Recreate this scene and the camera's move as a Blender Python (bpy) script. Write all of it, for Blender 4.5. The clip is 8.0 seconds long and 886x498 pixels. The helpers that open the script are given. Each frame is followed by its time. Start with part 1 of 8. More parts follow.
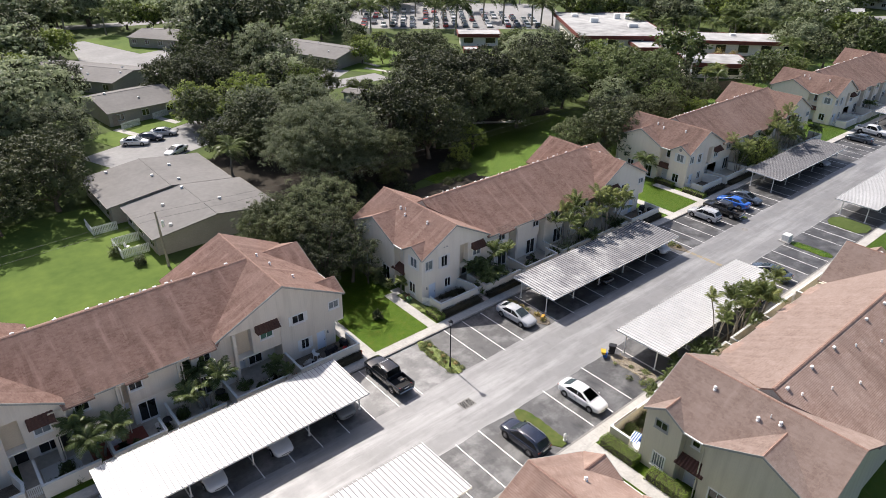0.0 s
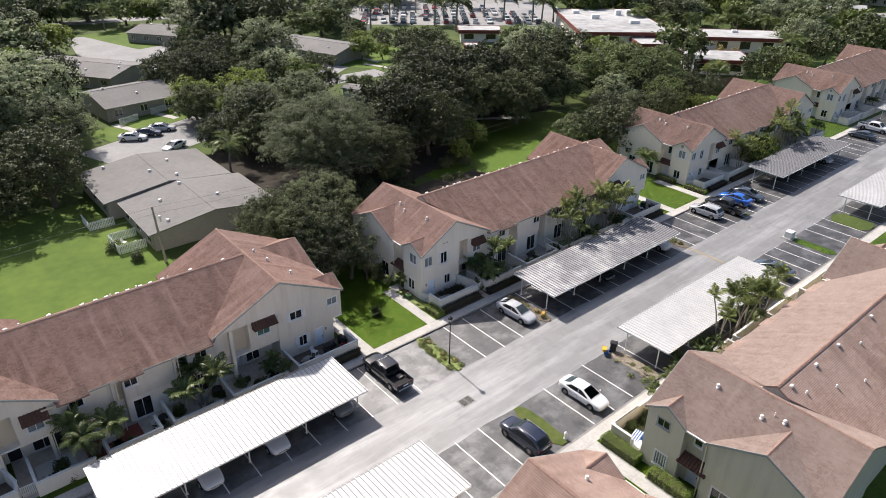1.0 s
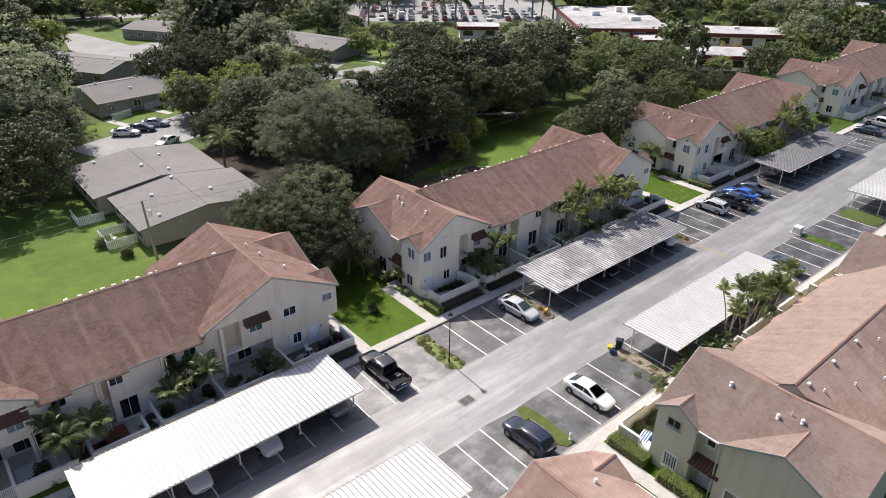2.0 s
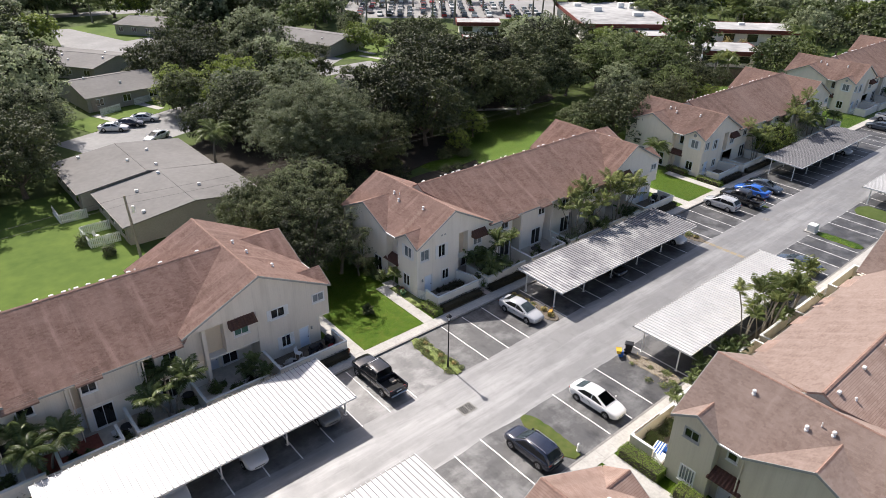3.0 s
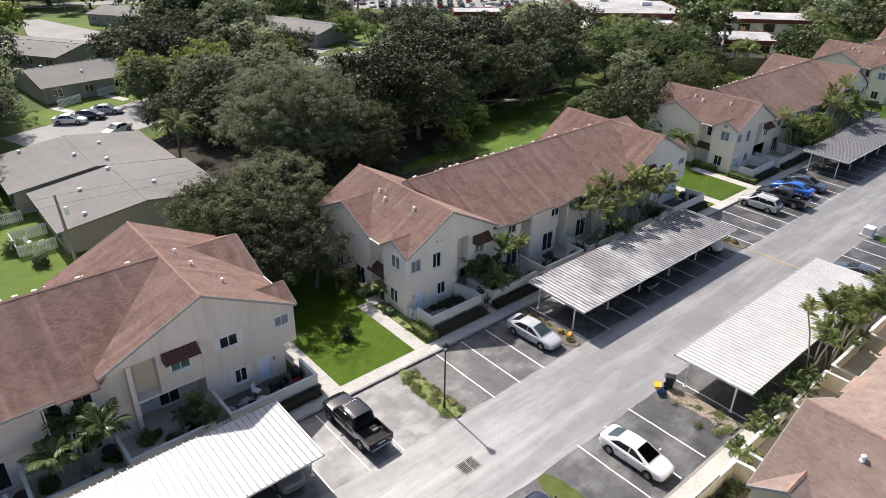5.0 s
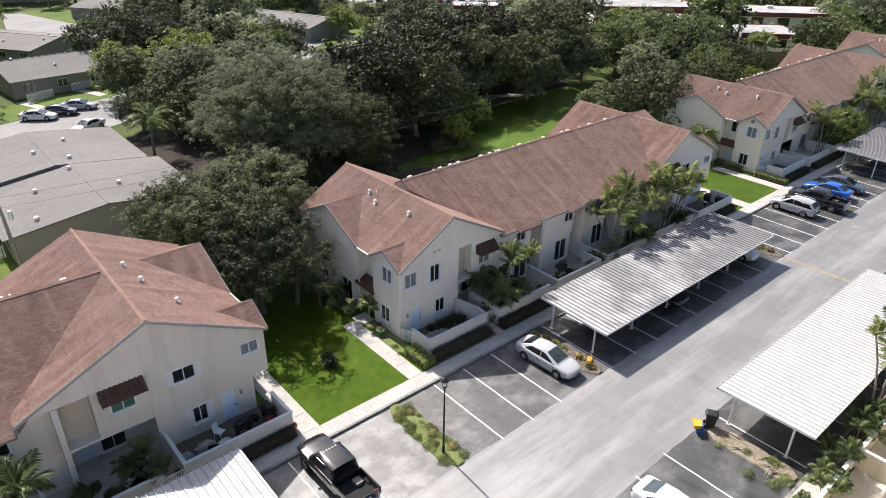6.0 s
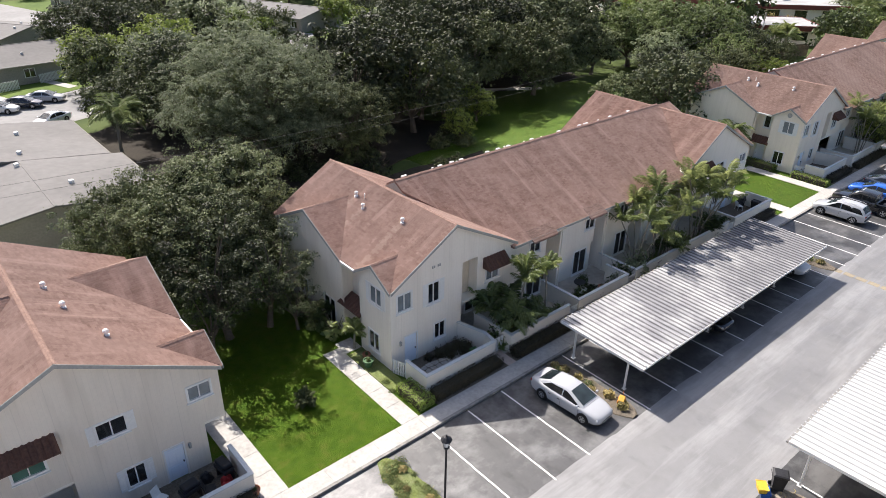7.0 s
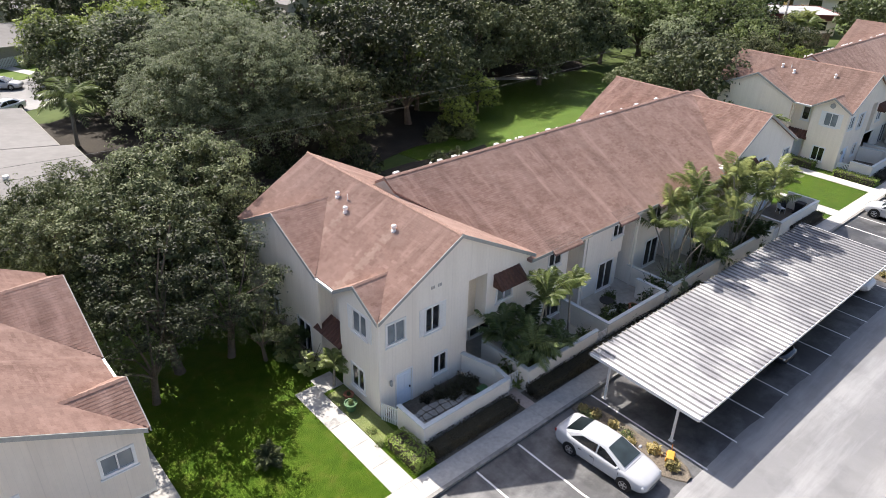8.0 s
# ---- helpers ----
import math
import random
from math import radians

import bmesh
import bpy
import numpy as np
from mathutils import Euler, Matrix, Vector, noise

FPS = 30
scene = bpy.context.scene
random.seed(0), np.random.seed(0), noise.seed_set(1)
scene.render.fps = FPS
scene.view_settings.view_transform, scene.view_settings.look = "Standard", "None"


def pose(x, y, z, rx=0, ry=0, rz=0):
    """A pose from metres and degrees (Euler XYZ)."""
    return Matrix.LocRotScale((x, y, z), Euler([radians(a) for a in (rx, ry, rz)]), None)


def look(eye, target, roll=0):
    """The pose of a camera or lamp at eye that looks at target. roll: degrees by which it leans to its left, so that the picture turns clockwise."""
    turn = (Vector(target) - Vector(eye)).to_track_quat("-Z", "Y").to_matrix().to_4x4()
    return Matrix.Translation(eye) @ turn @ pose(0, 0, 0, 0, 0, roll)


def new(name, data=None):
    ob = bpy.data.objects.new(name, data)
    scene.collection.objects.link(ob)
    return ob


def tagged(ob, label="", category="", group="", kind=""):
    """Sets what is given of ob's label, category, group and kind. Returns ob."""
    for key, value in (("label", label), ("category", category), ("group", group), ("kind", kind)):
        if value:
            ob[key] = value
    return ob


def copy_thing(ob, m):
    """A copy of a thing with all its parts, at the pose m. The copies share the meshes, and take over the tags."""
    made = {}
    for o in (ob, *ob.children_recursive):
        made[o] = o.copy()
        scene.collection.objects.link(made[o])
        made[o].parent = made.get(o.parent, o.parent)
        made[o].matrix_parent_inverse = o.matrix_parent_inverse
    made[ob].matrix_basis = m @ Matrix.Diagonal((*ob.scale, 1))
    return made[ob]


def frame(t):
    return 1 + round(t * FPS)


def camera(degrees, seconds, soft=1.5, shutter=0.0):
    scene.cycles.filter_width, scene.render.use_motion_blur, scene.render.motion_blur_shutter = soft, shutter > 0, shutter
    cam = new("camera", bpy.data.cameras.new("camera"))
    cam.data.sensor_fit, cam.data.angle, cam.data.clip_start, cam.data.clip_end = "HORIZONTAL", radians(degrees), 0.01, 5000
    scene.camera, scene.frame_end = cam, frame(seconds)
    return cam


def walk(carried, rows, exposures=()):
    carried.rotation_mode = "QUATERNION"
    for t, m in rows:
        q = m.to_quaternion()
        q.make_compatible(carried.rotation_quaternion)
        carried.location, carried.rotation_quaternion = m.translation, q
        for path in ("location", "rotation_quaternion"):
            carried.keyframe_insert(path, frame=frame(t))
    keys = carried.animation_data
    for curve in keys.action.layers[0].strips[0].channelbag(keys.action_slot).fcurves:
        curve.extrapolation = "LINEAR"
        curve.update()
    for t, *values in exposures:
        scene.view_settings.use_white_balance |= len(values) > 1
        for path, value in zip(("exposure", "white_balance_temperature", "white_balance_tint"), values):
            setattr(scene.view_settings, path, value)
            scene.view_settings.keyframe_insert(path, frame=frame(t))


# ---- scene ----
cam = camera(66.8, 8.0, soft=0.6)
PATH = [
    (0, (-40.905, -44.794, 41.534), (-39.765, -43.452, 40.586), 0.7),
    (0.5, (-40.684, -44.58, 41.454), (-39.546, -43.239, 40.502), 0.7),
    (1, (-40.487, -44.392, 41.01), (-39.349, -43.052, 40.056), 0.8),
    (1.5, (-40.091, -43.846, 40.204), (-38.951, -42.508, 39.252), 0.8),
    (3, (-37.246, -40.614, 37.132), (-36.101, -39.275, 36.185), 0.9),
    (3.5, (-35.809, -39.004, 35.969), (-34.662, -37.666, 35.023), 0.9),
    (4, (-34.048, -36.977, 34.546), (-32.899, -35.638, 33.604), 0.8),
    (4.5, (-32.171, -34.808, 33.294), (-31.019, -33.472, 32.352), 0.9),
    (6, (-25.345, -27.046, 28.916), (-24.189, -25.709, 27.979), 0.9),
    (6.5, (-22.932, -24.104, 27.424), (-21.773, -22.771, 26.486), 1.1),
    (7, (-20.376, -21.082, 25.797), (-19.217, -19.748, 24.86), 1.1),
    (7.5, (-17.966, -18.112, 24.222), (-16.804, -16.781, 23.284), 1.3),
    (8, (-15.643, -15.063, 22.727), (-14.474, -13.744, 21.783), 1.5),
]
walk(cam, [(t, look(eye, target, roll)) for t, eye, target, roll in PATH], exposures=[(0.0, 0.50, 6500.0, 14.0), (4.5, 0.52, 6500.0, 14.0), (6.0, 0.69, 6500.0, 14.0), (7.5, 0.93, 6500.0, 14.0), (8.0, 1.06, 6500.0, 14.0)])

# ---- light ----
SUN_UP, SUN_FROM = 46.3, 3.5          # elevation; degrees from +y towards +x
world = bpy.data.worlds.new("sky")
scene.world = world
world.use_nodes = True
wn = world.node_tree.nodes
wl = world.node_tree.links
sky = wn.new("ShaderNodeTexSky")
sky.sky_type = "NISHITA"
sky.sun_disc = False
sky.sun_elevation = radians(SUN_UP)
sky.sun_rotation = radians(SUN_FROM)
sky.air_density, sky.dust_density, sky.ozone_density = 0.9, 2.6, 1.0
wl.new(sky.outputs[0], wn["Background"].inputs[0])
wn["Background"].inputs[1].default_value = 0.105
sun = new("sun", bpy.data.lights.new("sun", "SUN"))
sun.data.energy, sun.data.angle, sun.data.color = 4.9, radians(0.6), (1.0, 0.95, 0.87)
_s = Vector((math.sin(radians(SUN_FROM)) * math.cos(radians(SUN_UP)), math.cos(radians(SUN_FROM)) * math.cos(radians(SUN_UP)), math.sin(radians(SUN_UP))))
sun.matrix_world = look(_s * 200, (0, 0, 0))

# ---- materials ----
class Mat:
    """A small builder for node materials."""
    def __init__(self, name, rough=0.8, metal=0.0, spec=0.3):
        self.m = bpy.data.materials.new(name)
        self.m.use_nodes = True
        self.n, self.l = self.m.node_tree.nodes, self.m.node_tree.links
        self.b = self.n["Principled BSDF"]
        self.b.inputs["Roughness"].default_value = rough
        self.b.inputs["Metallic"].default_value = metal
        self.b.inputs["Specular IOR Level"].default_value = spec
        self.co = {}

    def node(self, kind, **inputs):
        nd = self.n.new(kind)
        for k, v in inputs.items():
            nd.inputs[k.replace("_", " ")].default_value = v
        return nd

    def coord(self, kind="pos"):
        if kind not in self.co:
            if kind == "pos":
                self.co[kind] = self.n.new("ShaderNodeNewGeometry").outputs["Position"]
            else:
                self.co[kind] = self.n.new("ShaderNodeTexCoord").outputs["UV" if kind == "uv" else "Object"]
        return self.co[kind]

    def scaled(self, s, kind="pos"):
        mp = self.n.new("ShaderNodeMapping")
        mp.inputs["Scale"].default_value = s
        self.l.new(self.coord(kind), mp.inputs["Vector"])
        return mp.outputs[0]

    def noise(self, scale, detail=4, stretch=None, kind="pos", rough=0.55):
        nd = self.node("ShaderNodeTexNoise", Scale=scale, Detail=detail, Roughness=rough)
        self.l.new(self.scaled(stretch, kind) if stretch else self.coord(kind), nd.inputs["Vector"])
        return nd.outputs["Fac"]

    def ramp(self, fac, stops):
        r = self.n.new("ShaderNodeValToRGB")
        while len(r.color_ramp.elements) < len(stops):
            r.color_ramp.elements.new(0.5)
        for e, (p, c) in zip(r.color_ramp.elements, stops):
            e.position = p
            e.color = (*c, 1) if len(c) == 3 else c
        self.l.new(fac, r.inputs[0])
        return r.outputs[0]

    def mix(self, fac, a, b, mode="MIX"):
        mx = self.n.new("ShaderNodeMix")
        mx.data_type, mx.blend_type = "RGBA", mode
        for sock, v in ((mx.inputs[0], fac), (mx.inputs[6], a), (mx.inputs[7], b)):
            if hasattr(v, "is_linked"):
                self.l.new(v, sock)
            elif isinstance(v, (int, float)):
                sock.default_value = v
            else:
                sock.default_value = (*v, 1)
        return mx.outputs[2]

    def math(self, op, a, b=0.5):
        nd = self.n.new("ShaderNodeMath")
        nd.operation = op
        for sock, v in zip(nd.inputs, (a, b)):
            if hasattr(v, "is_linked"):
                self.l.new(v, sock)
            else:
                sock.default_value = v
        return nd.outputs[0]

    def color(self, sock):
        self.l.new(sock, self.b.inputs["Base Color"])
        return self

    def bump(self, sock, strength=0.3, dist=0.02):
        bp = self.node("ShaderNodeBump", Strength=strength, Distance=dist)
        self.l.new(sock, bp.inputs["Height"])
        self.l.new(bp.outputs[0], self.b.inputs["Normal"])
        return self

    def rough(self, sock):
        self.l.new(sock, self.b.inputs["Roughness"])
        return self


def mottled(name, c1, c2, scale=6.0, rough=0.8, metal=0.0, bump=0.2, big=0.35, spec=0.3, kind="pos"):
    """Paint, plaster, metal and the like: a fine grain over broad stains."""
    k = Mat(name, rough, metal, spec)
    fine = k.noise(scale, 5, kind=kind)
    broad = k.noise(scale * 0.09, 3, kind=kind)
    f = k.math("ADD", k.math("MULTIPLY", fine, 1 - big), k.math("MULTIPLY", broad, big))
    k.color(k.ramp(f, [(0.32, c1), (0.68, c2)]))
    if bump:
        k.bump(fine, bump, 0.01)
    return k.m


def make_shingle(name, dark, mid, light):
    """Asphalt shingles: 14 cm courses, faint tabs, runs of stain down the slope, sun-bleached patches."""
    k = Mat(name, 0.92, 0, 0.2)
    k.b.inputs["Diffuse Roughness"].default_value = 1.0
    br = k.node("ShaderNodeTexBrick", Scale=1.0)
    br.inputs["Color1"].default_value = (0.0, 0.0, 0.0, 1)
    br.inputs["Color2"].default_value = (1.0, 1.0, 1.0, 1)
    br.inputs["Mortar"].default_value = (0.5, 0.5, 0.5, 1)
    br.inputs["Mortar Size"].default_value = 0.003
    br.inputs["Brick Width"].default_value = 0.31
    br.inputs["Row Height"].default_value = 0.145
    k.l.new(k.coord("uv"), br.inputs["Vector"])
    tile = br.outputs["Color"]
    sep = k.n.new("ShaderNodeSeparateXYZ")
    k.l.new(k.coord("uv"), sep.inputs[0])
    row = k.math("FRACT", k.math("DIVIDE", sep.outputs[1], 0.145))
    # course shadow painted as a dark line along each lower edge
    lip_shade = k.math("LESS_THAN", row, 0.2)
    f = k.math("ADD", k.math("MULTIPLY", tile, 0.14), k.math("ADD", k.math("MULTIPLY", k.noise(1.3, 6), 0.52), k.math("MULTIPLY", k.noise(9.0, 3), 0.34)))
    base = k.ramp(f, [(0.3, dark), (0.5, mid), (0.72, light)])
    rowvar = k.noise(1.0, 3, (0.12, 6.9, 1.0), "uv")
    base = k.mix(k.ramp(rowvar, [(0.40, (0, 0, 0)), (0.75, (0.35, 0.35, 0.35))]), base, dark)
    streak = k.noise(1.0, 5, (0.7, 0.07, 0.5), "uv")
    base = k.mix(k.ramp(streak, [(0.46, (0, 0, 0)), (0.76, (0.7, 0.7, 0.7))]), base, tuple(c * 0.62 for c in dark))
    patch = k.noise(0.17, 4)
    base = k.mix(k.ramp(patch, [(0.45, (0, 0, 0)), (0.70, (0.45, 0.45, 0.45))]), base, light)
    base = k.mix(k.math("MULTIPLY", lip_shade, 0.38), base, tuple(c * 0.45 for c in dark))
    k.color(base)
    h = k.math("ADD", k.math("ADD", k.math("MULTIPLY", tile, 0.10), k.math("MULTIPLY", k.noise(45, 2), 0.25)), k.math("SUBTRACT", 1.0, row))
    k.bump(h, 0.55, 0.014)
    return k.m


def make_siding(name, base, streaked):
    """Painted plywood siding: grooves every 20 cm, panel joints every 1.22 m, rain streaks."""
    k = Mat(name, 0.75, 0, 0.3)
    sep = k.n.new("ShaderNodeSeparateXYZ")
    k.l.new(k.coord("pos"), sep.inputs[0])
    s = k.math("ADD", sep.outputs[0], sep.outputs[1])
    groove = k.math("LESS_THAN", k.math("FRACT", k.math("DIVIDE", s, 0.203)), 0.07)
    joint = k.math("LESS_THAN", k.math("FRACT", k.math("DIVIDE", s, 1.22)), 0.03)
    streak = k.noise(1.0, 5, (1.6, 1.6, 0.22))
    col = k.mix(k.ramp(streak, [(0.45, (0, 0, 0)), (0.72, (0.75, 0.75, 0.75))]), base, streaked)
    col = k.mix(k.ramp(k.noise(7, 4), [(0.4, (0, 0, 0)), (0.8, (0.35, 0.35, 0.35))]), col, tuple(c * 0.86 for c in base))
    col = k.mix(k.math("MULTIPLY", groove, 0.10), col, tuple(c * 0.45 for c in base))
    col = k.mix(k.math("MULTIPLY", joint, 0.10), col, tuple(c * 0.5 for c in base))
    k.color(col)
    h = k.math("SUBTRACT", k.math("MULTIPLY", k.noise(30, 3), 0.25), k.math("ADD", groove, joint))
    k.bump(h, 0.25, 0.008)
    return k.m


def make_asphalt(name, c1, c2, worn, seal, along=(0.24, 0.45, 1), patchy=0.75):
    """Old asphalt: grit, broad fading, pale worn runs, seal-coat patches, oil spots; polished where worn."""
    k = Mat(name, 0.60, 0, 1.0)
    k.b.inputs["IOR"].default_value = 1.78
    grit = k.noise(38, 3)
    broad = k.noise(0.25, 7, rough=0.66)
    col = k.ramp(k.math("ADD", k.math("MULTIPLY", grit, 0.3), k.math("MULTIPLY", broad, 0.7)), [(0.32, c1), (0.66, c2)])
    pale = k.ramp(k.noise(1.0, 7, along, rough=0.66), [(0.46, (0, 0, 0)), (0.62, (0.9, 0.9, 0.9))])
    col = k.mix(pale, col, worn)
    col = k.mix(k.ramp(k.noise(1.0, 6, (along[0] * 0.4, along[1] * 1.7, 1), rough=0.62), [(0.54, (0, 0, 0)), (0.64, (0.6 * patchy,) * 3)]), col, seal)
    col = k.mix(k.ramp(k.noise(0.55, 6, rough=0.62), [(0.53, (0, 0, 0)), (0.63, (patchy,) * 3)]), col, seal)
    col = k.mix(k.ramp(k.noise(1.0, 3, (0.9, 0.42, 1)), [(0.66, (0, 0, 0)), (0.74, (0.75 * patchy,) * 3)]), col, tuple(c * 0.5 for c in c1))
    crack = k.ramp(k.math("ABSOLUTE", k.math("SUBTRACT", k.noise(0.55, 8, rough=0.7), 0.5), 0.0), [(0.0, (0.5 * patchy,) * 3), (0.006, (0, 0, 0))])
    k.color(k.mix(crack, col, tuple(c * 0.6 for c in c1)))
    shine = k.mix(pale, (0.68, 0.68, 0.68), (1.0, 1.0, 1.0))
    stain = k.ramp(k.noise(1.0, 5, (0.75, 0.34, 1), rough=0.6), [(0.52, (0, 0, 0)), (0.66, (patchy,) * 3)])
    k.l.new(k.mix(stain, shine, (0.42, 0.42, 0.42)), k.b.inputs["Specular IOR Level"])
    k.rough(k.ramp(k.noise(0.8, 6, rough=0.65), [(0.35, (0.68, 0.68, 0.68)), (0.65, (0.53, 0.53, 0.53))]))
    return k.bump(grit, 0.25, 0.008).m


def make_grass(name, dark, mid, light, dry):
    """Mown grass: blades shine green towards the sun, so it is darker in its own colour than it looks in sunlight."""
    k = Mat(name, 0.49, 0, 1.0)
    k.b.inputs["IOR"].default_value = 1.60
    f = k.math("ADD", k.math("MULTIPLY", k.noise(14, 4, rough=0.7), 0.5), k.math("MULTIPLY", k.noise(1.1, 6, rough=0.65), 0.5))
    col = k.ramp(f, [(0.36, dark), (0.5, mid), (0.64, light)])
    col = k.mix(k.ramp(k.noise(0.35, 6, rough=0.65), [(0.50, (0, 0, 0)), (0.68, (0.75, 0.75, 0.75))]), col, dry)
    k.l.new(k.ramp(k.noise(1.6, 7, rough=0.7), [(0.36, (0.34, 0.74, 0.03)), (0.52, (0.56, 1.0, 0.05)), (0.66, (0.85, 1.0, 0.16))]), k.b.inputs["Specular Tint"])
    k.color(col).bump(k.noise(22, 4), 1.0, 0.09)
    return k.m


def make_leaf(name, dark, mid, light, gloss=0.60, through_leaf=0.20):
    k = Mat(name, gloss, 0, 0.30)
    rnd = k.n.new("ShaderNodeNewGeometry").outputs["Random Per Island"]
    info = k.n.new("ShaderNodeObjectInfo").outputs["Random"]
    f = k.math("ADD", k.math("ADD", k.math("MULTIPLY", rnd, 0.20), k.math("MULTIPLY", k.noise(4.0, 3), 0.20)), k.math("ADD", k.math("MULTIPLY", k.noise(0.45, 4), 0.36), k.math("MULTIPLY", info, 0.30)))
    k.color(k.ramp(f, [(0.30, dark), (0.48, mid), (0.70, light)]))
    tr = k.n.new("ShaderNodeBsdfTranslucent")
    k.l.new(k.ramp(f, [(0.2, tuple(c * 1.3 for c in dark)), (0.8, tuple(c * 1.5 for c in light))]), tr.inputs[0])
    mx = k.n.new("ShaderNodeMixShader")
    mx.inputs[0].default_value = through_leaf
    k.l.new(k.b.outputs[0], mx.inputs[1])
    k.l.new(tr.outputs[0], mx.inputs[2])
    k.l.new(mx.outputs[0], k.n["Material Output"].inputs[0])
    return k.m


def make_paint(name, c, rough=0.25, metal=0.0):
    k = Mat(name, rough, metal, 0.5)
    k.b.inputs["Coat Weight"].default_value = 1.0
    k.b.inputs["Coat Roughness"].default_value = 0.08
    dust = k.noise(3.0, 4, kind="obj")
    k.color(k.ramp(dust, [(0.35, c), (0.8, tuple(min(1, x * 0.94 + 0.006) for x in c))]))
    return k.m


def make_glass(name, c, rough=0.06):
    """Window glass over a dim room: dark, mirror-smooth."""
    k = Mat(name, rough, 0.0, 0.7)
    k.color(k.ramp(k.noise(1.2, 2), [(0.3, c), (0.7, tuple(x * 1.5 + 0.005 for x in c))]))
    return k.m


M = {}
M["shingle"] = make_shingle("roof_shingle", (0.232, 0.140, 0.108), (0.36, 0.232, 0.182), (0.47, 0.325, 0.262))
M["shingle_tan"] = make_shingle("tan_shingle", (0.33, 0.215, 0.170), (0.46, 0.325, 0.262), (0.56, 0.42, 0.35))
def make_tab(name, dark, mid, light, runs=1.0):
    """Single shingles: each its own shade, with the same stains running over them."""
    k = Mat(name, 0.92, 0, 0.2)
    k.b.inputs["Diffuse Roughness"].default_value = 1.0
    rnd = k.math("ADD", k.math("MULTIPLY", k.n.new("ShaderNodeNewGeometry").outputs["Random Per Island"], 0.15), k.math("MULTIPLY", k.n.new("ShaderNodeObjectInfo").outputs["Random"], 0.08))
    f = k.math("ADD", rnd, k.math("ADD", k.math("MULTIPLY", k.noise(1.1, 6), 0.50), k.math("MULTIPLY", k.noise(14.0, 3), 0.27)))
    base = k.ramp(f, [(0.3, dark), (0.5, mid), (0.72, light)])
    base = k.mix(k.ramp(k.noise(1.0, 5, (0.8, 0.08, 0.5), "uv"), [(0.48, (0, 0, 0)), (0.75, (0.55 * runs,) * 3)]), base, tuple(c * 0.68 for c in dark))
    base = k.mix(k.ramp(k.noise(1.0, 4, (1.1, 0.13, 0.5), "uv"), [(0.55, (0, 0, 0)), (0.68, (0.62 * runs,) * 3)]), base, tuple(min(1, c * 1.18) for c in light))
    base = k.mix(k.ramp(k.noise(0.17, 4), [(0.45, (0, 0, 0)), (0.70, (0.45, 0.45, 0.45))]), base, light)
    k.color(base).bump(k.noise(45, 2), 0.4, 0.006)
    return k.m


M["shingle_tab"] = make_tab("shingle_tab", (0.262, 0.154, 0.116), (0.40, 0.250, 0.193), (0.51, 0.342, 0.272))
M["shingle_tan_tab"] = make_tab("tan_shingle_tab", (0.24, 0.170, 0.140), (0.325, 0.243, 0.204), (0.41, 0.317, 0.271), 0.5)
M["shingle_bleached"] = make_tab("bleached_shingle", (0.35, 0.225, 0.172), (0.46, 0.312, 0.242), (0.55, 0.395, 0.31), 0.3)
M["ridge"] = mottled("ridge_shingle", (0.20, 0.12, 0.095), (0.36, 0.235, 0.185), 5, 0.9)
M["tile"] = mottled("awning_tile", (0.075, 0.038, 0.028), (0.155, 0.080, 0.058), 8, 0.85)
M["siding"] = make_siding("siding", (0.86, 0.80, 0.71), (0.78, 0.715, 0.62))
M["siding_worn"] = make_siding("worn_siding", (0.76, 0.69, 0.595), (0.63, 0.565, 0.475))
M["siding_warm"] = make_siding("warm_siding", (0.88, 0.785, 0.66), (0.80, 0.705, 0.58))
M["siding_olive"] = make_siding("siding_olive", (0.64, 0.585, 0.455), (0.53, 0.475, 0.36))
M["tan"] = mottled("tan_stucco", (0.60, 0.52, 0.40), (0.70, 0.62, 0.49), 10, 0.85)
M["stucco"] = mottled("stucco", (0.76, 0.71, 0.62), (0.86, 0.81, 0.73), 14, 0.85, bump=0.35, big=0.5)
M["cap"] = mottled("wall_cap", (0.56, 0.58, 0.56), (0.70, 0.71, 0.69), 9, 0.8)
M["white"] = mottled("white_paint", (0.72, 0.71, 0.68), (0.82, 0.81, 0.79), 8, 0.5)
M["trim"] = mottled("grey_trim", (0.30, 0.30, 0.28), (0.41, 0.405, 0.375), 8, 0.6)
M["glass"] = make_glass("window_glass", (0.010, 0.011, 0.012))
M["glass_pale"] = make_glass("curtained_glass", (0.16, 0.18, 0.19), 0.15)
M["glass_green"] = make_glass("green_glass", (0.07, 0.14, 0.11), 0.12)
M["blue_door"] = mottled("pale_blue_paint", (0.66, 0.74, 0.84), (0.74, 0.80, 0.88), 7, 0.5)
M["white_door"] = mottled("white_door_paint", (0.68, 0.70, 0.74), (0.78, 0.80, 0.84), 7, 0.45)
M["dark"] = mottled("dark_metal", (0.018, 0.018, 0.020), (0.035, 0.035, 0.038), 12, 0.45)
M["chrome"] = mottled("bright_metal", (0.55, 0.56, 0.57), (0.72, 0.73, 0.74), 14, 0.28, 1.0)
M["galv"] = mottled("galvanised", (0.66, 0.66, 0.65), (0.84, 0.84, 0.83), 6, 0.5, 0.0)
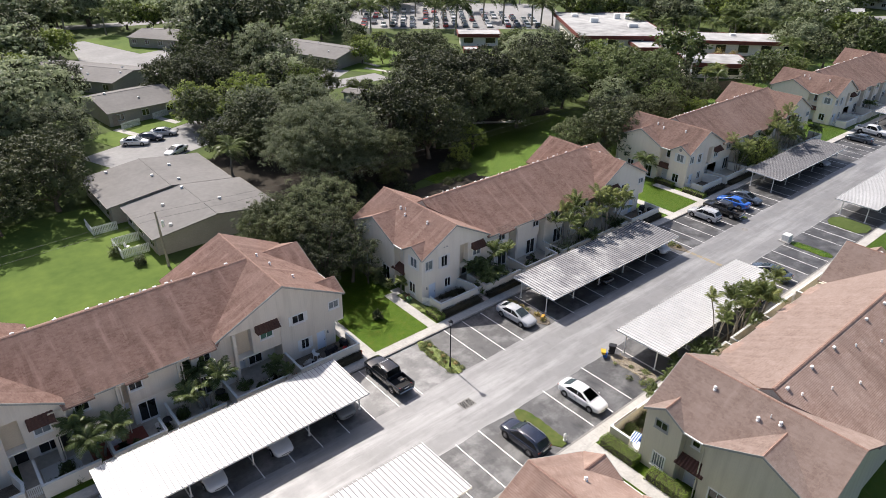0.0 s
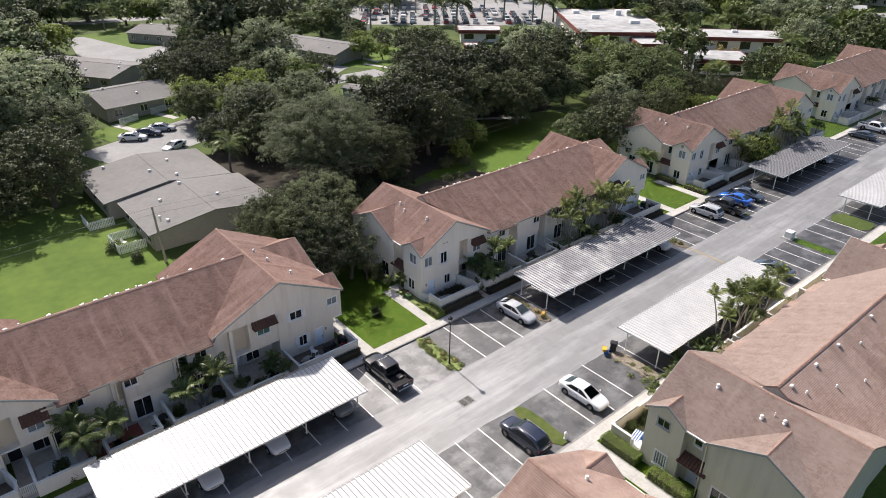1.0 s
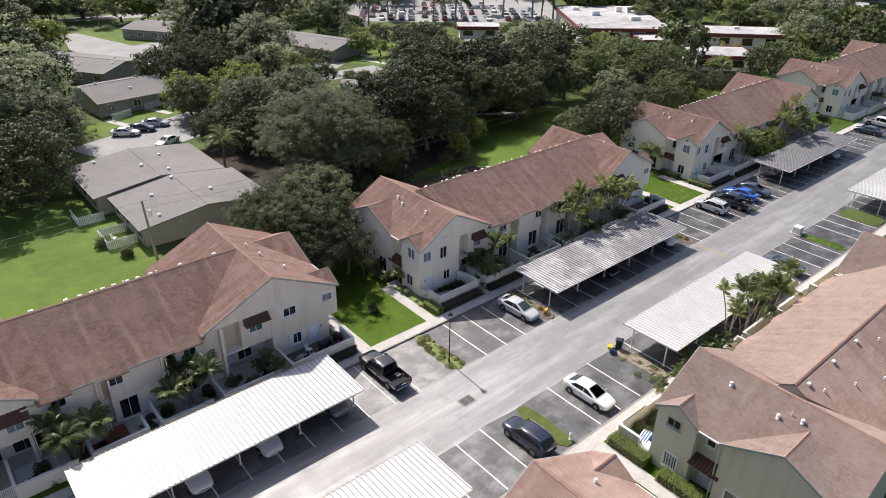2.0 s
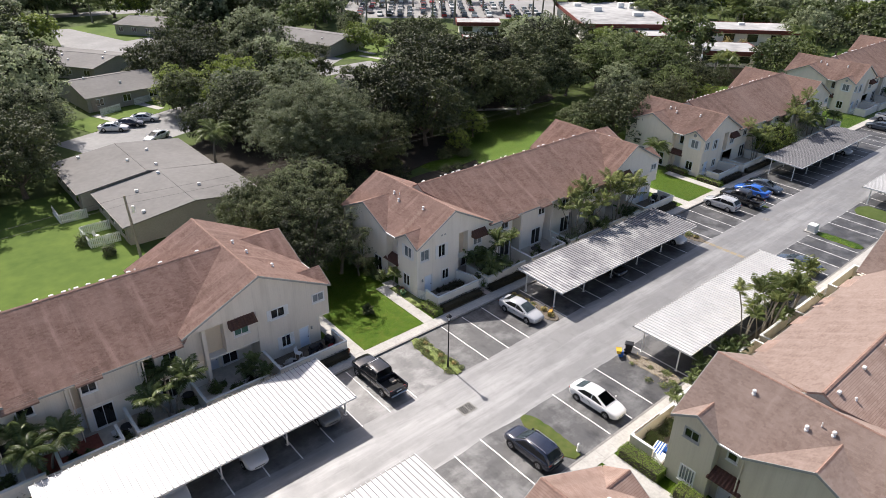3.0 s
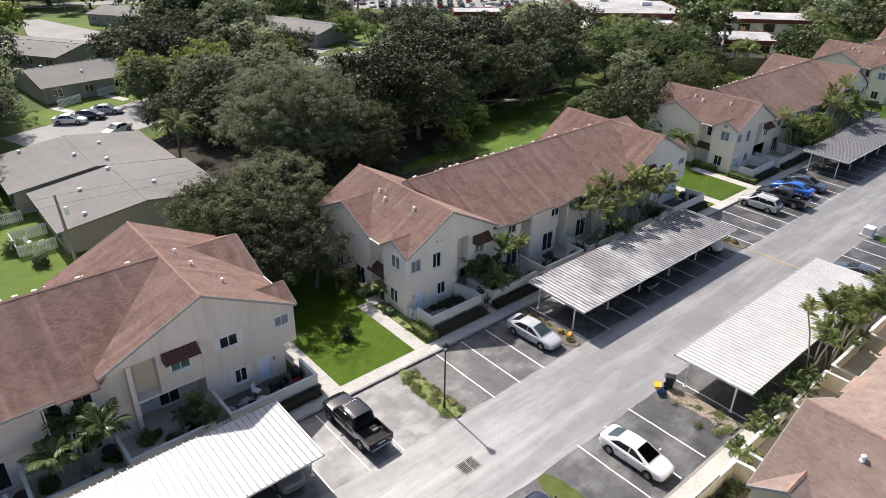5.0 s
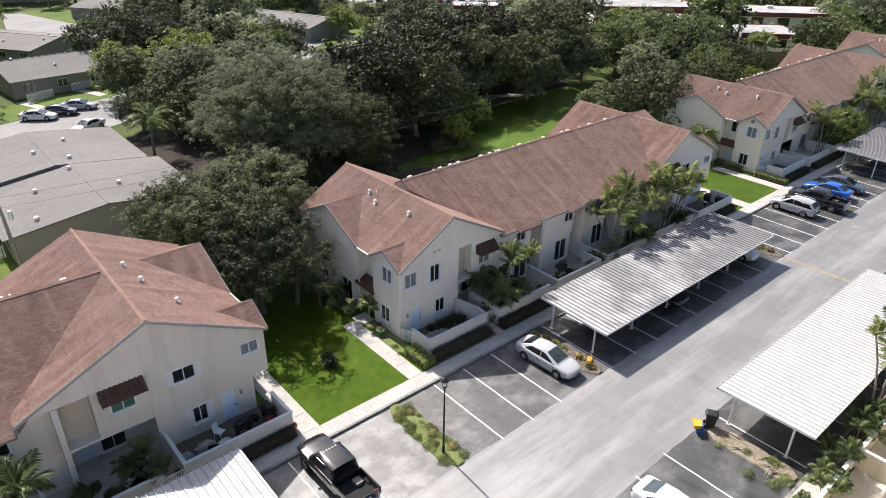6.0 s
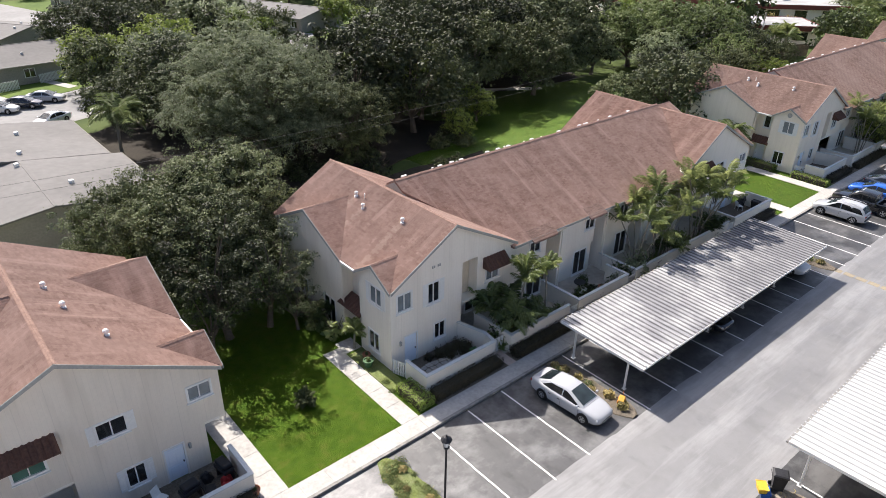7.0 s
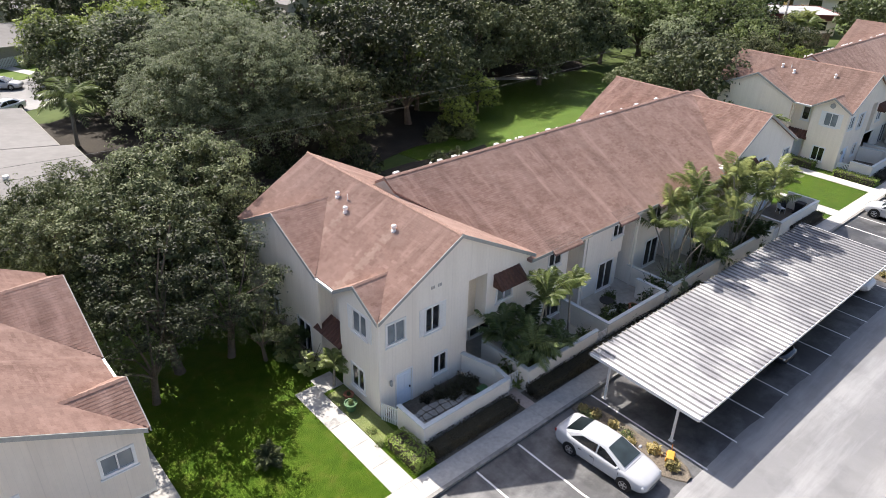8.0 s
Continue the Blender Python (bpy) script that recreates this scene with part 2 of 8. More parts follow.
def make_pan(name, c1, c2, stain, clouding, rough, spec, drift=0.0):
    """Painted roof metal: chalky white, clouded with grey patches that run along the ribs, thicker towards the far end:
    mildew and painted-in palm shade.
    """
    k = Mat(name, rough, 0.0, spec)
    col = k.ramp(k.math("ADD", k.math("MULTIPLY", k.noise(2.5, 5), 0.4), k.math("MULTIPLY", k.noise(0.22, 3), 0.6)), [(0.32, c1), (0.68, c2)])
    cloud = k.math("ADD", k.math("MULTIPLY", k.noise(0.21, 5, rough=0.6), 0.65), k.math("MULTIPLY", k.noise(1.0, 5, (2.4, 0.5, 1.0), rough=0.65), 0.35))
    # drift darkens the far end in colour, for palm shade as well as mildew
    if drift:
        sep = k.n.new("ShaderNodeSeparateXYZ")
        k.l.new(k.coord("pos"), sep.inputs[0])
        cloud = k.math("ADD", cloud, k.math("MULTIPLY", k.math("SUBTRACT", k.math("MINIMUM", sep.outputs[0], 40.0), 17.0), drift))
    col = k.mix(k.ramp(cloud, [(0.42, (0, 0, 0)), (0.56, (clouding,) * 3)]), col, stain)
    k.color(col).bump(k.noise(2.5, 4), 0.15, 0.01)
    return k.m


M["pan_rib_dark"] = make_pan("dark_carport_rib", (0.17, 0.17, 0.169), (0.26, 0.259, 0.257), (0.075, 0.075, 0.082), 0.85, 0.8, 0.3, 0.009)
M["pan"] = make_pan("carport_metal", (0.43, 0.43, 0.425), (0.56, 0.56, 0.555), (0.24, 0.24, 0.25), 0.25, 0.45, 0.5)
M["pan_old"] = make_pan("stained_shaded_carport_metal", (0.38, 0.38, 0.376), (0.54, 0.54, 0.535), (0.17, 0.17, 0.183), 0.80, 0.6, 0.3, 0.009)
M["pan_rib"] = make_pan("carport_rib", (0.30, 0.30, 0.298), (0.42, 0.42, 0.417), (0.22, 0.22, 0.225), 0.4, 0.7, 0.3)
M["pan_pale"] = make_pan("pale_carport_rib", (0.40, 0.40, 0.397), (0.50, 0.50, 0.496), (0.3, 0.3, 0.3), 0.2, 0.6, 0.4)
M["asphalt"] = make_asphalt("lot_asphalt", (0.011, 0.011, 0.012), (0.026, 0.0257, 0.0256), (0.078, 0.077, 0.0755), (0.006, 0.006, 0.008), (0.30, 0.42, 1), 0.85)
M["asphalt_pale"] = make_asphalt("faded_lot_asphalt", (0.055, 0.0545, 0.054), (0.090, 0.089, 0.088), (0.155, 0.153, 0.150), (0.026, 0.026, 0.027), (0.30, 0.42, 1))
M["road"] = make_asphalt("road_asphalt", (0.140, 0.1385, 0.137), (0.190, 0.188, 0.186), (0.245, 0.243, 0.239), (0.115, 0.114, 0.113), (0.07, 0.6, 1), 0.35)
M["line"] = mottled("worn_line", (0.62, 0.62, 0.60), (0.84, 0.84, 0.82), 5, 0.7, big=0.3)
M["court"] = mottled("court_asphalt", (0.22, 0.218, 0.214), (0.32, 0.316, 0.31), 1.2, 0.95, big=0.6)
M["yellow"] = mottled("worn_yellow", (0.24, 0.215, 0.17), (0.34, 0.285, 0.19), 5, 0.8)
M["red_tile"] = mottled("red_patio_tile", (0.20, 0.055, 0.04), (0.30, 0.10, 0.07), 5, 0.8)
M["concrete"] = mottled("concrete", (0.33, 0.318, 0.293), (0.52, 0.503, 0.468), 5, 0.9, big=0.5)
M["patio"] = mottled("patio_concrete", (0.36, 0.33, 0.285), (0.62, 0.575, 0.50), 3, 0.9, big=0.6)
M["kerb"] = mottled("old_kerb", (0.16, 0.155, 0.145), (0.33, 0.32, 0.30), 4, 0.9)
M["lawn"] = make_grass("lawn", (0.003, 0.008, 0.001), (0.008, 0.019, 0.001), (0.016, 0.033, 0.002), (0.026, 0.039, 0.005))
M["weedy"] = make_grass("weedy_soil", (0.07, 0.068, 0.035), (0.15, 0.15, 0.075), (0.26, 0.25, 0.15), (0.34, 0.31, 0.23))
M["dry_lawn"] = mottled("dry_lawn", (0.040, 0.078, 0.010), (0.150, 0.145, 0.050), 1.6, 0.95, bump=1.0, big=0.7)
M["pink"] = mottled("pink_concrete", (0.46, 0.36, 0.30), (0.58, 0.47, 0.40), 6, 0.9)
M["field"] = mottled("field_grass", (0.036, 0.060, 0.010), (0.080, 0.110, 0.026), 1.3, 0.95, bump=0.8, big=0.7)
M["far_lawn"] = mottled("far_lawn", (0.048, 0.092, 0.010), (0.122, 0.176, 0.028), 0.9, 0.95, bump=0.8, big=0.7)
M["dry_mulch"] = mottled("dry_mulch", (0.13, 0.105, 0.075), (0.34, 0.30, 0.235), 7, 0.95, bump=0.8)
# near-black brown: tree shade put into the ground colour
M["shade_sheet"] = mottled("leaf_litter", (0.016, 0.013, 0.009), (0.045, 0.037, 0.026), 6, 0.95, bump=0.9)
M["soil"] = mottled("mulch", (0.075, 0.06, 0.045), (0.21, 0.18, 0.14), 12, 0.95, bump=0.8)
M["bark"] = mottled("bark", (0.06, 0.048, 0.038), (0.17, 0.14, 0.11), 9, 0.95, bump=0.8)
M["palmbark"] = mottled("palm_bark", (0.17, 0.15, 0.12), (0.36, 0.33, 0.27), 9, 0.95, bump=0.8)
M["oak"] = make_leaf("oak_leaf", (0.008, 0.011, 0.004), (0.042, 0.054, 0.021), (0.152, 0.178, 0.075), 0.66, 0.11)
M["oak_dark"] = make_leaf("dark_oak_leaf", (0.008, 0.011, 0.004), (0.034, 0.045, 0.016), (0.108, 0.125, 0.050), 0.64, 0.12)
M["oak_grey"] = make_leaf("grey_green_leaf", (0.062, 0.074, 0.043), (0.165, 0.196, 0.108), (0.33, 0.375, 0.22), 0.58, 0.38)
M["oak_bright"] = make_leaf("bright_leaf", (0.042, 0.064, 0.011), (0.112, 0.158, 0.026), (0.230, 0.285, 0.056))
M["ficus"] = make_leaf("dark_leaf", (0.020, 0.031, 0.009), (0.070, 0.098, 0.028), (0.175, 0.22, 0.070))
M["palm"] = make_leaf("palm_leaf", (0.055, 0.080, 0.024), (0.130, 0.172, 0.052), (0.30, 0.325, 0.13), 0.45, 0.36)
M["palm_green"] = make_leaf("green_palm_leaf", (0.06, 0.090, 0.026), (0.15, 0.19, 0.058), (0.31, 0.35, 0.14), 0.42, 0.36)
M["palm_dark"] = make_leaf("dark_palm_leaf", (0.024, 0.040, 0.014), (0.070, 0.102, 0.032), (0.21, 0.25, 0.10), 0.38, 0.22)
M["hedge"] = make_leaf("hedge_leaf", (0.050, 0.086, 0.012), (0.140, 0.205, 0.032), (0.25, 0.32, 0.068))
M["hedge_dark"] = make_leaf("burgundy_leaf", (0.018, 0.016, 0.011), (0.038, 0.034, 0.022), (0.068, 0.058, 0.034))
M["weed"] = make_leaf("weed_leaf", (0.060, 0.085, 0.026), (0.135, 0.175, 0.055), (0.25, 0.29, 0.11))
M["wild"] = make_leaf("withered_leaf", (0.020, 0.019, 0.012), (0.050, 0.046, 0.026), (0.105, 0.100, 0.050))
M["straw"] = make_leaf("dry_leaf", (0.12, 0.11, 0.04), (0.26, 0.22, 0.09), (0.42, 0.34, 0.14), 0.7)
M["flat_grey"] = mottled("grey_roofing", (0.145, 0.140, 0.134), (0.215, 0.207, 0.198), 1.5, 0.95, big=0.6)
M["flat_white"] = mottled("white_roofing", (0.22, 0.22, 0.216), (0.56, 0.56, 0.55), 0.35, 0.8, big=0.5)
M["sage"] = mottled("sage_wall", (0.25, 0.24, 0.205), (0.35, 0.33, 0.285), 6, 0.9)
M["maroon"] = mottled("maroon_fascia", (0.13, 0.035, 0.03), (0.19, 0.055, 0.045), 5, 0.7)
M["wood"] = mottled("weathered_wood", (0.22, 0.18, 0.14), (0.40, 0.35, 0.29), 9, 0.9)
M["pole"] = mottled("pole_wood", (0.20, 0.18, 0.15), (0.33, 0.30, 0.27), 9, 0.95)
M["rubber"] = mottled("rubber", (0.012, 0.012, 0.012), (0.025, 0.025, 0.025), 20, 0.85, kind="obj")
M["rim"] = mottled("alloy", (0.45, 0.45, 0.46), (0.62, 0.62, 0.63), 12, 0.35, 0.8, kind="obj")
M["carglass"] = make_glass("car_glass", (0.040, 0.056, 0.062), 0.12)
M["lamp_red"] = mottled("red_lens", (0.22, 0.012, 0.010), (0.32, 0.02, 0.016), 9, 0.2, kind="obj")
M["lamp_clear"] = mottled("clear_lens", (0.60, 0.61, 0.62), (0.75, 0.76, 0.77), 9, 0.15, kind="obj")
M["bin_blue"] = mottled("blue_plastic", (0.02, 0.09, 0.34), (0.04, 0.14, 0.44), 9, 0.5)
M["bin_yellow"] = mottled("yellow_plastic", (0.52, 0.33, 0.03), (0.64, 0.44, 0.05), 9, 0.5)
M["orange"] = mottled("orange_plastic", (0.70, 0.22, 0.03), (0.82, 0.32, 0.05), 9, 0.5)
M["toy"] = mottled("faded_toy_plastic", (0.42, 0.22, 0.04), (0.55, 0.32, 0.06), 9, 0.5)
M["terracotta"] = mottled("terracotta", (0.30, 0.12, 0.07), (0.42, 0.19, 0.11), 9, 0.8)
M["pot_green"] = mottled("green_pot", (0.05, 0.12, 0.05), (0.09, 0.18, 0.08), 9, 0.5)
M["stone"] = mottled("flagstone", (0.30, 0.28, 0.25), (0.48, 0.46, 0.42), 7, 0.9)
M["purple"] = mottled("purple_cloth", (0.10, 0.04, 0.28), (0.18, 0.08, 0.40), 9, 0.8)
M["red"] = mottled("red_paint", (0.34, 0.03, 0.03), (0.46, 0.05, 0.045), 8, 0.6)
M["wire"] = mottled("wire", (0.05, 0.05, 0.05), (0.09, 0.09, 0.09), 9, 0.6)
PAINTS = dict(white=(0.72, 0.72, 0.715), silver=(0.46, 0.468, 0.48), black=(0.010, 0.011, 0.014), navy=(0.010, 0.015, 0.034), blue=(0.02, 0.12, 0.50),
              slate=(0.05, 0.065, 0.085), grey=(0.16, 0.165, 0.17), red=(0.35, 0.02, 0.02))
for key, c in PAINTS.items():
    M["paint_" + key] = make_paint("car_paint_" + key, c, 0.2)

# ---- building blocks ----
def thing(name, m, label, category, group="", kind=""):
    ob = new(name)
    ob.empty_display_size = 0.5
    ob.matrix_basis = m
    return tagged(ob, label, category, group, kind)


def mesh_of(name, bm, mats, smooth=False):
    me = bpy.data.meshes.new(name)
    bm.to_mesh(me)
    bm.free()
    for m in mats if isinstance(mats, (list, tuple)) else [mats]:
        me.materials.append(m)
    if smooth:
        me.shade_smooth()
        me.set_sharp_from_angle(angle=radians(40))
    return me


def part(name, bm, mat, parent, label="", smooth=False):
    ob = new(name, mesh_of(name, bm, mat, smooth))
    ob.parent = parent
    return tagged(ob, label)


def share(name, me, parent, m):
    """One more piece on the same mesh."""
    ob = new(name, me)
    ob.parent = parent
    ob.matrix_basis = m
    return ob


def single(name, bm, mat, label, category, group="", kind="", m=None, smooth=False):
    ob = new(name, mesh_of(name, bm, mat, smooth))
    if m is not None:
        ob.matrix_basis = m
    return tagged(ob, label, category, group, kind)


def box(bm, a, b, mi=0):
    lo, hi = [min(p, q) for p, q in zip(a, b)], [max(p, q) for p, q in zip(a, b)]
    vs = [bm.verts.new((x, y, z)) for z in (lo[2], hi[2]) for y in (lo[1], hi[1]) for x in (lo[0], hi[0])]
    for f in ((0, 2, 3, 1), (4, 5, 7, 6), (0, 1, 5, 4), (2, 6, 7, 3), (0, 4, 6, 2), (1, 3, 7, 5)):
        bm.faces.new([vs[i] for i in f]).material_index = mi
    return vs


def bevelled(bm, a, b, r=0.02, seg=1):
    vs = box(bm, a, b)
    es = {e for v in vs for e in v.link_edges}
    bmesh.ops.bevel(bm, geom=list(es), offset=r, segments=seg, affect="EDGES", profile=0.5)


def prism(bm, pts, offset):
    """A closed prism on the polygon pts (3D), pushed by offset."""
    off = Vector(offset)
    a = [bm.verts.new(p) for p in pts]
    b = [bm.verts.new(Vector(p) + off) for p in pts]
    bm.faces.new(a)
    bm.faces.new(b[::-1])
    n = len(pts)
    for i in range(n):
        bm.faces.new((a[i], b[i], b[(i + 1) % n], a[(i + 1) % n]))
    bmesh.ops.recalc_face_normals(bm, faces=bm.faces[:])


def tube(bm, pts, radii, sides=8, cap=True):
    """A tapered tube along pts."""
    rings = []
    for i, p in enumerate(pts):
        p = Vector(p)
        d = (Vector(pts[min(i + 1, len(pts) - 1)]) - Vector(pts[max(i - 1, 0)])).normalized()
        side = d.orthogonal() if abs(d.z) < 0.99 else Vector((1, 0, 0))
        side = (side - d * side.dot(d)).normalized()
        up = d.cross(side)
        r = radii[i] if isinstance(radii, (list, tuple)) else radii
        rings.append([bm.verts.new(p + (side * math.cos(2 * math.pi * k / sides) + up * math.sin(2 * math.pi * k / sides)) * r) for k in range(sides)])
    for a, b in zip(rings, rings[1:]):
        for k in range(sides):
            bm.faces.new((a[k], a[(k + 1) % sides], b[(k + 1) % sides], b[k]))
    if cap:
        bm.faces.new(rings[0][::-1])
        bm.faces.new(rings[-1])


def lathe(bm, profile, sides=16, centre=(0, 0, 0), axis="z"):
    """Turns (radius, height) pairs about an axis."""
    rings = []
    for r, h in profile:
        ring = []
        for k in range(sides):
            a = 2 * math.pi * k / sides
            c = (r * math.cos(a), r * math.sin(a), h) if axis == "z" else (h, r * math.cos(a), r * math.sin(a))
            ring.append(bm.verts.new(Vector(c) + Vector(centre)))
        rings.append(ring)
    for a, b in zip(rings, rings[1:]):
        for k in range(sides):
            bm.faces.new((a[k], a[(k + 1) % sides], b[(k + 1) % sides], b[k]))
    bm.faces.new(rings[0][::-1])
    bm.faces.new(rings[-1])
    bmesh.ops.recalc_face_normals(bm, faces=bm.faces[:])


def slope_uv(bm):
    """UVs in metres: u level, v up the slope."""
    uv = bm.loops.layers.uv.new("uv")
    for f in bm.faces:
        f.normal_update()
        n = f.normal
        h = Vector((0, 0, 1)).cross(n)
        h = h.normalized() if h.length > 1e-3 else Vector((1, 0, 0))
        s = n.cross(h)
        for lp in f.loops:
            lp[uv].uv = (lp.vert.co.dot(h), lp.vert.co.dot(s))


def sheet(x0, y0, x1, y1, z, thick=0.2):
    bm = bmesh.new()
    box(bm, (x0, y0, z - thick), (x1, y1, z))
    return bm

# ---- ground, road, lots, pavements ----
bm = bmesh.new()
vs = [bm.verts.new(p) for p in ((-1500, -1500, -0.05), (1500, -1500, -0.05), (1500, 1500, -0.05), (-1500, 1500, -0.05))]
bm.faces.new(vs)
single("ground", bm, M["field"], "rough green grass with dry patches", "ground", kind="structure")
def ragged(x0, x1, y0, y1, z, wave=0.09):
    """A thin sheet whose long edges wander, as worn asphalt does."""
    rs = np.random.RandomState(12)
    n = int((x1 - x0) / 0.45)
    xs = np.linspace(x0, x1, n)
    edge = []
    for y, s in ((y0, 1), (y1, -1)):
        r = np.convolve(rs.normal(0, 1, n + 24), np.hanning(14) / 4.2, "same")[12:-12] + rs.normal(0, 0.16, n)
        edge.append(y + r * wave)
    bm = bmesh.new()
    lo, hi = [[bm.verts.new((x, y, z)) for x, y in zip(xs, e)] for e in edge]
    for k in range(n - 1):
        bm.faces.new((lo[k], lo[k + 1], hi[k + 1], hi[k]))
    return bm


single("road", ragged(-110, 190, -13.55, -6.45, 0.004), M["road"], "pale worn asphalt drive between parking bays", "road", kind="structure")
lot_w = single("parking_lot", sheet(-110, -6.6, -6.0, 0.02, 0.0), M["asphalt_pale"], "faded pale grey asphalt parking bays beside the drive", "parking lot", kind="structure")
lot_l = single("parking_lot", sheet(-6.0, -6.6, 190, 0.02, 0.0), M["asphalt"], "patchy grey asphalt parking bays beside the drive", "parking lot", kind="structure")
lot_r = single("parking_lot", sheet(-110, -19.6, 190, -13.4, 0.0), M["asphalt"], "patchy grey asphalt parking bays beside the drive", "parking lot", kind="structure")
single("lawn", sheet(-110, 1.28, 190, 31.0, 0.10), M["lawn"], "mown bright green lawn between the houses", "lawn", kind="structure")
single("lawn", sheet(-110, -60.0, 190, -20.9, 0.10), M["lawn"], "mown green lawn round the houses", "lawn", kind="structure")


def line(lot, x, y0, y1, mat="line", w=0.10):
    bm = bmesh.new()
    # paint with a slightly ragged edge
    rnd = random.Random(int(x * 100) + int(y0 * 10))
    n = 10
    for i in range(n):
        a, b = y0 + (y1 - y0) * i / n, y0 + (y1 - y0) * (i + 1) / n
        e = rnd.uniform(-0.012, 0.012)
        box(bm, (x - w / 2 + e, a, -0.01), (x + w / 2 + e, b, 0.005))
    return part("parking_line", bm, M[mat], lot)


for x in [-53.2 + 2.65 * i for i in range(16)] + [-10.75, -2.645, 0.0, 2.65] + [8.1 + 2.65 * i for i in range(10)] + [34.8 + 2.65 * i for i in range(10)] + [62 + 2.65 * i for i in range(9)] + [88 + 2.65 * i for i in range(10)]:
    line(lot_w if x < -6 else lot_l, x, -6.6, -0.05)
for x in [-55 + 2.7 * i for i in range(14)] + [-15.3, -12.6, -9.95, -1.75, 1.05, 3.8] + [9.2 + 2.7 * i for i in range(9)] + [34.3 + 2.7 * i for i in range(5)] + [51.0, 53.7, 56.4] + [61 + 2.7 * i for i in range(9)]:
    line(lot_r, x, -19.4, -13.45)
bm = bmesh.new()
for y in np.arange(-13.2, -6.7, 0.9):
    box(bm, (33.2 + random.uniform(-0.03, 0.03), y, 0), (33.75, y + 0.75, 0.012))
part("faded_stop_band", bm, M["yellow"], lot_l, "faded yellow band across the drive")

bm = bmesh.new()
box(bm, (-110, 0.02, -0.2), (190, 0.20, 0.14))
single("kerb", bm, M["kerb"], "dark stained concrete kerb", "kerb", kind="structure")
bm = bmesh.new()
box(bm, (-110, -19.78, -0.2), (190, -19.6, 0.14))
single("kerb", bm, M["kerb"], "dark stained concrete kerb", "kerb", kind="structure")


def pavement(x0, y0, x1, y1, step, z=0.13, along="x"):
    """A walk of separate concrete flags with open joints."""
    lo = single("pavement", sheet(x0, y0, x1, y1, z - 0.012), M["concrete"], "pale concrete footpath", "pavement", kind="structure")
    a0, a1 = (x0, x1) if along == "x" else (y0, y1)
    n = max(1, round((a1 - a0) / step))
    step = (a1 - a0) / n
    bm = bmesh.new()
    if along == "x":
        bevelled(bm, (0.005, y0, z - 0.06), (step - 0.005, y1, z), 0.008)
    else:
        bevelled(bm, (x0, 0.005, z - 0.06), (x1, step - 0.005, z), 0.008)
    me = mesh_of("flag", bm, M["concrete"])
    for i in range(n):
        share("flag", me, lo, pose(a0 + i * step, 0, 0) if along == "x" else pose(0, a0 + i * step, 0))


pavement(-70, 0.20, 120, 1.28, 1.5)
pavement(-70, -20.9, 120, -19.78, 1.5)
pavement(-12.0, 1.28, -10.57, 12.5, 1.5, along="y")
pavement(-3.67, 1.28, -2.5, 9.4, 1.5, along="y")
pavement(-2.5, 8.6, -1.3, 9.9, 1.3, along="y")
pavement(40.9, 1.28, 42.3, 12.0, 1.5, along="y")
pavement(48.6, 1.28, 50.0, 9.4, 1.5, along="y")
pavement(-4.7, -34, -3.3, -20.9, 1.5, along="y")


def island(x0, y0, x1, y1, mat, label):
    bm = bmesh.new()
    n = 14
    rs = random.Random(int(x0 * 10 + y0))
    rows = []
    for i in range(n + 1):
        t = i / n
        pinch = min(1, 4 * min(t, 1 - t) + 0.45)
        xa, xb = (x0 + x1) / 2 - (x1 - x0) / 2 * pinch + rs.uniform(-0.08, 0.08), (x0 + x1) / 2 + (x1 - x0) / 2 * pinch + rs.uniform(-0.08, 0.08)
        y = y0 + (y1 - y0) * t
        rows.append([bm.verts.new(q) for q in ((xa, y, -0.05), (xa + 0.1, y, 0.05), ((xa + xb) / 2, y, 0.12 + rs.uniform(-0.02, 0.03)), (xb - 0.1, y, 0.05), (xb, y, -0.05))])
    for a, b in zip(rows, rows[1:]):
        for k in range(4):
            bm.faces.new((a[k], a[k + 1], b[k + 1], b[k]))
    return single("planting_strip", bm, M[mat], label, "planting strip", kind="structure")


island(-6.75, -6.5, -5.15, -0.05, "weedy", "mulched strip with weeds between parking bays")
island(-6.4, -19.4, -4.75, -13.7, "dry_lawn", "dry grass strip between parking bays")
island(6.1, -6.4, 7.7, -0.05, "soil", "mulched strip with shrubs beside the carport")
island(32.7, -6.4, 34.2, -0.05, "soil", "mulched strip at the end of the carport")
island(7.0, -19.4, 8.6, -14.1, "dry_mulch", "mulched strip with roots and litter beside the carport")
island(45.9, -19.3, 47.6, -14.0, "lawn", "green grass strip between parking bays")
island(56.5, -19.3, 60.5, -14.0, "field", "grass strip between parking bays")
island(48.6, -6.4, 49.6, -0.6, "field", "dry grass strip between parking bays")

bm = bmesh.new()
prism(bm, [(-2.47, 3.85, 0.05), (-1.34, 3.85, 0.05), (-1.34, 8.55, 0.05), (-2.47, 8.3, 0.05)], (0, 0, 0.085))
single("planting_bed", bm, M["weedy"], "grassy planting bed between path and house wall", "planting bed", kind="structure")

# drain grate, manhole, patches
g = thing("drain_grate", pose(-8.45, -10.2, 0.006) @ Matrix.Diagonal((1.3, 1.3, 1, 1)), "square iron storm grate in the asphalt", "drain grate")
bm = bmesh.new()
for a, b in (((-0.55, -0.42, 0), (0.55, -0.34, 0.02)), ((-0.55, 0.34, 0), (0.55, 0.42, 0.02)), ((-0.55, -0.34, 0), (-0.47, 0.34, 0.02)), ((0.47, -0.34, 0), (0.55, 0.34, 0.02)), ((-0.03, -0.34, 0), (0.03, 0.34, 0.02))):
    box(bm, a, b)
part("frame", bm, M["kerb"], g)
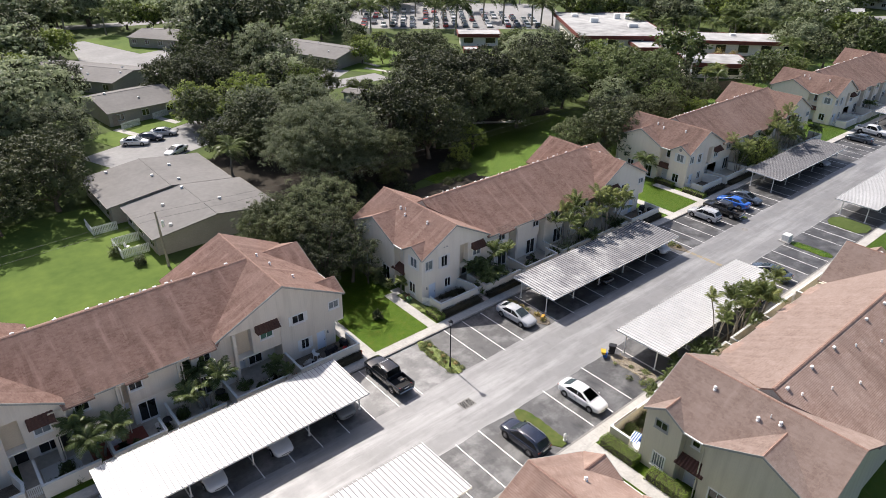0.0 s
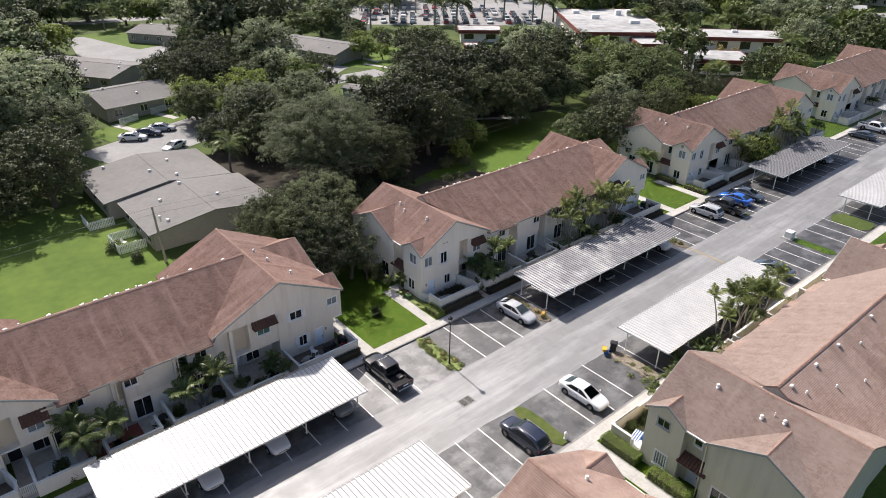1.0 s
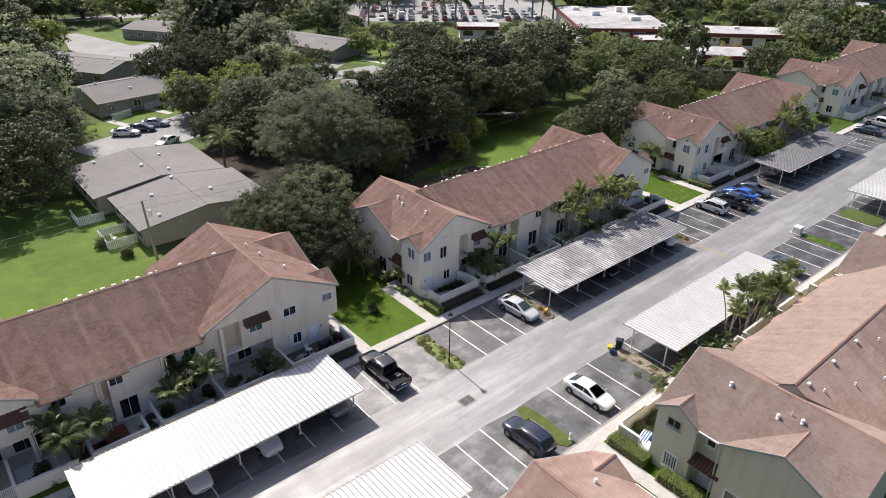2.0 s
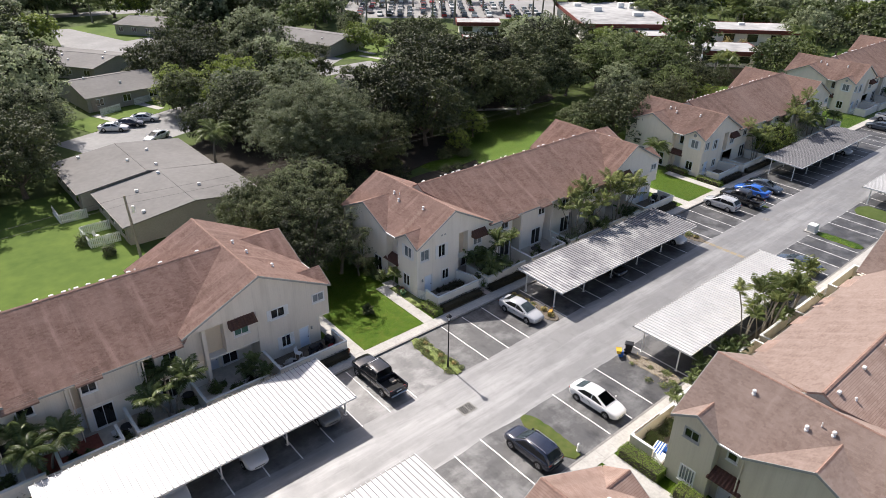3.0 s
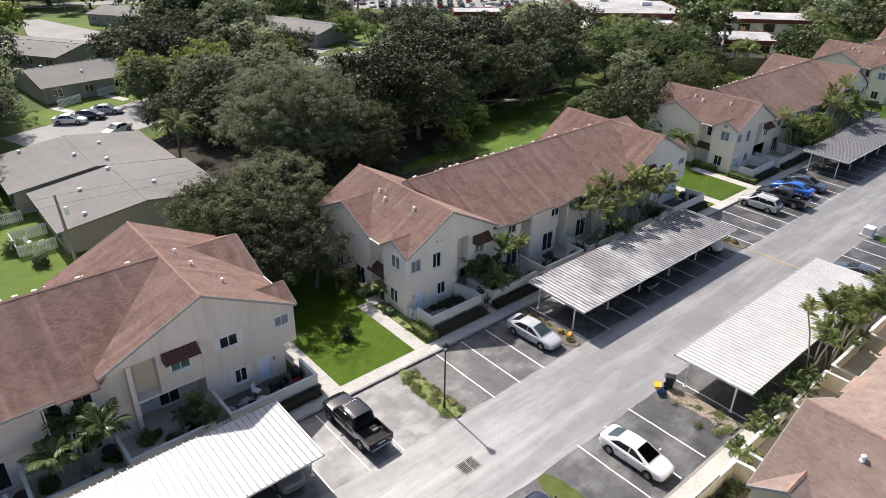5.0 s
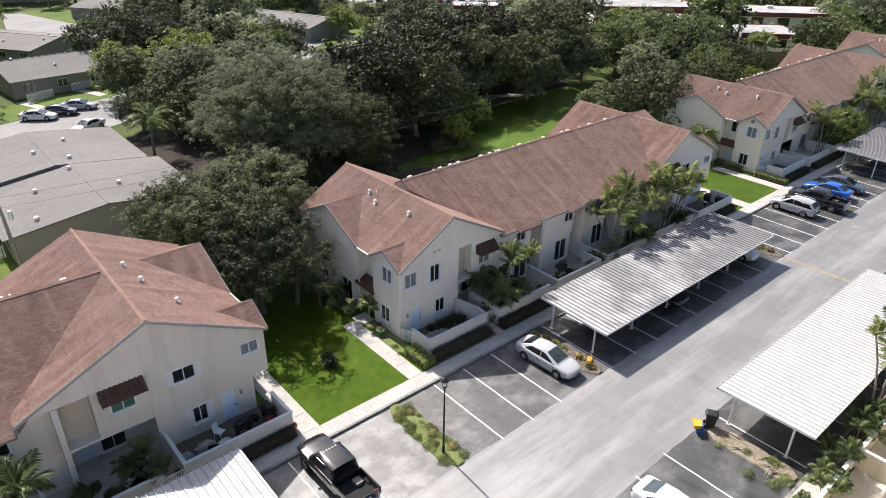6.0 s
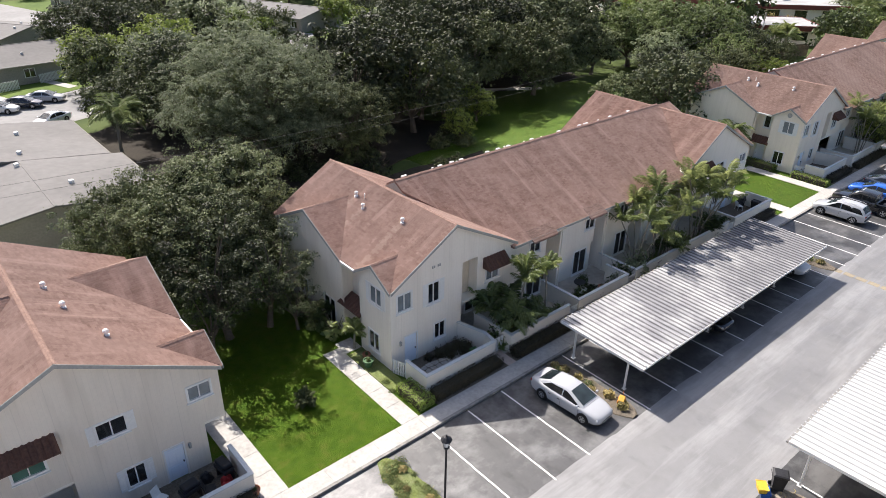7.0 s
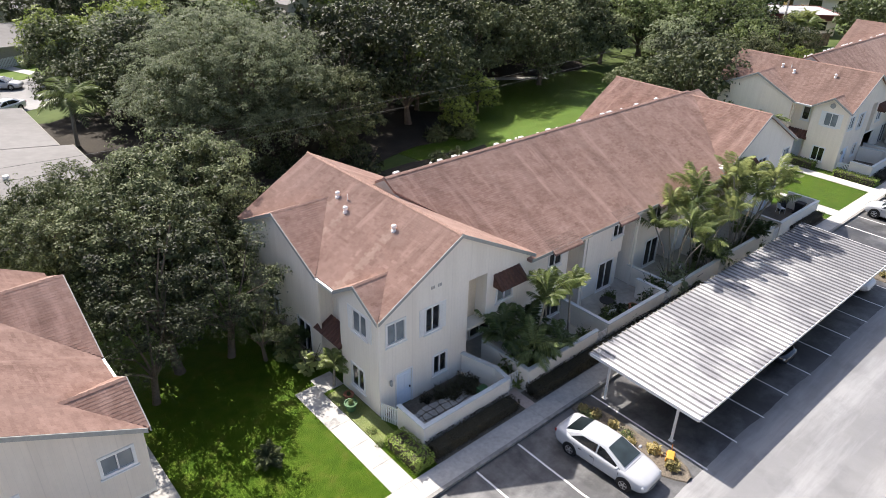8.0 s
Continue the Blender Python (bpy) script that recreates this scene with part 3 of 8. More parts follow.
bm = bmesh.new()
for i in range(11):
    box(bm, (-0.46 + i * 0.085, -0.33, 0.002), (-0.43 + i * 0.085, 0.33, 0.016))
part("bar", bm, M["kerb"], g)
# flat black plate painting in the darkness below the bars
bm = bmesh.new()
box(bm, (-0.46, -0.33, -0.003), (0.46, 0.33, 0.0015))
part("shaft", bm, M["rubber"], g)
bm = bmesh.new()
lathe(bm, [(0.46, 0.0), (0.46, 0.014), (0.40, 0.014), (0.39, 0.008), (0.05, 0.012)], 24)
single("manhole_cover", bm, M["kerb"], "round iron manhole cover in the drive", "manhole cover", m=pose(45.5, -8.0, 0.004))

# ---- townhouses ----
class House:
    """A row of townhouses. Local: u along the drive from the left outer wall, v back from the front gable wall, z up. s = -1 turns the front the other way."""

    def __init__(self, x0, y0, s, length, siding, label, left=4.8, right=5.8, shingle="shingle", in_r=4.8, tops=(8.62, 8.8), mid=(10.1, 4, 5.1, False), near=0):
        self.inn, self.tops, self.mid = {0: 5.3, 1: in_r}, tops, mid
        self.shingle, self.near = shingle, near
        self.s, self.L, self.siding = s, length, siding
        self.root = thing("townhouse_row", pose(x0, y0, 0), label, "townhouse row", "townhouse rows")
        self.half = {0: left, 1: right}

    def put(self, name, bm, mat, parent=None, label="", smooth=False):
        if self.s < 0:
            for v in bm.verts:
                v.co.y = -v.co.y
            bmesh.ops.reverse_faces(bm, faces=bm.faces[:])
        return part(name, bm, mat, parent or self.root, label, smooth)

    # a wall in the plane v = c (axis u) or u = c (axis v), its thickness th going inwards, with openings (a0, a1, z0, z1)
    def wall(self, axis, a0, a1, c, z0, z1, th, holes=(), mat=None, name="wall"):
        bm = bmesh.new()
        if a0 > a1:
            a0, a1 = a1, a0
        holes = [(min(h[0], h[1]), max(h[0], h[1]), h[2], h[3]) for h in holes]
        cuts = sorted({a0, a1, *[min(max(h[i], a0), a1) for h in holes for i in (0, 1)]})
        levels = sorted({z0, z1, *[min(max(h[i], z0), z1) for h in holes for i in (2, 3)]})
        n, m = len(cuts) - 1, len(levels) - 1
        solid = lambda i, j: 0 <= i < n and 0 <= j < m and not any(h[0] < (cuts[i] + cuts[i + 1]) / 2 < h[1] and h[2] < (levels[j] + levels[j + 1]) / 2 < h[3] for h in holes)
        made = {}

        def at(i, j, k):
            if (i, j, k) not in made:
                made[i, j, k] = bm.verts.new((cuts[i], c + th * k, levels[j]) if axis == "u" else (c + th * k, cuts[i], levels[j]))
            return made[i, j, k]

        for i in range(n):
            for j in range(m):
                if not solid(i, j):
                    continue
                for k in (0, 1):
                    bm.faces.new([at(i, j, k), at(i + 1, j, k), at(i + 1, j + 1, k), at(i, j + 1, k)])
                for di, dj, (e, f) in ((-1, 0, ((0, 0), (0, 1))), (1, 0, ((1, 0), (1, 1))), (0, -1, ((0, 0), (1, 0))), (0, 1, ((0, 1), (1, 1)))):
                    if not solid(i + di, j + dj):
                        bm.faces.new([at(i + e[0], j + e[1], 0), at(i + f[0], j + f[1], 0), at(i + f[0], j + f[1], 1), at(i + e[0], j + e[1], 1)])
        bmesh.ops.recalc_face_normals(bm, faces=bm.faces[:])
        return self.put(name, bm, mat or self.siding)

    def place(self, axis, a, c, z):
        return (a, c, z) if axis == "u" else (c, a, z)

    def window(self, axis, a0, a1, c, z0, z1, out, glass="glass", panes=2, shutters=False, casing="white"):
        """Frame standing 4 cm proud, sashes, sill; out is the outward sign along the wall's normal."""
        if a0 > a1:
            a0, a1 = a1, a0
        P, bar = lambda a, d, z: self.place(axis, a, c + out * d, z), 0.06
        bm = bmesh.new()
        box(bm, P(a0 - 0.05, -0.10, z0 - 0.05), P(a0 + bar, 0.04, z1 + 0.05))
        box(bm, P(a1 - bar, -0.10, z0 - 0.05), P(a1 + 0.05, 0.04, z1 + 0.05))
        box(bm, P(a0 + bar, -0.10, z0 - 0.05), P(a1 - bar, 0.04, z0 + bar))
        box(bm, P(a0 + bar, -0.10, z1 - bar), P(a1 - bar, 0.04, z1 + 0.05))
        for i in range(1, panes):
            m = a0 + (a1 - a0) * i / panes
            box(bm, P(m - 0.025, -0.09, z0 + bar), P(m + 0.025, 0.015, z1 - bar))
        w = self.put("window", bm, M[casing], label="white-framed sliding window")
        for i in range(panes):
            p, q = a0 + (a1 - a0) * i / panes, a0 + (a1 - a0) * (i + 1) / panes
            bm = bmesh.new()
            box(bm, P(p + 0.02, -0.07 + 0.02 * (i % 2), z0 + 0.02), P(q - 0.02, -0.055 + 0.02 * (i % 2), z1 - 0.02))
            self.put("pane", bm, M[glass], w)
        bm = bmesh.new()
        box(bm, P(a0 - 0.09, -0.02, z0 - 0.11), P(a1 + 0.09, 0.09, z0 - 0.05))
        self.put("sill", bm, M[casing], w)
        if shutters:
            for p, q in ((a0 - 0.36, a0 - 0.06), (a1 + 0.06, a1 + 0.36)):
                bm = bmesh.new()
                box(bm, P(p, 0.002, z0 - 0.04), P(q, 0.035, z1 + 0.04))
                for k in range(8):
                    z = z0 + 0.05 + (z1 - z0 - 0.1) * k / 8
                    box(bm, P(p + 0.04, 0.035, z), P(q - 0.04, 0.05, z + (z1 - z0) / 14))
                self.put("shutter", bm, M["white"], w, "white louvred shutter")
        return w

    def door(self, axis, a0, a1, c, out, mat="blue_door", top=2.15, base=0.12, lite=True):
        if a0 > a1:
            a0, a1 = a1, a0
        P = lambda a, d, z: self.place(axis, a, c + out * d, z)
        bm = bmesh.new()
        box(bm, P(a0, -0.10, base), P(a1, -0.04, top))
        for z0, z1 in ((0.35, 0.95), (1.15, 1.95)):
            box(bm, P(a0 + 0.14, -0.04, z0), P((a0 + a1) / 2 - 0.05, -0.025, z1))
            box(bm, P((a0 + a1) / 2 + 0.05, -0.04, z0), P(a1 - 0.14, -0.025, z1))
        d = self.put("door", bm, M[mat], label=("pale blue" if mat == "blue_door" else "white" if mat == "white_door" else "dark") + " panelled door")
        bm = bmesh.new()
        box(bm, P(a0 - 0.08, -0.10, base), P(a0 - 0.002, 0.03, top + 0.08))
        box(bm, P(a1 + 0.002, -0.10, base), P(a1 + 0.08, 0.03, top + 0.08))
        box(bm, P(a0 - 0.002, -0.10, top + 0.002), P(a1 + 0.002, 0.03, top + 0.08))
        self.put("door_frame", bm, M["white"], d)
        bm = bmesh.new()
        box(bm, P(a1 - 0.12, -0.04, 1.02), P(a1 - 0.07, 0.03, 1.10))
        self.put("door_handle", bm, M["dark"], d)
        return d

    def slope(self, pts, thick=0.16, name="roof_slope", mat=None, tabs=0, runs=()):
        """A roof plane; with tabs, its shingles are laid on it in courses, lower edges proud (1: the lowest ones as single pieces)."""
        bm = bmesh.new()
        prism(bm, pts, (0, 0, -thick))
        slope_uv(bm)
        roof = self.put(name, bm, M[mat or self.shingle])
        if tabs:
            self.lay(pts, roof, tabs == 1, runs)
        return roof

    def lay(self, pts, roof, singly, runs=()):
        """runs: (u, v, half width) of vents, below which rain has washed the shingles pale."""
        P = [Vector((q[0], q[1] * self.s, q[2])) for q in pts]
        n = Vector((0, 0, 0))
        for i in range(len(P)):
            n += (P[i] - P[0]).cross(P[(i + 1) % len(P)] - P[0])
        n.normalize()
        if n.z < 0:
            n = -n
        along = n.cross(Vector((0, 0, 1))).normalized()
        up = along.cross(n)
        if up.z < 0:
            up = -up
        base = min(P, key=lambda q: q.dot(up))
        flat = [((q - base).dot(along), (q - base).dot(up)) for q in P]
        high = max(q[1] for q in flat)
        rs = random.Random(int(high * 1000) + len(P))
        vs, fs, uvs, singles = [], [], [], 0
        bm = bmesh.new()
        a = [bm.verts.new((x, y, z)) for x, y, z in ((-0.16, 0, 0.011), (0.16, 0, 0.011), (0.16, 0.15, 0.004), (-0.16, 0.15, 0.004), (-0.16, 0, 0.0), (0.16, 0, 0.0))]
        bm.faces.new(a[:4])
        bm.faces.new((a[4], a[5], a[1], a[0]))
        one = mesh_of("shingle", bm, M[self.shingle + "_tab"])
        pale = one.copy()
        pale.materials[0] = M["shingle_bleached"]
        tint = []
        turn = Matrix((along, up, n)).transposed().to_4x4()
        if turn.determinant() < 0:
            along = -along
            flat = [(-u, v) for u, v in flat]
            turn = Matrix((along, up, n)).transposed().to_4x4()
        for row in range(int(high / 0.142)):
            v = row * 0.142
            cross = sorted(q[0] + (r[0] - q[0]) * (v + 0.07 - q[1]) / (r[1] - q[1]) for q, r in zip(flat, flat[1:] + flat[:1]) if (q[1] > v + 0.07) != (r[1] > v + 0.07))
            for lo, hi in zip(cross[::2], cross[1::2]):
                u = lo + rs.uniform(-0.3, 0.0)
                while u < hi - 0.05:
                    w = rs.choice((0.17, 0.24, 0.32, 0.32))
                    x0, x1 = max(u, lo), min(u + w - 0.006, hi)
                    u += w
                    if x1 - x0 < 0.05:
                        continue
                    c = base + along * (x0 + x1) / 2 + up * v
                    washed = any(c.z < vz and abs(c.y * self.s - vv) < hw * (0.8 + 0.4 * math.sin(row * 0.7) ** 2) and rs.random() < 0.9 for vv, vz, hw in runs)
                    if singly and singles < 300 and row > 1 and base.y * self.s < 3 and x1 - x0 > 0.3:
                        singles += 1
                        share("shingle", pale if washed else one, roof, Matrix.Translation(c) @ turn)
                        continue
                    h, j = rs.uniform(0.009, 0.015), rs.uniform(-0.006, 0.006)
                    k = len(vs)
                    for x, y, z in ((x0, v + j, h), (x1, v + j, h), (x1, v + 0.15, 0.004), (x0, v + 0.15, 0.004), (x0, v + j, 0.0), (x1, v + j, 0.0)):
                        vs.append(tuple(base + along * x + up * y + n * z))
                        uvs.append((x, y))
                    fs += [(k, k + 1, k + 2, k + 3), (k + 4, k + 5, k + 1, k)]
                    tint += [int(washed)] * 2
        me = bpy.data.meshes.new("shingles")
        me.from_pydata(vs, [], fs)
        uv = me.uv_layers.new(name="UVMap")
        at = np.array(uvs)[[lp.vertex_index for lp in me.loops]]
        uv.data.foreach_set("uv", at.astype(np.float32).ravel())
        me.materials.append(M[self.shingle + "_tab"])
        me.materials.append(M["shingle_bleached"])
        me.polygons.foreach_set("material_index", np.array(tint, dtype=np.int32))
        ob = new("shingles", me)
        ob.parent = roof
        tagged(ob, "courses of brown asphalt shingles", kind="stuff")

    def ridge(self, p, q, name="ridge_cap", r=0.11):
        """Overlapping cap shingles along an edge."""
        p, q = Vector(p), Vector(q)
        d = (q - p)
        n = max(3, int(d.length / 0.30))
        d = d / n
        side = d.cross(Vector((0, 0, 1))).normalized()
        bm = bmesh.new()
        for i in range(n):
            a, b = p + d * i, p + d * (i + 1.12)
            pts = []
            for e, lift in ((a, 0.012), (b, 0.035)):
                pts += [bm.verts.new(e - side * r + Vector((0, 0, -0.055 + lift))), bm.verts.new(e + Vector((0, 0, 0.02 + lift))), bm.verts.new(e + side * r + Vector((0, 0, -0.055 + lift)))]
            for f in ((0, 1, 4, 3), (1, 2, 5, 4), (3, 4, 5), (0, 2, 1)):
                bm.faces.new([pts[j] for j in f])
        bmesh.ops.recalc_face_normals(bm, faces=bm.faces[:])
        return self.put(name, bm, M["ridge"])

    def board(self, p, q, name="fascia", w=0.04, h=0.20, mat="trim"):
        """A fascia or rake board from p to q, its top edge on that line."""
        p, q = Vector(p), Vector(q)
        flat = (q - p)
        side = Vector((-flat.y, flat.x, 0)).normalized() * w
        bm = bmesh.new()
        prism(bm, [p, q, q - Vector((0, 0, h)), p - Vector((0, 0, h))], side)
        return self.put(name, bm, M[mat])

    def vent(self, u, v, z, r=0.095, h=0.29):
        """A galvanised goose-neck roof vent on a lead collar."""
        bm = bmesh.new()
        lathe(bm, [(r * 1.6, -0.12), (r * 1.5, 0.03), (r, 0.05), (r, h * 0.7)], 10, (u, v, z))
        lathe(bm, [(r * 1.2, h * 0.62), (r * 1.45, h * 0.66), (r * 1.45, h * 0.95), (r * 1.0, h * 1.12), (r * 0.3, h * 1.16)], 10, (u, v, z))
        return self.put("roof_vent", bm, M["galv"], label="white metal roof vent", smooth=False)

    def ridge_vent(self, u, v, z):
        bm = bmesh.new()
        bevelled(bm, (u - 0.17, v - 0.11, z - 0.06), (u + 0.17, v + 0.11, z + 0.17), 0.03)
        return self.put("roof_vent", bm, M["galv"], label="low white box vent")

    def awning(self, axis, a0, a1, c, z, out, drop=0.62, depth=0.75):
        """A small tiled hood over a window: sloping roof in rolls, closed cheeks."""
        if a0 > a1:
            a0, a1 = a1, a0
        P = lambda a, d, zz: Vector(self.place(axis, a, c + out * d, zz))
        n = max(3, int((a1 - a0) / 0.26))
        step = (a1 - a0) / n
        bm = bmesh.new()
        prism(bm, [P(a0, 0.0, z - 0.012), P(a1, 0.0, z - 0.012), P(a1, depth - 0.02, z - drop - 0.012), P(a0, depth - 0.02, z - drop - 0.012)], (0, 0, -0.03))
        aw = self.put("awning", bm, M["tile"], label="small brown tiled hood")
        for i in range(n):
            p, q = a0 + i * step, a0 + (i + 1) * step
            m = (p + q) / 2
            bm = bmesh.new()
            top = [P(p + 0.01, 0.0, z), P(m, 0.02, z + 0.07), P(q - 0.01, 0.0, z)]
            low = [P(p + 0.01, depth, z - drop), P(m, depth + 0.03, z - drop + 0.07), P(q - 0.01, depth, z - drop)]
            a = [bm.verts.new(x) for x in top]
            b = [bm.verts.new(x) for x in low]
            for j in (0, 1):
                bm.faces.new((a[j], a[j + 1], b[j + 1], b[j]))
            bm.faces.new((b[0], b[1], b[2]))
            bm.faces.new((a[0], b[0], b[2], a[2]))
            bm.faces.new((a[0], a[1], a[2]))
            bmesh.ops.recalc_face_normals(bm, faces=bm.faces[:])
            self.put("tile", bm, M["tile"], aw)
        for e in (a0 + 0.02, a1 - 0.05):
            bm = bmesh.new()
            prism(bm, [P(e, 0.0, z - 0.03), P(e, depth - 0.04, z - drop - 0.02), P(e, depth - 0.04, z - drop - 0.10), P(e, 0.0, z - drop - 0.10)], P(e + 0.03, 0, 0) - P(e, 0, 0))
            self.put("cheek", bm, M["tile"], aw)
        return aw

    def end(self, side, overhang=False, full=True):
        L, hf = self.L, self.half[side]
        U = (lambda r: r) if side == 0 else (lambda r: L - r)
        out = -1 if side == 0 else 1            # outward along u
        inner, top, eave = hf + self.inn[side], self.tops[side], 5.82
        k_out, k_in = (top - eave) / hf, (top - eave) / self.inn[side]
        D = 13.3                                 # depth of the block
        lo = 1.05 if overhang else 0.0           # ground floor set back at the corner
        # front wall
        dr = (1.0, 1.92) if side == 0 else (2.25, 3.15)
        lw = (3.3, 4.2) if side == 0 else (4.05, 4.95)
        uw = (2.75, 3.7) if side == 0 else (4.35, 5.65)
        cw = (0.45, 1.55) if side == 0 else (0.45, 1.6)
        rec = hf + (0.75 if side == 0 else 0.55)
        holes_low = [(U(dr[0]), U(dr[1]), 0.0, 2.15), (U(lw[0]), U(lw[1]), 0.95, 2.15)]
        self.wall("u", U(lo), U(rec), 0.0, 0.0, 2.75, 0.18, holes_low)
        zc = (4.05, 5.25) if side == 0 else (4.3, 5.15)
        zu = (3.75, 5.2) if side == 0 else (4.25, 5.2)
        self.wall("u", U(0), U(rec), 0.0, 2.75, 5.70, 0.18, [(U(uw[0]), U(uw[1]), *zu), (U(cw[0]), U(cw[1]), *zc)])
        bm = bmesh.new()
        prism(bm, [(U(0), 0, 5.70), (U(0), 0, eave - 0.10), (U(hf), 0, top - 0.15), (U(inner), 0, eave - 0.12), (U(inner), 0, 5.70)], (0, 0.18, 0))
        self.put("gable_wall", bm, self.siding)
        self.door("u", U(dr[0]), U(dr[1]), 0.0, -1, "blue_door")
        self.window("u", U(lw[0]), U(lw[1]), 0.0, 0.95, 2.15, -1, shutters=(side == 1))
        self.window("u", U(uw[0]), U(uw[1]), 0.0, zu[0], zu[1], -1, "glass", shutters=True)
        self.window("u", U(cw[0]), U(cw[1]), 0.0, zc[0], zc[1], -1, "glass_pale")
        # porch light by the door
        bm = bmesh.new()
        e = U(dr[0] - 0.35) if side == 0 else U(dr[0] - 0.3)
        bevelled(bm, (e - 0.07, -0.16, 1.72), (e + 0.07, 0.0, 2.02), 0.03)
        self.put("porch_light", bm, M["trim"])
        # recessed entry beside it, ground floor; above it a tan set-back strip and a bay with a hooded window
        if side == 0:
            t0, t1, b0, b1, end = rec, rec + 1.35, rec + 1.35, inner, inner
            dd, sl, ww, aw = (rec + 0.35, rec + 1.25), (rec + 2.1, rec + 3.7), (b0 + 0.75, b0 + 1.95, 3.55, 4.65), (b0 + 0.45, b0 + 2.4, 5.35)
        else:
            b0, b1, t0, t1, end = rec, rec + 2.85, rec + 2.85, rec + 4.4, rec + 4.4
            dd, sl, ww, aw = (rec + 3.15, rec + 4.05), (rec + 1.35, rec + 2.75), (b0 + 0.75, b0 + 2.05, 3.95, 4.8), (b0 + 0.15, b0 + 2.5, 5.72)
        self.wall("u", U(rec), U(end), 1.95, 0.0, 2.75, 0.15, [(U(dd[0]), U(dd[1]), 0.0, 2.15), (U(sl[0]), U(sl[1]), 0.1, 2.2)], M["stucco"])
        self.door("u", U(dd[0]), U(dd[1]), 1.95, -1, "white_door" if side else "dark")
        self.window("u", U(sl[0]), U(sl[1]), 1.95, 0.18, 2.2, -1, casing="white")
        self.wall("v", 0.18, 1.95, U(rec), 0.0, 2.75, 0.15 * out)
        self.wall("u", U(t0), U(t1), 0.85, 2.75, 5.9, 0.15, (), M["tan"])
        self.wall("u", U(b0), U(b1), 0.06, 2.75, 5.70, 0.15, [(U(ww[0]), U(ww[1]), ww[2], ww[3])])
        for e, sg in ((t0, 1), (t1, -1)):
            self.wall("v", 0.215, 0.85, U(e), 2.75, 5.70, 0.12 * out * sg)
        bm = bmesh.new()
        box(bm, (U(rec), 0.07, 2.60), (U(end), 1.95, 2.745))
        self.put("soffit", bm, M["stucco"])
        bm = bmesh.new()
        box(bm, (U(t0), 0.19, 5.71), (U(t1), 0.84, 5.80))
        self.put("soffit", bm, M["stucco"])
        self.window("u", U(ww[0]), U(ww[1]), 0.06, ww[2], ww[3], -1, "glass_green" if side else "glass_pale")
        self.awning("u", U(aw[0]), U(aw[1]), 0.06, aw[2], -1)
        if side == 1:
            self.wall("v", -0.05, 1.95, U(end), 0.0, 5.69, -0.30 * out, (), None, "party_wall")
            if inner > end + 0.5:
                self.wall("u", U(end + 0.3), U(inner), 1.2, 0.0, 5.75, 0.15, (), M["tan"])
        # outer side: front bay, recess, rear bay
        bay0, bay1, rear0, rear1 = 0.18, 3.2, 5.2, 12.9
        win = [(0.85, 2.05, 4.15, 5.4)] if self.s > 0 else [(0.9, 2.0, 4.5, 5.3)]
        self.wall("v", bay0, bay1, U(0), 2.75, eave - 0.05, -0.18 * out, win)
        self.wall("v", bay0, bay1, U(lo), 0.0, 2.75, -0.18 * out, [(1.2, 2.3, 0.75, 2.1)])
        self.window("v", *win[0][:2], U(0), *win[0][2:], out, "glass_pale" if self.s > 0 else "glass", shutters=self.s > 0, casing="white" if self.s > 0 else "trim")
        self.window("v", 1.2, 2.3, U(lo), 0.75, 2.1, out, "glass" if self.s > 0 else "glass_pale", panes=2 if self.s > 0 else 5)
        if lo:
            bm = bmesh.new()
            box(bm, (U(0), 0.0, 2.62), (U(lo), bay1, 2.745))
            self.put("soffit", bm, M["stucco"])
        bm = bmesh.new()
        prism(bm, [(U(0), 0.19, eave - 0.05), (U(0), 1.6, 6.66), (U(0), 3.2, eave - 0.05)], (-0.15 * out, 0, 0))
        self.put("gable_wall", bm, self.siding)
        # round louvre in the small gable
        if not self.near:
            bm = bmesh.new()
            lathe(bm, [(0.24, 0.0), (0.24, 0.05), (0.19, 0.055), (0.18, 0.03)], 16, (U(0) - (0.05 if side == 0 else 0.0), 1.6, 6.05), "x")
            self.put("louvre", bm, M["trim"])
        self.wall("v", bay1, rear0, U(0.85), 0.0, 6.0, -0.15 * out, [(bay1 + 0.5, bay1 + 1.2, 4.0, 5.3), (bay1 + 0.55, bay1 + 1.45, 0.0, 2.15)])
        self.window("v", bay1 + 0.5, bay1 + 1.2, U(0.85), 4.0, 5.3, out, panes=1)
        self.door("v", bay1 + 0.55, bay1 + 1.45, U(0.85), out, "white_door")
        self.wall("u", U(0.18), U(0.85), bay1 - 0.15, 0.0, eave, 0.15)
        self.wall("u", U(0.18), U(0.85), rear0, 0.0, eave, 0.15)
        self.awning("v", bay1 - 0.1, rear0 + 0.3, U(0.72), 3.05, out, 0.55, 0.95)
        self.wall("v", rear0, rear1, U(0), 0.0, eave - 0.05, -0.18 * out, [(6.1, 7.5, 0.15, 2.15), (9.6, 10.8, 0.8, 2.1)])
        self.window("v", 6.1, 7.5, U(0), 0.18, 2.15, out)
        self.window("v", 9.6, 10.8, U(0), 0.8, 2.1, out)
        bm = bmesh.new()
        prism(bm, [(U(0), rear0, eave - 0.05), (U(0), 9.05, 7.55), (U(0), rear1, eave - 0.05)], (-0.15 * out, 0, 0))
        self.put("gable_wall", bm, self.siding)
        # rear wall
        bm = bmesh.new()
        prism(bm, [(U(0), D, 0.0), (U(0), D, eave - 0.1), (U(hf), D, top - 0.15), (U(inner), D, eave - 0.12), (U(inner), D, 0.0)], (0, -0.18, 0))
        self.put("rear_wall", bm, self.siding)
        # roof slopes
        f, b = -0.22, D + 0.3
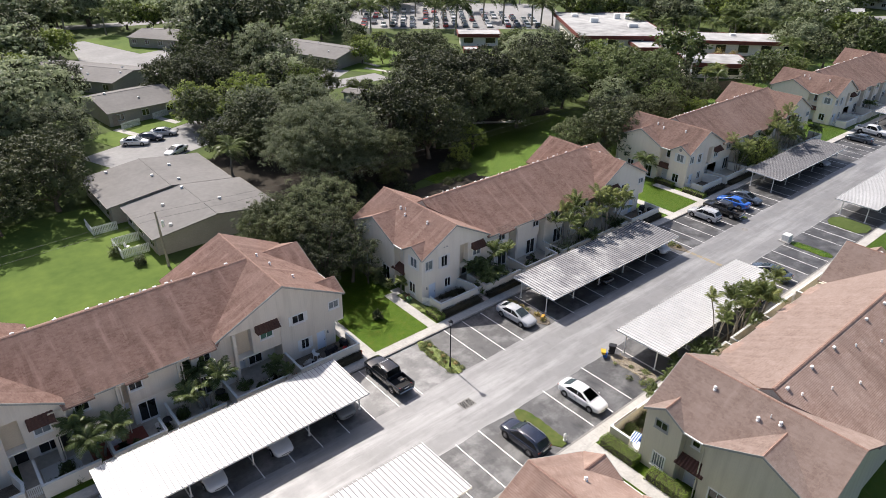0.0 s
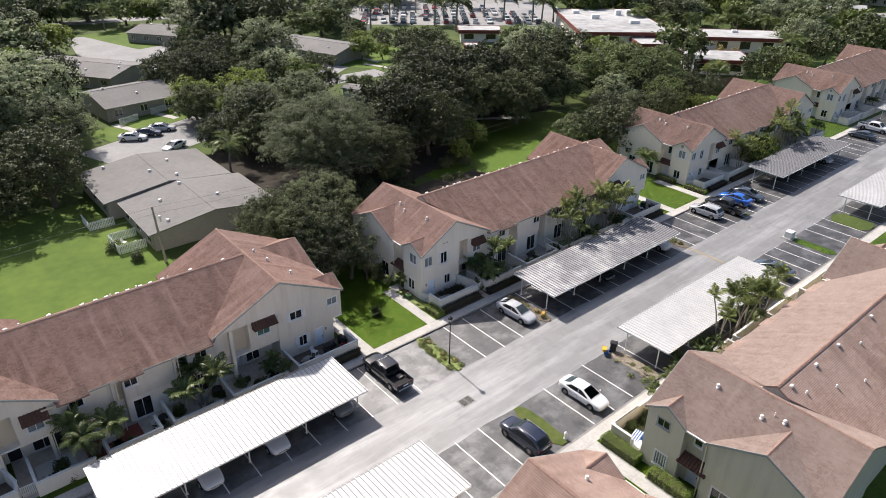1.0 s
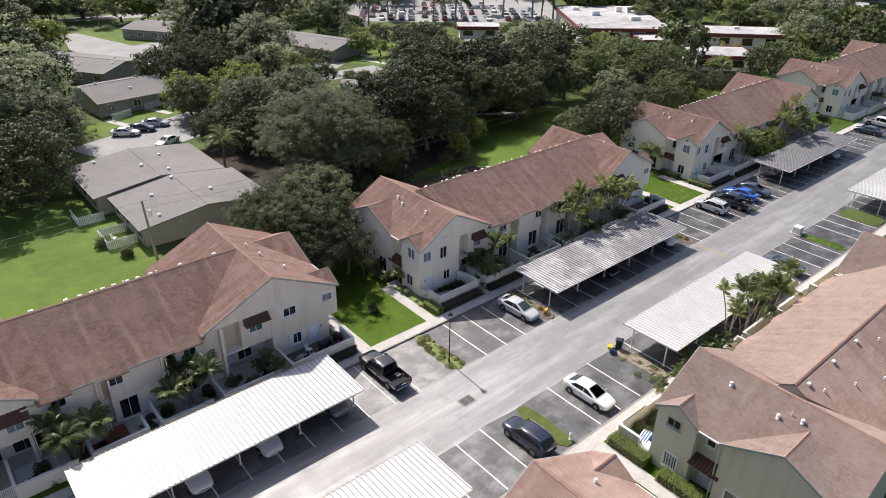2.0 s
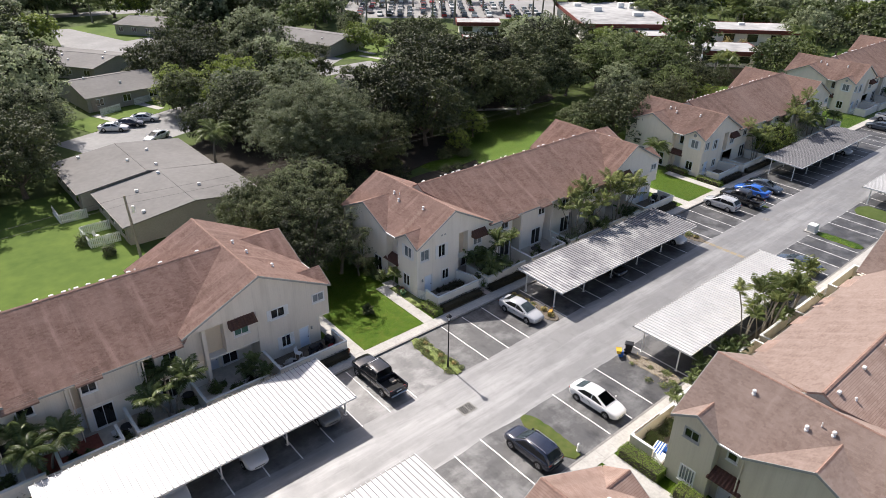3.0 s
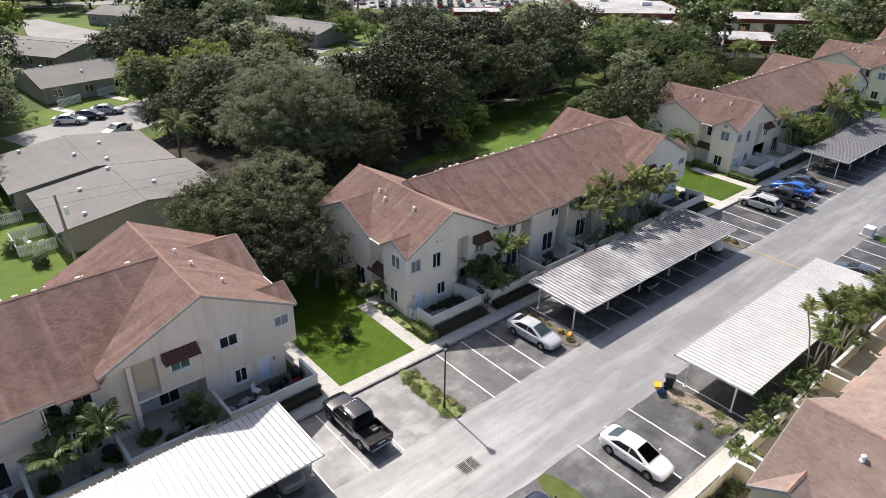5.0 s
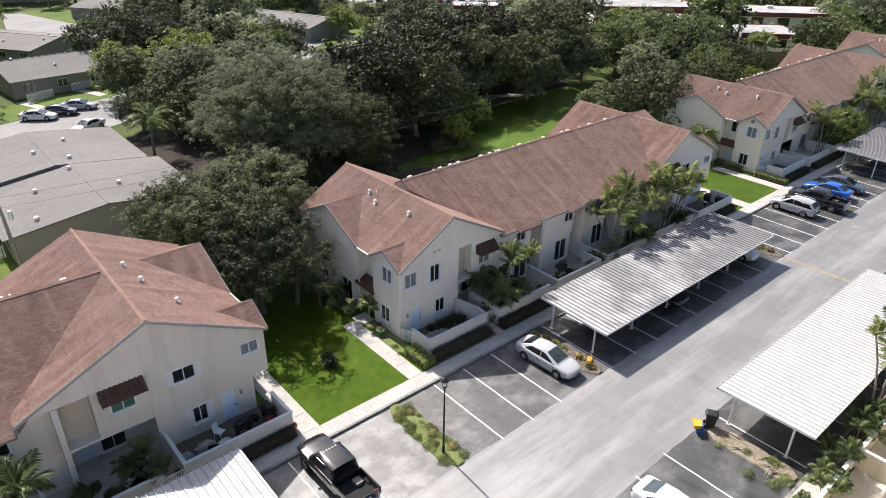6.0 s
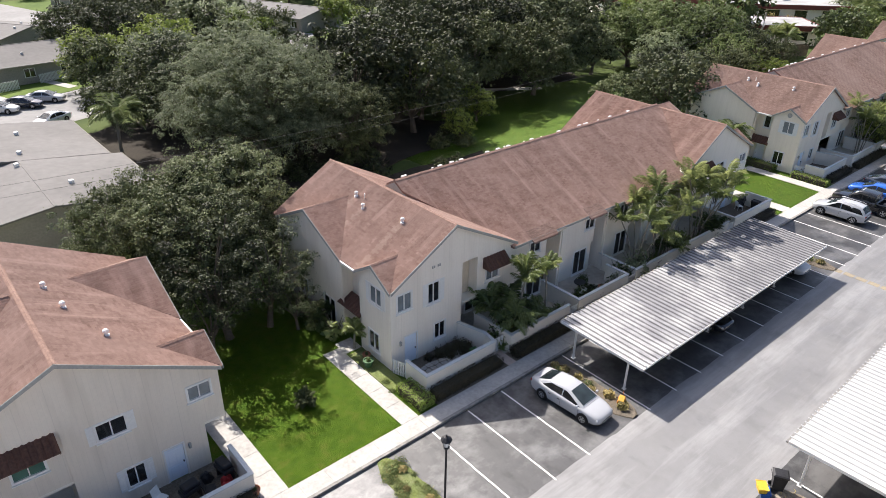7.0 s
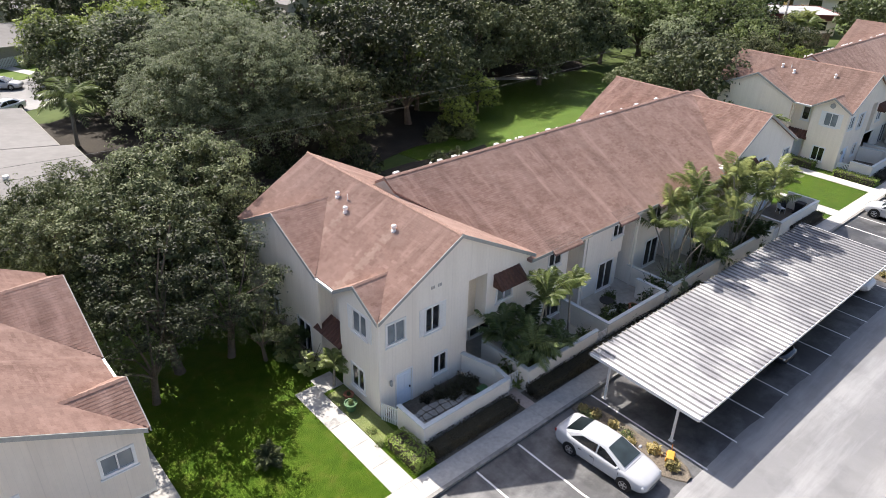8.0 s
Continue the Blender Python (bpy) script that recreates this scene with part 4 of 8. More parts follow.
        e_o, e_i = eave - 0.12 * k_out, eave - 0.1 * k_in
        r0, r1 = -0.12, inner + 0.1
        o = lambda r, v: (U(r), v, eave + k_out * r)
        n_s, n_b = (6.84 - eave) / k_out - 0.1, (7.72 - eave) / k_out - 0.1
        vents = ((hf - 1.35, 3.3), (hf - 1.75, 7.0), (hf - 1.3, 8.4)) if side == 0 else ((hf - 2.6, 2.6), (hf - 1.6, 5.4), (hf - 1.3, 7.6))
        runs = [(v, top - k_out * (hf - rr), 0.24) for rr, v in vents] if side == 0 and self.near == 1 else []
        self.slope([o(r0, f), o(n_s, 1.6), o(r0, 3.35), o(r0, 4.95), o(n_b, 9.05), o(r0, 13.15), o(r0, b), o(hf, b), o(hf, f)], tabs=self.near if side == 0 else 2 * (self.near > 0), runs=runs)
        self.slope([(U(r1), f, e_i), (U(r1), b, e_i), (U(hf), b, top), (U(hf), f, top)], tabs=2 * (self.near > 0))
        # small front cross gable and the larger rear one
        for v0, vp, v1, z, run in ((f, 1.6, 3.35, 6.84, None), (4.95, 9.05, 13.15, 7.72, None)):
            inn = (z - eave) / k_out + 0.25
            zz = eave - 0.06
            self.slope([(U(-0.2), v0, zz), (U(inn), vp, z), (U(-0.2), vp, z)], 0.14, tabs=2 * (self.near > 0))
            self.slope([(U(-0.2), v1, zz), (U(-0.2), vp, z), (U(inn), vp, z)], 0.14, tabs=2 * (self.near > 0))
            self.ridge((U(-0.2), vp, z), (U(inn - 0.25), vp, z))
            self.board((U(-0.2), v0, zz), (U(-0.2), vp, z), "rake_board", 0.04 * (-1 if side else 1))
            self.board((U(-0.2), vp, z), (U(-0.2), v1, zz), "rake_board", 0.04 * (-1 if side else 1))
        self.ridge((U(hf), f, top), (U(hf), b, top))
        self.board((U(r0), f, e_o), (U(hf), f, top), "rake_board", -0.04 if side == 0 else 0.04)
        self.board((U(hf), f, top), (U(r1), f, e_i), "rake_board", -0.04 if side == 0 else 0.04)
        # gutter of the recess, with its downspout
        bm = bmesh.new()
        box(bm, (U(-0.12), 3.36, 5.58), (U(-0.24), 4.94, 5.70))
        self.put("gutter", bm, M["white"])
        bm = bmesh.new()
        box(bm, (U(-0.06), 4.98, 0.1), (U(-0.002), 5.06, 5.6))
        self.put("downspout", bm, self.siding)
        # vents on the outer slope
        for rr, v in vents:
            self.vent(U(rr), v, top - k_out * (hf - rr))
        bm = bmesh.new()
        tube(bm, [(U(hf - 1.2), 7.6, top - 0.9), (U(hf - 1.2), 7.6, top - 0.35)], 0.04, 6)
        self.put("vent_pipe", bm, M["galv"])

    # ---- the middle range
    def middle(self):
        L = self.L
        a, b = self.half[0] + 0.55, L - self.half[1] - 0.25
        rv, rz, k = 6.65, 9.08, 0.545
        ez = rz - k * (rv + 0.12)
        i0, i1 = self.half[0] + self.inn[0] - 0.12, L - self.half[1] - self.inn[1] + 0.12
        for sg in (-1, 1):                       # each slope stops at the valleys of the end blocks
            v0, vv = rv + sg * (rv + 0.12), rv + sg * 0.9
            pts = [(i0, v0, ez), (i1, v0, ez), (b, vv, rz - k * 0.9), (b, rv, rz), (a, rv, rz), (a, vv, rz - k * 0.9)]
            self.slope(pts if sg < 0 else pts[::-1], tabs=2 if self.near and sg < 0 else 0)
        self.ridge((a, rv, rz), (b, rv, rz), r=0.14)
        for e, d in ((a, -0.004), (b, 0.004)):
            bm = bmesh.new()
            prism(bm, [(e + d, 1.0, 6.0 - 0.1), (e + d, rv, rz - 0.16), (e + d, 2 * rv - 1.0, 6.0 - 0.1)], (0.12 if e == a else -0.12, 0, 0))
            self.put("gable_wall", bm, M["trim"])
        u0, n, w, flip = self.mid
        u1 = u0 + n * w
        # shell behind
        self.wall("u", self.half[0] + 5.3, L - self.half[1] - self.inn[1], 13.15, 0.0, 5.4, -0.15)
        for i in range(n):
            X = (lambda d: u0 + w * i + d) if not flip else (lambda d: u0 + w * (i + 1) - d)
            g = -1 if not flip else 1
            # upper bay with a window under its own little roof; the strip beside it is narrower on the second unit
            sw, wo = (0.95, 2.95) if i == 1 else (1.3, 2.05)
            wa, wb = sorted((X(wo), X(wo + 1.1)))
            self.wall("u", X(0), X(w - sw), 0.42, 2.6, 5.42, 0.15, [(wa, wb, 3.85, 4.75)])
            self.window("u", wa, wb, 0.42, 3.85, 4.75, -1)
            z_eb = ez - k * 0.28 + 0.012
            h0, h1 = X(wo - 0.45), X(w - sw + 0.2)
            self.slope([(h0, -0.40, z_eb), (h1, -0.40, z_eb), (h1, 0.5, z_eb + k * 0.9), (h0, 0.5, z_eb + k * 0.9)][::1 if not flip else -1], 0.12)
            # set-back strip with the entry
            self.wall("u", X(w - sw), X(w), 1.3, 0.0, 5.42, 0.15, [(X(w - sw + 0.12), X(w - 0.1), 0.0, 2.15)], M["tan"])
            self.door("u", X(w - sw + 0.12), X(w - 0.1), 1.3, -1, "white_door" if i % 2 else "dark")
            self.wall("v", 0.57, 1.3, X(w - sw), 2.7, 5.42, 0.12 * g)
            self.wall("v", 0.1, 1.3, X(w), 0.0, 5.40, 0.24 * g, (), None, "party_wall")
            # ground floor a hand behind the bay, with dark sliding doors
            self.wall("u", X(0), X(w - sw), 0.58, 0.0, 2.63, 0.15, [(X(2.2), X(3.7), 0.12, 2.2)], M["stucco"])
            self.window("u", X(2.2), X(3.7), 0.58, 0.18, 2.2, -1, "glass")
            self.wall("v", 0.74, 1.3, X(w - sw), 0.0, 2.69, 0.12 * g, (), M["stucco"])
            p, q = sorted((X(w - sw + 0.23), X(w - 0.05)))
            bm = bmesh.new()
            box(bm, (p, -0.22, ez - 0.19), (q, -0.12, ez - 0.08))
            self.put("gutter", bm, M["tan"])
            e = X(w - 0.33)
            bm = bmesh.new()
            box(bm, (e - 0.04, -0.20, 0.1), (e + 0.04, -0.13, ez - 0.1))
            self.put("downspout", bm, self.siding)
        self.board((i0 + 0.1, -0.12, ez), (i1 - 0.1, -0.12, ez), "fascia", -0.03, 0.18)
        rnd = random.Random(int(L * 10) + self.s)
        u = a + 1.2
        while u < b - 1.0:
            self.ridge_vent(u, rv + 0.55, rz - 0.30)
            u += rnd.choice((0.9, 1.1, 2.6, 3.2)) if self.s > 0 else rnd.choice((4.0, 6.5))
        for i in range(9):                        # rear slope: pipes and vents
            self.vent(a + 2 + i * (b - a - 4) / 8, rv + 1.4 + 1.9 * (i % 3) / 2, rz - k * (1.4 + 1.9 * (i % 3) / 2), 0.06, 0.2)

    # ---- walled front yards
    def yards(self):
        L, h = self.L, 1.42
        ends = {}

        def low(pts, name="patio_wall", height=h):
            """A low stucco wall along pts (u, v) with a cap."""
            bm, cap = bmesh.new(), bmesh.new()
            for lift, (p, q) in enumerate(zip(pts, pts[1:])):
                p, q = Vector((*p, 0)), Vector((*q, 0))
                d = (q - p).normalized()
                n = Vector((-d.y, d.x, 0))
                for tgt, hw, z0, z1, ext in ((bm, 0.075, -0.05, height + 0.004 * lift, -0.008), (cap, 0.115, height + 0.004 * lift, height + 0.06 + 0.006 * lift, 0.028)):
                    a, b2 = p - d * (ext + 0.075), q + d * (ext + 0.075)
                    prism(tgt, [a - n * hw + Vector((0, 0, z0)), b2 - n * hw + Vector((0, 0, z0)), b2 + n * hw + Vector((0, 0, z0)), a + n * hw + Vector((0, 0, z0))], (0, 0, z1 - z0))
            w = self.put(name, bm, M["stucco"] if self.s > 0 else self.siding, label="low cream stucco patio wall" if self.s > 0 else "low khaki patio wall")
            self.put("coping", cap, M["cap"], w)

        def gate(u0, v0, u1, v1):
            d = Vector((u1 - u0, v1 - v0, 0))
            n = max(4, int(d.length / 0.12))
            d = d.normalized()
            length = math.hypot(u1 - u0, v1 - v0)
            g = None
            for z in (1.05, 0.35):
                a = Vector((u0, v0, z))
                side = Vector((-d.y, d.x, 0)) * 0.04
                bm = bmesh.new()
                prism(bm, [a, a + d * length, a + d * length + Vector((0, 0, 0.07)), a + Vector((0, 0, 0.07))], side)
                if g:
                    self.put("rail", bm, M["white"], g)
                else:
                    g = self.put("patio_gate", bm, M["white"], label="white picket gate")
            for i in range(n):
                a = Vector((u0, v0, 0.15)) + d * (length * (i + 0.15) / n)
                bm = bmesh.new()
                prism(bm, [a, a + d * 0.075, a + d * 0.075 + Vector((0, 0, 1.03)), a + Vector((0, 0, 1.03))], Vector((d.y, -d.x, 0)) * 0.025)
                self.put("slat", bm, M["white"], g)

        # end yards
        e0, e1 = 0.28, 5.65
        low([(e0, -1.2), (e0, -3.0), (e1, -3.0), (e1 + 0.15, -2.0), (e1 - 0.35, -0.1)])
        gate(e0 - 0.35, -0.2, e0, -1.1)
        f0, f1 = L - 0.35, L - 6.75
        low([(f0, -0.9), (f0, -3.2), (f1, -3.2), (f1, -0.1)])
        # middle front wall with gates
        u0, u1 = e1 + 1.3, f1 - 1.2
        n = 4
        w = (u1 - u0) / n
        gate(e1 + 0.2, -2.6, u0 - 0.1, -2.6)
        for i in range(n):
            p, q = u0 + w * i, u0 + w * (i + 1) - (1.1 if i < n - 1 else 0)
            low([(p, 0.1), (p, -3.2), (q, -3.2)] + ([(q, -1.4)] if i == 1 else []))
            if i < n - 1:
                gate(q + 0.1, -3.2, q + 1.0, -3.2)
        gate(u1 + 0.1, -3.2, f1 - 0.1, -3.2)
        # patio floors
        for p, q in ((e0 + 0.08, e1 - 0.1), (f1 + 0.08, f0 - 0.08)):
            bm = bmesh.new()
            box(bm, (p, -2.92, -0.05), (q, 0.0, 0.112))
            self.put("patio_floor", bm, M["soil"])
        bm = bmesh.new()
        box(bm, (e1 + 0.25, -3.1, -0.05), (f1 - 0.1, 2.2, 0.115))
        self.put("patio_floor", bm, M["patio"], label="stained concrete patio floor")


def townhouse(x0, y0, s, length, siding, label, **more):
    h = House(x0, y0, s, length, M[siding], label, **more)
    h.end(0)
    h.end(1, overhang=True)
    h.middle()
    h.yards()
    return h


townhouse(-47.4, 5.25, 1, 35.75, "siding_worn", "two-storey cream townhouse row with brown shingle gables and an overhanging corner", right=6.4, in_r=6.8, tops=(8.62, 9.03), mid=(8.8, 3, 5.1, True), near=2)
H2 = townhouse(-1.29, 5.4, 1, 41.2, "siding", "two-storey cream townhouse row with brown shingle gables and blue end door", near=1)
townhouse(51.2, 5.4, 1, 41.2, "siding_warm", "two-storey cream townhouse row beyond the second lawn")
townhouse(103.3, 5.4, 1, 41.2, "siding_warm", "two-storey cream townhouse row at the end of the drive")
townhouse(-2.2, -24.3, -1, 41.2, "siding_olive", "two-storey olive-cream townhouse row with tan shingle roof", shingle="shingle_tan", near=2)
townhouse(-51.5, -24.3, -1, 41.5, "siding_olive", "two-storey olive-cream townhouse row facing the drive", shingle="shingle_tan")

# ---- carports ----
def carport(x0, x1, yf, yb, z, label, metal="pan", rib="pan_rib"):
    """A flat metal roof of long ribbed pans on steel posts; yf is the drive side."""
    c = thing("carport", pose(x0, min(yf, yb), 0), label, "carport", "carports")
    L, D, up = x1 - x0, abs(yb - yf), 0.12
    front_low = yf < yb
    n = round(L / 0.405)
    w = L / n
    # one pan: flat bed, raised rib along one edge
    bm = bmesh.new()
    za, zb = (0.0, up) if front_low else (up, 0.0)
    dip = 0.075 if metal == "pan_old" else 0.035
    prof = [(0.0, 0.0), (w - 0.045 - 2 * dip, 0.0), (w - 0.045 - dip, 0.06), (w - dip, 0.06), (w, 0.0)]
    over = [D + (0.13 if h > 0 else 0.0) for x, h in prof]
    a = [bm.verts.new((x, 0, z + za + h)) for x, h in prof]
    b = [bm.verts.new((x, o, z + zb + h)) for (x, h), o in zip(prof, over)]
    a2 = [bm.verts.new((x, 0, z + za + h - 0.02)) for x, h in prof]
    b2 = [bm.verts.new((x, o, z + zb + h - 0.02)) for (x, h), o in zip(prof, over)]
    for i in range(len(prof) - 1):
        # the sloping rib sides take the second, darker material
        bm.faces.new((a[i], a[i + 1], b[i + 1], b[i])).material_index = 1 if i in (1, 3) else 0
        bm.faces.new((a2[i], b2[i], b2[i + 1], a2[i + 1]))
        bm.faces.new((a[i], a2[i], a2[i + 1], a[i + 1]))
        bm.faces.new((b[i], b[i + 1], b2[i + 1], b2[i]))
    bmesh.ops.recalc_face_normals(bm, faces=bm.faces[:])
    me = mesh_of("roof_panel", bm, [M[metal], M["pan_rib_dark" if metal == "pan_old" else rib]])
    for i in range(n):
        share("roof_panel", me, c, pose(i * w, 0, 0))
    for y, zz, nm in ((0.0, za, "front"), (D, zb, "back")):
        bm = bmesh.new()
        box(bm, (-0.02, y - 0.05 if y == 0 else y + 0.004, z + zz - 0.14), (L + 0.02, y - 0.004 if y == 0 else y + 0.11, z + zz - 0.03 if y else z + zz - 0.002))
        part("gutter", bm, M["white" if y == 0 else "kerb"], c, "dark open rib ends over the gutter" if y else "")
    for x in (-0.045, L + 0.005):
        bm = bmesh.new()
        prism(bm, [(x, 0, z + za + 0.03), (x, D, z + zb + 0.03), (x, D, z + zb - 0.14), (x, 0, z + za - 0.14)], (0.04, 0, 0))
        part("end_trim", bm, M["white"], c)
    # beams and posts
    rows = (1.15, D - 1.0)
    m = max(2, round(L / 5.3))
    for y in rows:
        zz = z + za + (zb - za) * y / D - 0.03
        bm = bmesh.new()
        box(bm, (0.05, y - 0.05, zz - 0.2), (L - 0.05, y + 0.05, zz))
        part("beam", bm, M["white"], c)
        for i in range(m + 1):
            x = 0.35 + (L - 0.7) * i / m
            bm = bmesh.new()
            bevelled(bm, (x - 0.055, y - 0.055, -0.02), (x + 0.055, y + 0.055, zz - 0.2), 0.012)
            box(bm, (x - 0.12, y - 0.12, -0.02), (x + 0.12, y + 0.12, 0.015))
            part("post", bm, M["white"], c)
    return c


CP = "white ribbed metal carport on slim white posts"
carport(8.1, 32.1, -5.65, 0.36, 2.30, "weathered white ribbed metal carport with grey patches of mildew and painted shade", "pan_old")
carport(-37.4, -16.05, -5.75, 0.15, 2.42, CP)
carport(8.75, 31.9, -13.6, -19.35, 2.42, CP, rib="pan_pale")
carport(60.8, 85.0, -5.0, 0.6, 2.4, "weathered white ribbed metal carport with grey patches of mildew and painted shade", "pan_old")
carport(60.6, 84.0, -13.3, -18.9, 2.4, CP, rib="pan_pale")
carport(-40.5, -16.2, -13.4, -19.3, 2.42, CP)
carport(112.0, 134.0, -5.0, 0.6, 2.4, CP)

# ---- trees, palms, hedges ----
def leaf_mesh(name, centres, normals, size, mat, rs, droop=0.3, corners=4):
    """Many small leaves at the centres: bent and four-cornered, or plain three-cornered sprays for far crowns."""
    n = len(centres)
    nrm = normals / (np.linalg.norm(normals, axis=1)[:, None] + 1e-9) + rs.normal(0, 0.42, (n, 3))
    nrm /= np.linalg.norm(nrm, axis=1)[:, None] + 1e-9
    t = np.cross(nrm, rs.normal(0, 1, (n, 3)))
    t /= np.linalg.norm(t, axis=1)[:, None] + 1e-9
    b = np.cross(nrm, t)
    s = (size * rs.uniform(0.6, 1.35, n))[:, None]
    if corners == 4:
        v = [centres - t * s * 0.5, centres + b * s * 0.3 - nrm * s * 0.1, centres + t * s * 0.5 - nrm * s * droop, centres - b * s * 0.3 - nrm * s * 0.1]
    else:
        v = [centres - t * s * 0.5 + b * s * 0.12, centres + t * s * 0.5 + b * s * 0.2 - nrm * s * 0.15, centres - b * s * 0.5 - nrm * s * 0.1]
    v = np.stack(v, 1).reshape(-1, 3)
    me = bpy.data.meshes.new(name)
    me.vertices.add(corners * n)
    me.vertices.foreach_set("co", v.astype(np.float32).ravel())
    me.loops.add(corners * n)
    me.loops.foreach_set("vertex_index", np.arange(corners * n, dtype=np.int32))
    me.polygons.add(n)
    me.polygons.foreach_set("loop_start", np.arange(0, corners * n, corners, dtype=np.int32))
    me.materials.append(mat)
    me.update()
    me.validate()
    return me


def crown_points(rs, lobes, per, twigs, puff):
    """Leaves laid as small domes (puffs) over the lobes, with a looser dark fill inside. lobes: (centre, radius)."""
    cs, ns = [], []
    for c, r in lobes:
        k = max(4, int(twigs * (r / 1.5) ** 2))
        d = rs.normal(0, 1, (k, 3))
        d /= np.linalg.norm(d, axis=1)[:, None]
        d[:, 2] = np.where(d[:, 2] < -0.45, -d[:, 2] * 0.6, d[:, 2])
        tw = np.array(c) + d * (r * rs.uniform(0.70, 1.12, k))[:, None] * np.array([1, 1, 0.85])
        for p, dd in zip(tw, d):
            m = int(per * rs.uniform(0.6, 1.4))
            q = rs.normal(0, 1, (m, 3)) + dd * 0.35 + np.array([0, 0, 0.55])
            q /= np.linalg.norm(q, axis=1)[:, None] + 1e-9
            size = puff * rs.uniform(0.6, 1.25)
            cs.append(p + q * (size * rs.uniform(0.72, 1.12, m))[:, None] * np.array([1, 1, 0.7]))
            ns.append(q + np.array([0, 0, 0.6]))
        m = int(k * per * 0.10)
        q = rs.normal(0, 0.40, (m, 3)) * r
        cs.append(np.array(c) + q)
        ns.append(q / r + np.array([0, 0, 0.5]))
    return np.concatenate(cs), np.concatenate(ns)


def inner_points(rs, lobes, each):
    """Broad sprays deep inside the lobes, which close the crown."""
    cs, ns = [], []
    for c, r in lobes:
        q = rs.normal(0, 1, (each, 3))
        q /= np.linalg.norm(q, axis=1)[:, None]
        cs.append(np.array(c) + q * (r * rs.uniform(0.1, 0.55, each))[:, None])
        ns.append(rs.normal(0, 1, (each, 3)))
    return np.concatenate(cs), np.concatenate(ns)


def tree(name, seed, radius, height, mat, per=22, size=0.30, trunk=0.30, lobes=22, label="", twigs=20, puff=1.0, tier=0, fill=90, bare=0.17):
    """A broad-leaved tree: tapered trunk, forking limbs, a crown of leaf clumps with gaps."""
    rs = np.random.RandomState(seed)
    base = height * bare
    cz = base + (height - base) * 0.50
    root = thing("tree", pose(0, 0, 0), label, "tree", "broad-leaved trees")
    lob = []
    for i in range(lobes):
        a = i * 2.399963 + rs.uniform(-0.3, 0.3)
        rr = radius * 0.72 * math.sqrt((i + 0.5) / lobes) * rs.uniform(0.82, 1.12)
        up = ((1 - (rr / radius) ** 2) * 1.25 - 0.32) * (height - cz) * 0.92 + rs.uniform(-1.5, 0.9)
        lr = radius * rs.uniform(0.13, 0.31) * (1.0, 1.08, 1.3)[tier]
        lob.append((np.array([math.cos(a) * rr, math.sin(a) * rr, cz + up - lr * 0.35]), lr))
        if rr > radius * 0.40 and (bare < 0.3 or i % 2):
            lob.append((np.array([math.cos(a + 0.3) * rr * 1.04, math.sin(a + 0.3) * rr * 1.04, base + (cz - base) * rs.uniform(0.25, 0.95)]), lr * 1.0))
        if rr < radius * 0.5 and tier < 2 and bare < 0.3:
            lob.append((np.array([math.cos(a) * rr * 1.5, math.sin(a) * rr * 1.5, base + (cz - base) * rs.uniform(0.3, 0.8)]), lr * 1.1))
    cs, ns = crown_points(rs, lob, per, twigs, puff)
    crown = new("crown", leaf_mesh("crown", cs, ns, size, mat, rs, corners=3))
    crown.parent = root
    # inner sprays are dark for every kind: crown shade put into their colour
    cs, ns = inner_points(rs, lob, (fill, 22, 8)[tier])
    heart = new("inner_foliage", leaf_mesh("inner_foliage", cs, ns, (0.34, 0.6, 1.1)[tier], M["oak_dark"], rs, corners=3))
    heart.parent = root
    bm = bmesh.new()
    lean = rs.uniform(-0.4, 0.4, 2)
    fork = Vector((lean[0], lean[1], base))
    tube(bm, [(0, 0, -0.3), (lean[0] * 0.2, lean[1] * 0.2, 0.25), tuple(fork * 0.6), tuple(fork)], [trunk * 1.45, trunk * 1.05, trunk * 0.9, trunk * 0.8], (9, 7, 5)[tier])
    part("trunk", bm, M["bark"], root, smooth=True)
    if tier == 2:
        return root
    bm = bmesh.new()
    for c, lr in lob[:: 2 if tier == 0 else 5]:
        c = Vector(c)
        mid = fork.lerp(c, 0.5) + Vector((rs.uniform(-0.4, 0.4), rs.uniform(-0.4, 0.4), rs.uniform(0.1, 0.6)))
        tube(bm, [tuple(fork - Vector((0, 0, 0.3))), tuple(fork.lerp(mid, 0.5)), tuple(mid), tuple(c)], [trunk * 0.42, trunk * 0.32, trunk * 0.22, 0.03], 5)
    part("branch", bm, M["bark"], root, smooth=True)
    return root


